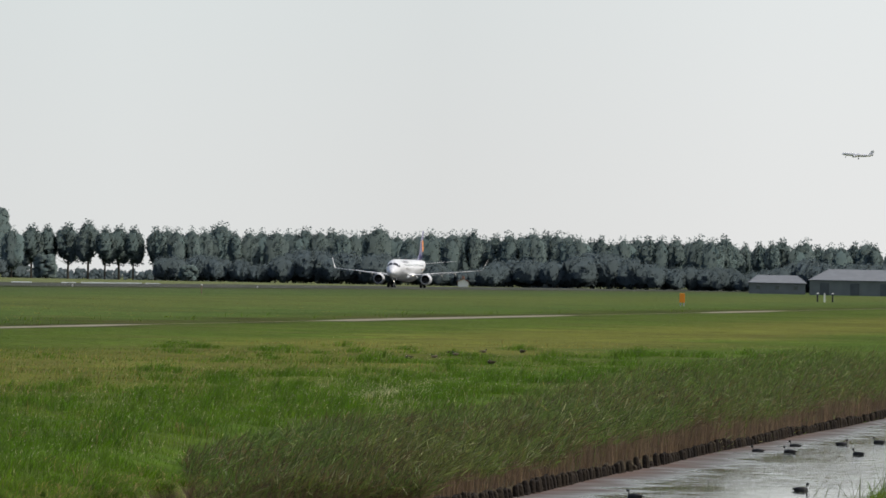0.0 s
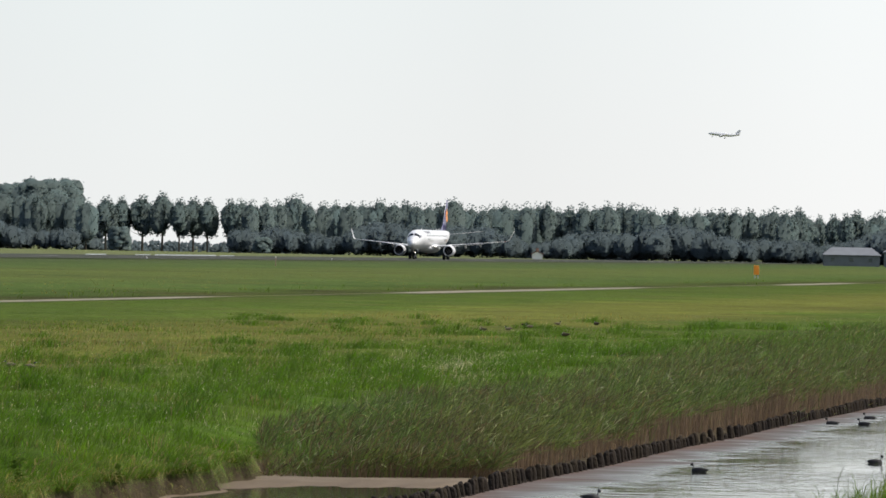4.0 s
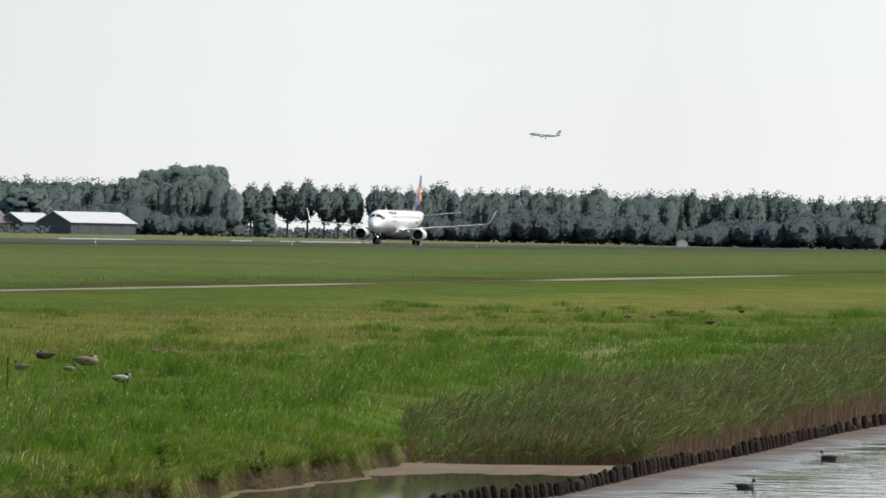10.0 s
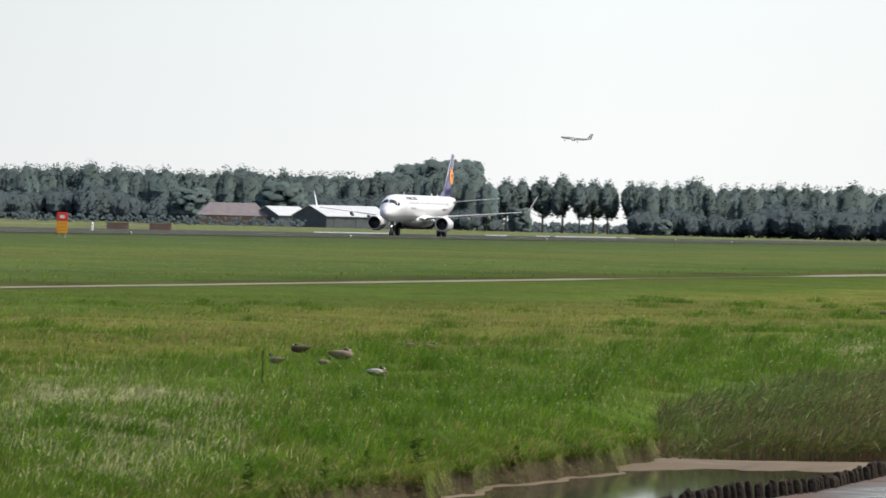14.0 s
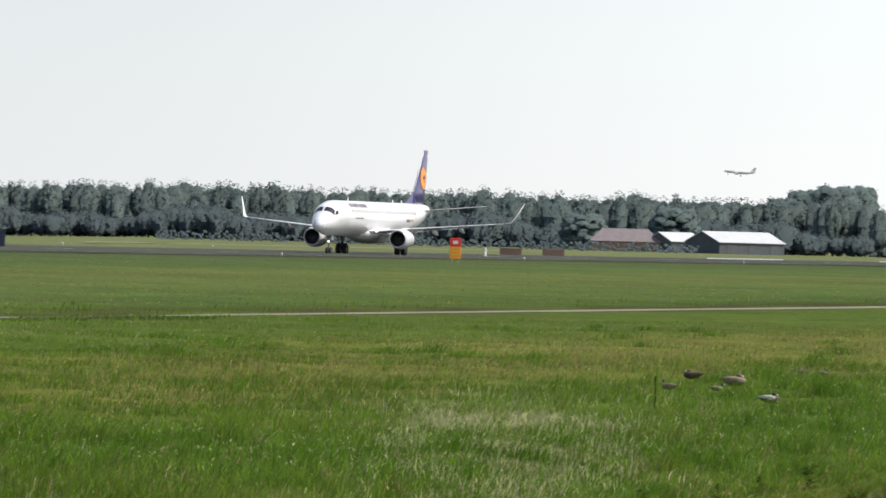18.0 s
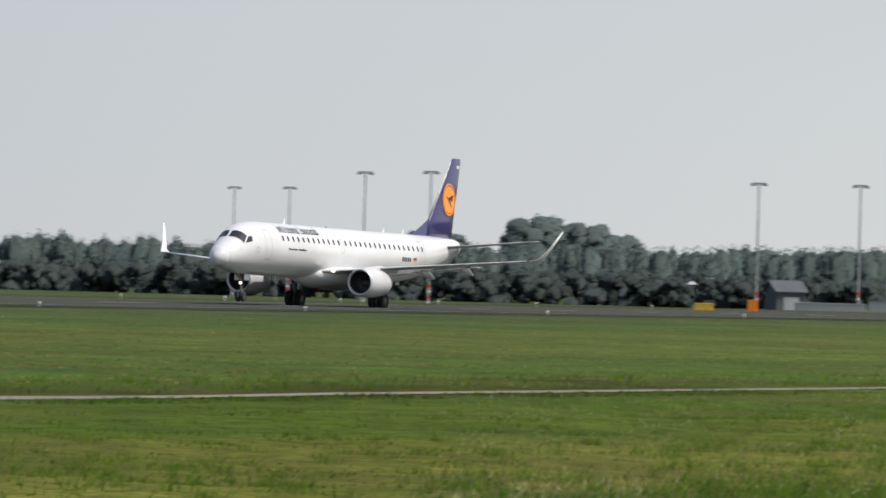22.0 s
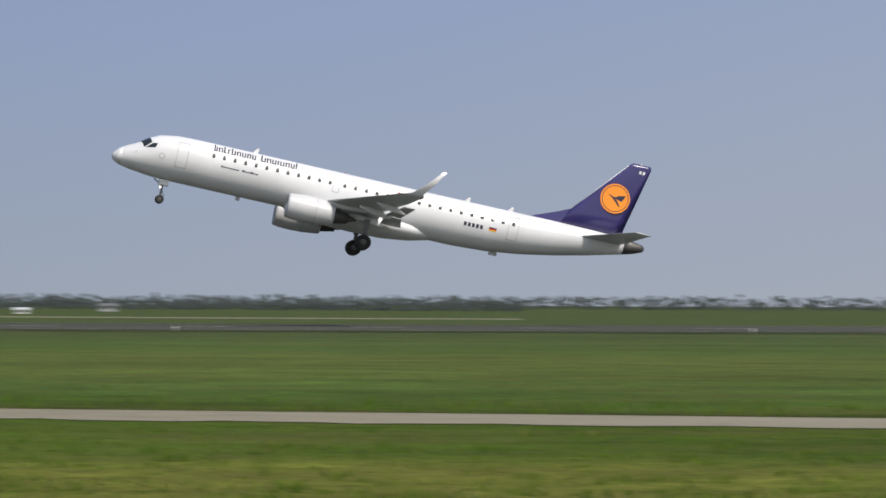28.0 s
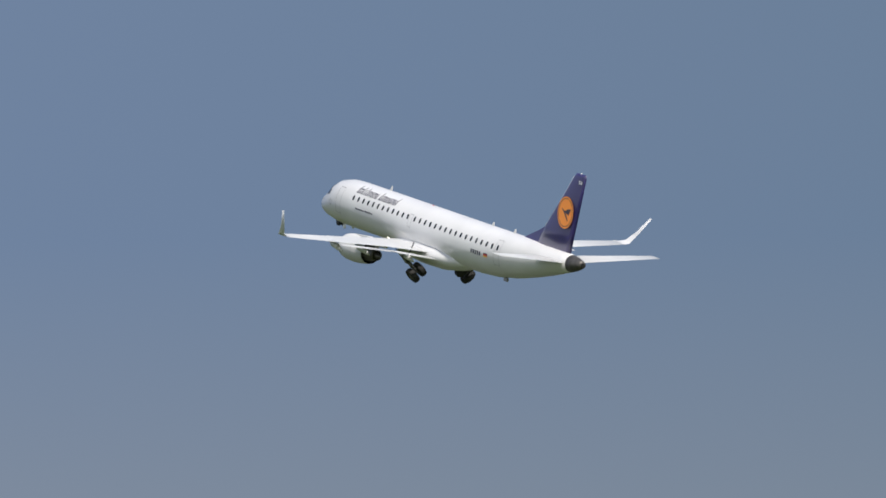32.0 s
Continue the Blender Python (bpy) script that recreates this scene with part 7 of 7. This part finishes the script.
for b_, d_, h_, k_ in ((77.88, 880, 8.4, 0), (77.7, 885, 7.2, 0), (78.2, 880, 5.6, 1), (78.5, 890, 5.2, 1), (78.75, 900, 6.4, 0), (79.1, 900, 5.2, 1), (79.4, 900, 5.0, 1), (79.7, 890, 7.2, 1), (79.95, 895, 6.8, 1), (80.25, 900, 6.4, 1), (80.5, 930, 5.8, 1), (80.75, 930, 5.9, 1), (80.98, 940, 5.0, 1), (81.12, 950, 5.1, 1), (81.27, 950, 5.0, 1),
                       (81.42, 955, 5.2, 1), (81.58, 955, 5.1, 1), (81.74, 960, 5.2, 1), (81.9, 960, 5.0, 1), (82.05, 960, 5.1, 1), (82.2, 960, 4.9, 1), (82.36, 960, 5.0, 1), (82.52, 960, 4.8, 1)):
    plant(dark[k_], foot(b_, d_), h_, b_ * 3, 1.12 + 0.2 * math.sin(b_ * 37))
for b_, d_, h_, k_ in ((47.98, 1500, 10.4, 0), (47.42, 1500, 10.2, 1), (47.0, 1500, 7.6, 0), (46.75, 1500, 8.4, 1), (46.2, 1500, 8.0, 1), (45.7, 1500, 7.4, 0)):
    plant(wood_round[k_], foot(b_, d_), h_, b_ * 3, 1.0)
plant(broad[0], foot(31.75, 2300), 10.5, 1.0)
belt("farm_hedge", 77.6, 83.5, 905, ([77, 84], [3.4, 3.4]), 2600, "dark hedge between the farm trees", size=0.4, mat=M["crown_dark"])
belt("apron_hedge", 20.2, 28.3, 1150, ([20, 24, 28], [4.0, 4.6, 3.8]), 900, "dark hedge along the apron fence", size=1.25, mat=M["wood"])
belt("field_hedge", 13.7, 18.4, 1350, ([13, 16, 19], [1.9, 2.0, 1.9]), 900, "low dark hedge along the far field", size=0.35)
belt("far_hedge", 44.8, 50.2, 1540, ([44, 46, 47, 50], [4.4, 4.6, 3.6, 2.6]), 2600, "dark bushes around the farmhouses", size=0.5, mat=M["wood"])
belt("horizon_hedge", 60, 77, 2000, ([60, 66, 72, 77], [2.4, 2.6, 3.2, 3.6]), 5200, "dark line of bushes on the horizon", size=0.6, mat=M["wood"])

# ---- piles of the ditch's revetment ----
row = new("pile_row")
tagged(row, "row of dark weathered timber piles along the water", "revetment", kind="structure")
pr = random.Random(9)
pile_meshes = []
for k in range(7):
    bm = bmesh.new()
    n = 9
    rr = [0.042 * pr.uniform(0.90, 1.08) for _ in range(n)]
    tilt = pr.uniform(-0.012, 0.012), pr.uniform(-0.012, 0.012)
    lv = []
    for z, f in ((-0.5, 1.0), (0.20, 0.97), (0.25, 0.86), (0.265, 0.62)):
        lv.append([(r_ * f * math.cos(2 * math.pi * i / n), r_ * f * math.sin(2 * math.pi * i / n), z + (0 if z < 0 else tilt[0] * math.cos(2 * math.pi * i / n) + tilt[1] * math.sin(2 * math.pi * i / n))) for i, r_ in enumerate(rr)])
    loft_bm(lv, True, bm)
    bmesh.ops.recalc_face_normals(bm, faces=bm.faces)
    me = bpy.data.meshes.new("pile")
    bm.to_mesh(me)
    bm.free()
    me.materials.append(M["pile"])
    pile_meshes.append(me)
x = 50.0
rest_v, rest_f = [], []
count = 0
while x < 128:
    gap = 81 < x < 84 and pr.random() < 0.3
    y = pile_line(x) + 0.03 * math.sin(x * 0.5) + pr.uniform(-0.008, 0.008)
    z = -0.68 + pr.uniform(-0.012, 0.014) + 0.018 * math.sin(x * 0.7) - (0.10 if gap else 0)
    if count < 300:
        p_ = new("pile", pile_meshes[count % 7])
        p_.parent = row
        p_.matrix_basis = Matrix.Translation((x, y, z)) @ pose(0, 0, 0, pr.uniform(-12, -4), pr.uniform(-3, 3), pr.uniform(0, 40))
        s = pr.uniform(0.88, 1.15)
        p_.scale = (s, s, pr.uniform(0.96, 1.05))
        count += 1
    else:
        me = pile_meshes[count % 7]
        o = len(rest_v)
        rest_v += [(v.co.x + x, v.co.y + y, v.co.z + z) for v in me.vertices]
        rest_f += [[i + o for i in p_.vertices] for p_ in me.polygons]
        count += 1
    x += (0.335 if x > 62 else 0.27) * pr.uniform(0.85, 1.15)
far_piles = mesh_object("far_piles", rest_v, rest_f, M["pile"], row)
far_piles["kind"] = "stuff"

# ---- birds ----
def egg(bm, stations, n=14):
    """A rounded body over stations x, y, z, half width, half height."""
    loft_bm([[(x, y + w_ * math.sin(2 * math.pi * i / n), z + h_ * math.cos(2 * math.pi * i / n)) for i in range(n)] for x, y, z, w_, h_ in stations], True, bm)
    return bm


def bird(name, body_mat, head_mat, label, s=1.0, up=True, wing_mat=None):
    b = new(name)
    part("body", egg(bmesh.new(), [(0.20 * s, 0, 0.10 * s, 0.02 * s, 0.03 * s), (0.16 * s, 0, 0.09 * s, 0.07 * s, 0.07 * s), (0.05 * s, 0, 0.085 * s, 0.10 * s, 0.09 * s), (-0.08 * s, 0, 0.09 * s, 0.095 * s, 0.085 * s), (-0.18 * s, 0, 0.105 * s, 0.05 * s, 0.045 * s), (-0.23 * s, 0, 0.115 * s, 0.012 * s, 0.012 * s)]), M[body_mat], b, smooth=True)
    hx, hz = (0.19 * s, 0.235 * s) if up else (0.08 * s, 0.19 * s)
    part("neck", egg(bmesh.new(), [(hx - 0.05 * s, 0, 0.12 * s, 0.045 * s, 0.05 * s), (hx - 0.02 * s, 0, hz - 0.02 * s, 0.03 * s, 0.035 * s), (hx, 0, hz, 0.02 * s, 0.02 * s)]), M[head_mat], b, smooth=True)
    hd = part("head", egg(bmesh.new(), [(hx - 0.045 * s, 0, hz, 0.012 * s, 0.014 * s), (hx - 0.01 * s, 0, hz + 0.005 * s, 0.036 * s, 0.038 * s), (hx + 0.03 * s, 0, hz, 0.026 * s, 0.027 * s), (hx + 0.05 * s, 0, hz - 0.005 * s, 0.01 * s, 0.012 * s)]), M[head_mat], b, smooth=True)
    part("bill", egg(bmesh.new(), [(hx + 0.035 * s, 0, hz - 0.004 * s, 0.014 * s, 0.014 * s), (hx + 0.095 * s, 0, hz - 0.016 * s, 0.006 * s, 0.004 * s)], 8), M["bill"], hd)
    for y in (-1, 1):
        part("wing", egg(bmesh.new(), [(0.12 * s, y * 0.07 * s, 0.115 * s, 0.01 * s, 0.02 * s), (0.03 * s, y * 0.092 * s, 0.115 * s, 0.018 * s, 0.055 * s), (-0.12 * s, y * 0.07 * s, 0.125 * s, 0.016 * s, 0.04 * s), (-0.25 * s, y * 0.02 * s, 0.13 * s, 0.006 * s, 0.008 * s)], 10), M[wing_mat or body_mat], b, smooth=True)
    part("tail", egg(bmesh.new(), [(-0.2 * s, 0, 0.115 * s, 0.03 * s, 0.012 * s), (-0.29 * s, 0, 0.125 * s, 0.035 * s, 0.006 * s)], 8), M[head_mat], b)
    return tagged(b, label, "bird", "waterfowl")


duck = bird("mallard", "feather_brown", "feather_brown", "dark brown duck resting in the long grass", 0.50, False)
goose = bird("greylag", "feather_buff", "feather_brown", "buff goose resting in the long grass", 0.56, False)
pied = bird("shelduck", "feather_brown", "feather_dark", "dark duck with pale wings resting in the grass", 0.54, False, "feather_pale")
alert = bird("greylag", "feather_buff", "feather_dark", "buff goose with a raised dark head in the grass", 0.44, True)
coot = bird("coot", "feather_dark", "feather_dark", "black coot floating on the ditch", 0.40, True)


def settle(kind, x, y, turn, lift=0.0, z=None):
    m = Matrix.Translation((x, y, (float(land_height(x, y)) if z is None else z) + lift)) @ Matrix.Rotation(radians(turn), 4, "Z")
    if kind in used:
        return copy_thing(kind, m)
    used.add(kind)
    kind.matrix_basis = m
    return kind


for kind, x, y, turn, s_ in ((duck, 84.8, 20.7, 105, 1.15), (alert, 78.7, 19.5, 80, 1.0), (alert, 78.3, 18.8, -60, 0.8), (goose, 80.9, 19.2, -75, 1.25), (pied, 71.6, 16.58, -85, 1.0), (alert, 88.3, 20.0, 95, 0.75), (alert, 88.3, 19.72, -80, 0.75),
                             (duck, 142.2, 21.7, 80, 0.8), (alert, 145.3, 21.6, 100, 0.8), (duck, 149.2, 21.8, -80, 0.8), (alert, 147.2, 21.4, 90, 0.8), (duck, 133.7, 18.7, 90, 0.8), (alert, 155.2, 21.9, -90, 0.8), (duck, 154.7, 20.9, 60, 0.8)):
    settle(kind, x, y, turn, 0.06).scale = (s_, s_, s_)
for x, y, turn in ((92.6, 8.7, 80), (97.7, 8.4, -95), (92.2, 7.7, 70), (96.1, 8.95, 100), (75.5, 6.95, -70), (92.6, 9.15, 90), (99.5, 8.0, 85)):
    settle(coot, x, y, turn, 0, -0.59).scale = (1, 1.1, 1.25)
coots = [settle(coot, 70.9, 8.5, 75, 0, -0.585), settle(coot, 62.2, 8.4, -85, 0, -0.585)]

# the stake near the resting birds, and weeds on the bank
stake = new("stake")
stake.matrix_basis = Matrix.Translation((69.2, 17.3, float(land_height(69.2, 17.3))))
part("post", rod_bm((0, 0, -0.1), (0.01, 0, 0.33), 0.007, 0.006, 7), M["pile"], stake)
part("top", rod_bm((0.01, 0, 0.325), (0.01, 0, 0.36), 0.012, 0.010, 7), M["black"], stake)
tagged(stake, "thin dark stake standing in the grass", "stake")


def weed(seed):
    w_ = new("dock_plant")
    r = random.Random(seed)
    part("stem", rod_bm((0, 0, -0.05), (0.02, 0, 0.32), 0.008, 0.004, 6), M["reed"], w_)
    for i in range(46):
        z, a, l_ = r.uniform(0.02, 0.34), r.uniform(0, 6.28), r.uniform(0.05, 0.11)
        dx, dy = math.cos(a), math.sin(a)
        bm = bmesh.new()
        pts = [(0, 0, z), (dx * l_ * 0.5 - dy * l_ * 0.28, dy * l_ * 0.5 + dx * l_ * 0.28, z + 0.04), (dx * l_, dy * l_, z + 0.015), (dx * l_ * 0.5 + dy * l_ * 0.28, dy * l_ * 0.5 - dx * l_ * 0.28, z + 0.03)]
        bm.faces.new([bm.verts.new(q) for q in pts])
        part("leaf", bm, M["grass"], w_)
    return tagged(w_, "broad-leaved dark green weed on the bank", "plant", "bank weeds")


weeds = [weed(3), weed(8)]
for k, (x, up, turn, s) in enumerate(((54.0, 0.10, 0, 0.85), (51.2, 0.10, 90, 0.6), (48.4, 0.15, 200, 0.7), (58.4, 0.04, 40, 0.55), (53.1, 0.3, 10, 0.45))):
    o = settle(weeds[k % 2], x, float(bank_line(x)) + up, turn)
    o.scale = (s, s, s)


# ---- the other aircraft, far off in the haze ----
def far_airliner(name, label, s=1.0, mat="white"):
    a = new(name)
    st = [(11.2, 0, 0, 0.1, 0.1), (10.6, 0, 0.05, 0.55, 0.55), (9.2, 0, 0.15, 1.0, 1.0), (7.5, 0, 0.2, 1.15, 1.15), (-4, 0, 0.2, 1.15, 1.15), (-8, 0, 0.55, 0.75, 0.75), (-11, 0, 0.95, 0.15, 0.2)]
    part("fuselage", egg(bmesh.new(), [tuple(v * s for v in q) for q in st], 18), M[mat], a, "grey-looking fuselage", True)
    for side in (1, -1):
        part("wing", loft_bm([[tuple(c * s for c in p) for p in foil(*q)] for q in ((3.0, 3.6, 0.05, side * 0.8, -0.5), (-1.2, 1.0, 0.045, side * 10.2, 0.35))]), M["white"], a)
        part("tailplane", loft_bm([[tuple(c * s for c in p) for p in foil(*q)] for q in ((-7.9, 2.0, 0.05, side * 0.3, 0.9), (-9.8, 0.9, 0.045, side * 3.8, 1.2))]), M["white"], a)
        part("engine", egg(bmesh.new(), [(q[0] * s, side * 3.4 * s, q[1] * s, q[2] * s, q[2] * s) for q in ((3.6, -1.05, 0.5), (3.0, -1.05, 0.68), (1.6, -1.0, 0.62), (0.9, -0.95, 0.35))]), M["white"], a, smooth=True)
        leg = part("main_gear", rod_bm((-0.6 * s, side * 1.6 * s, -0.6 * s), (-0.6 * s, side * 1.6 * s, -2.2 * s), 0.14 * s, 0.12 * s, 8), M["metal"], a)
        part("wheel", rod_bm((-0.6 * s, side * 1.35 * s, -2.3 * s), (-0.6 * s, side * 1.85 * s, -2.3 * s), 0.42 * s, 0.42 * s, 14), M["tyre"], leg)
    leg = part("nose_gear", rod_bm((8.3 * s, 0, -0.8 * s), (8.3 * s, 0, -2.1 * s), 0.1 * s, 0.1 * s, 8), M["metal"], a)
    part("wheel", rod_bm((8.3 * s, -0.2 * s, -2.1 * s), (8.3 * s, 0.2 * s, -2.1 * s), 0.32 * s, 0.32 * s, 12), M["tyre"], leg)
    part("fin", loft_bm([[tuple(c * s for c in p) for p in fin_ring(-7.0, 3.4, 1.1, 0.04)], [tuple(c * s for c in p) for p in fin_ring(-9.6, 1.6, 4.3, 0.04)]]), M["white"], a)
    return tagged(a, label, "airplane")


lander = far_airliner("distant_airliner", "hazy grey airliner with lowered landing gear in the sky")
speck = far_airliner("distant_airliner", "tiny white airliner low over the horizon", 0.4, "white")


# ---- everything that moves ----
def motions():
    walk(jet, [
        (0, pose(1175, 180, 0, 0, 0, 180)), (1, pose(1164.4, 180, 0, 0, 0, 180)), (2, pose(1151.1, 180, 0, 0, 0, 180)),
        (3, pose(1135.2, 180, 0, 0, 0, 180)), (4, pose(1116.6, 180, 0, 0, 0, 180)), (5, pose(1095.5, 180, 0, 0, 0, 180)),
        (6, pose(1071.9, 180, 0, 0, 0, 180)), (7, pose(1045.8, 180, 0, 0, 0, 180)), (8, pose(1017.3, 180, 0, 0, 0, 180)),
        (9, pose(986.4, 180, 0, 0, 0, 180)), (10, pose(953.1, 180, 0, 0, 0, 180)), (11, pose(917.6, 180, 0, 0, 0, 180)),
        (12, pose(879.8, 180, 0, 0, 0, 180)), (13, pose(839.8, 180, 0, 0, 0, 180)), (14, pose(797.6, 180, 0, 0, 0, 180)),
        (15, pose(753.3, 180, 0, 0, 0, 180)), (16, pose(707, 180.2, 0, 0, 0, 180.2)), (17, pose(659.1, 180.5, 0, 0, 0, 180.3)),
        (18, pose(609.6, 180.9, 0, 0, 0, 180.6)), (19, pose(558.2, 181.4, 0, 0, 0, 180.7)), (20, pose(503.7, 181.5, 0, 0, 0, 180.7)),
        (21, pose(448.2, 181.6, 0, 0, 0, 180.7)), (22, pose(387.4, 180.1, 0, 0, -0.95, 180.7)), (22.5, pose(360.2, 180.8, 0, 0, -2, 180.8)),
        (23, pose(335, 184, 0, 0, -3.3, 180.9)), (24, pose(297.5, 197.6, 0.3, -0.7, -5.6, 181.6)), (25, pose(306, 249.1, 0.4, 0.3, -7.6, 181)),
        (26, pose(294.8, 300.8, 1, 1.3, -9.5, 178)), (26.5, pose(281.7, 325.3, 1.5, 1.9, -10.4, 175.5)), (28.5, pose(199.8, 449.5, 8.1, 3.2, -12.7, 148.1)),
        (29, pose(168.9, 480.2, 11.2, 2.3, -12.6, 138.8)), (29.5, pose(135.4, 490.3, 14.5, 1.9, -12.5, 132)), (30, pose(98.2, 487.5, 18.2, 2.8, -12.4, 126.4)),
        (31, pose(41.4, 480.7, 26.37, 1.1, -12.45, 120.9)), (32, pose(3.5, 455.8, 33.8, -0.66, -13.2, 117.1)),
    ])
    for leg, side in ((gear_near, 1), (gear_far, -1)):
        x, y, z = 0.0, side * 2.95, 2.05
        walk(leg, [(0, pose(x, y, z)), (22.8, pose(x, y, z)), (24, pose(x, y, z - 0.2)), (30.6, pose(x, y, z - 0.24)), (31, pose(x, y, z - 0.3, side * -12)),
                   (31.5, pose(x, y, z - 0.28, side * -25)), (32, pose(x, y, z - 0.2, side * -42))])
    walk(gear_nose, [(0, pose(14.6, 0, 1.62)), (30.4, pose(14.6, 0, 1.60)), (31, pose(14.6, 0, 1.64, 0, -28)), (31.5, pose(14.6, 0, 1.70, 0, -58)), (32, pose(14.6, 0, 1.85, 0, -86))])
    walk(lander, [(0, pose(4584, 387, 93, 0, -4, 99.5)), (2, pose(4577, 457, 89, 0, -4, 99.5)), (6, pose(4560, 605, 81, 0, -4, 99.5)), (9, pose(4544, 716, 74, 0, -4, 99.5)), (13, pose(4517, 868, 65, 0, -4, 99.5)),
                  (17, pose(4485, 1023, 55, 0, -4, 99.5)), (19, pose(4466, 1102, 51, 0, -4, 99.5)), (32, pose(4350, 1590, 22, 0, -3, 99.5))])
    walk(speck, [(0, pose(2300, 3200, 44, 0, -3, 300)), (24, pose(3245, 2330, 34, 0, -3, 300)), (25, pose(3271, 2303, 33, 0, -3, 300)), (32, pose(3450, 2110, 28, 0, -3, 300))])
    walk(coots[0], [(0, pose(71.5, 8.4, -0.585, 0, 0, 75)), (2, pose(70.9, 8.4, -0.585, 0, 0, 80)), (6, pose(70.9, 8.5, -0.585, 0, 0, 85)), (10, pose(70.9, 8.6, -0.585, 0, 0, 80)), (32, pose(70.2, 9.0, -0.585, 0, 0, 70))])
    walk(coots[1], [(0, pose(62.6, 8.5, -0.585, 0, 0, -85)), (6, pose(62.2, 8.4, -0.585, 0, 0, -80)), (10, pose(62.0, 8.3, -0.585, 0, 0, -75)), (32, pose(61.2, 8.0, -0.585, 0, 0, -85))])


motions()
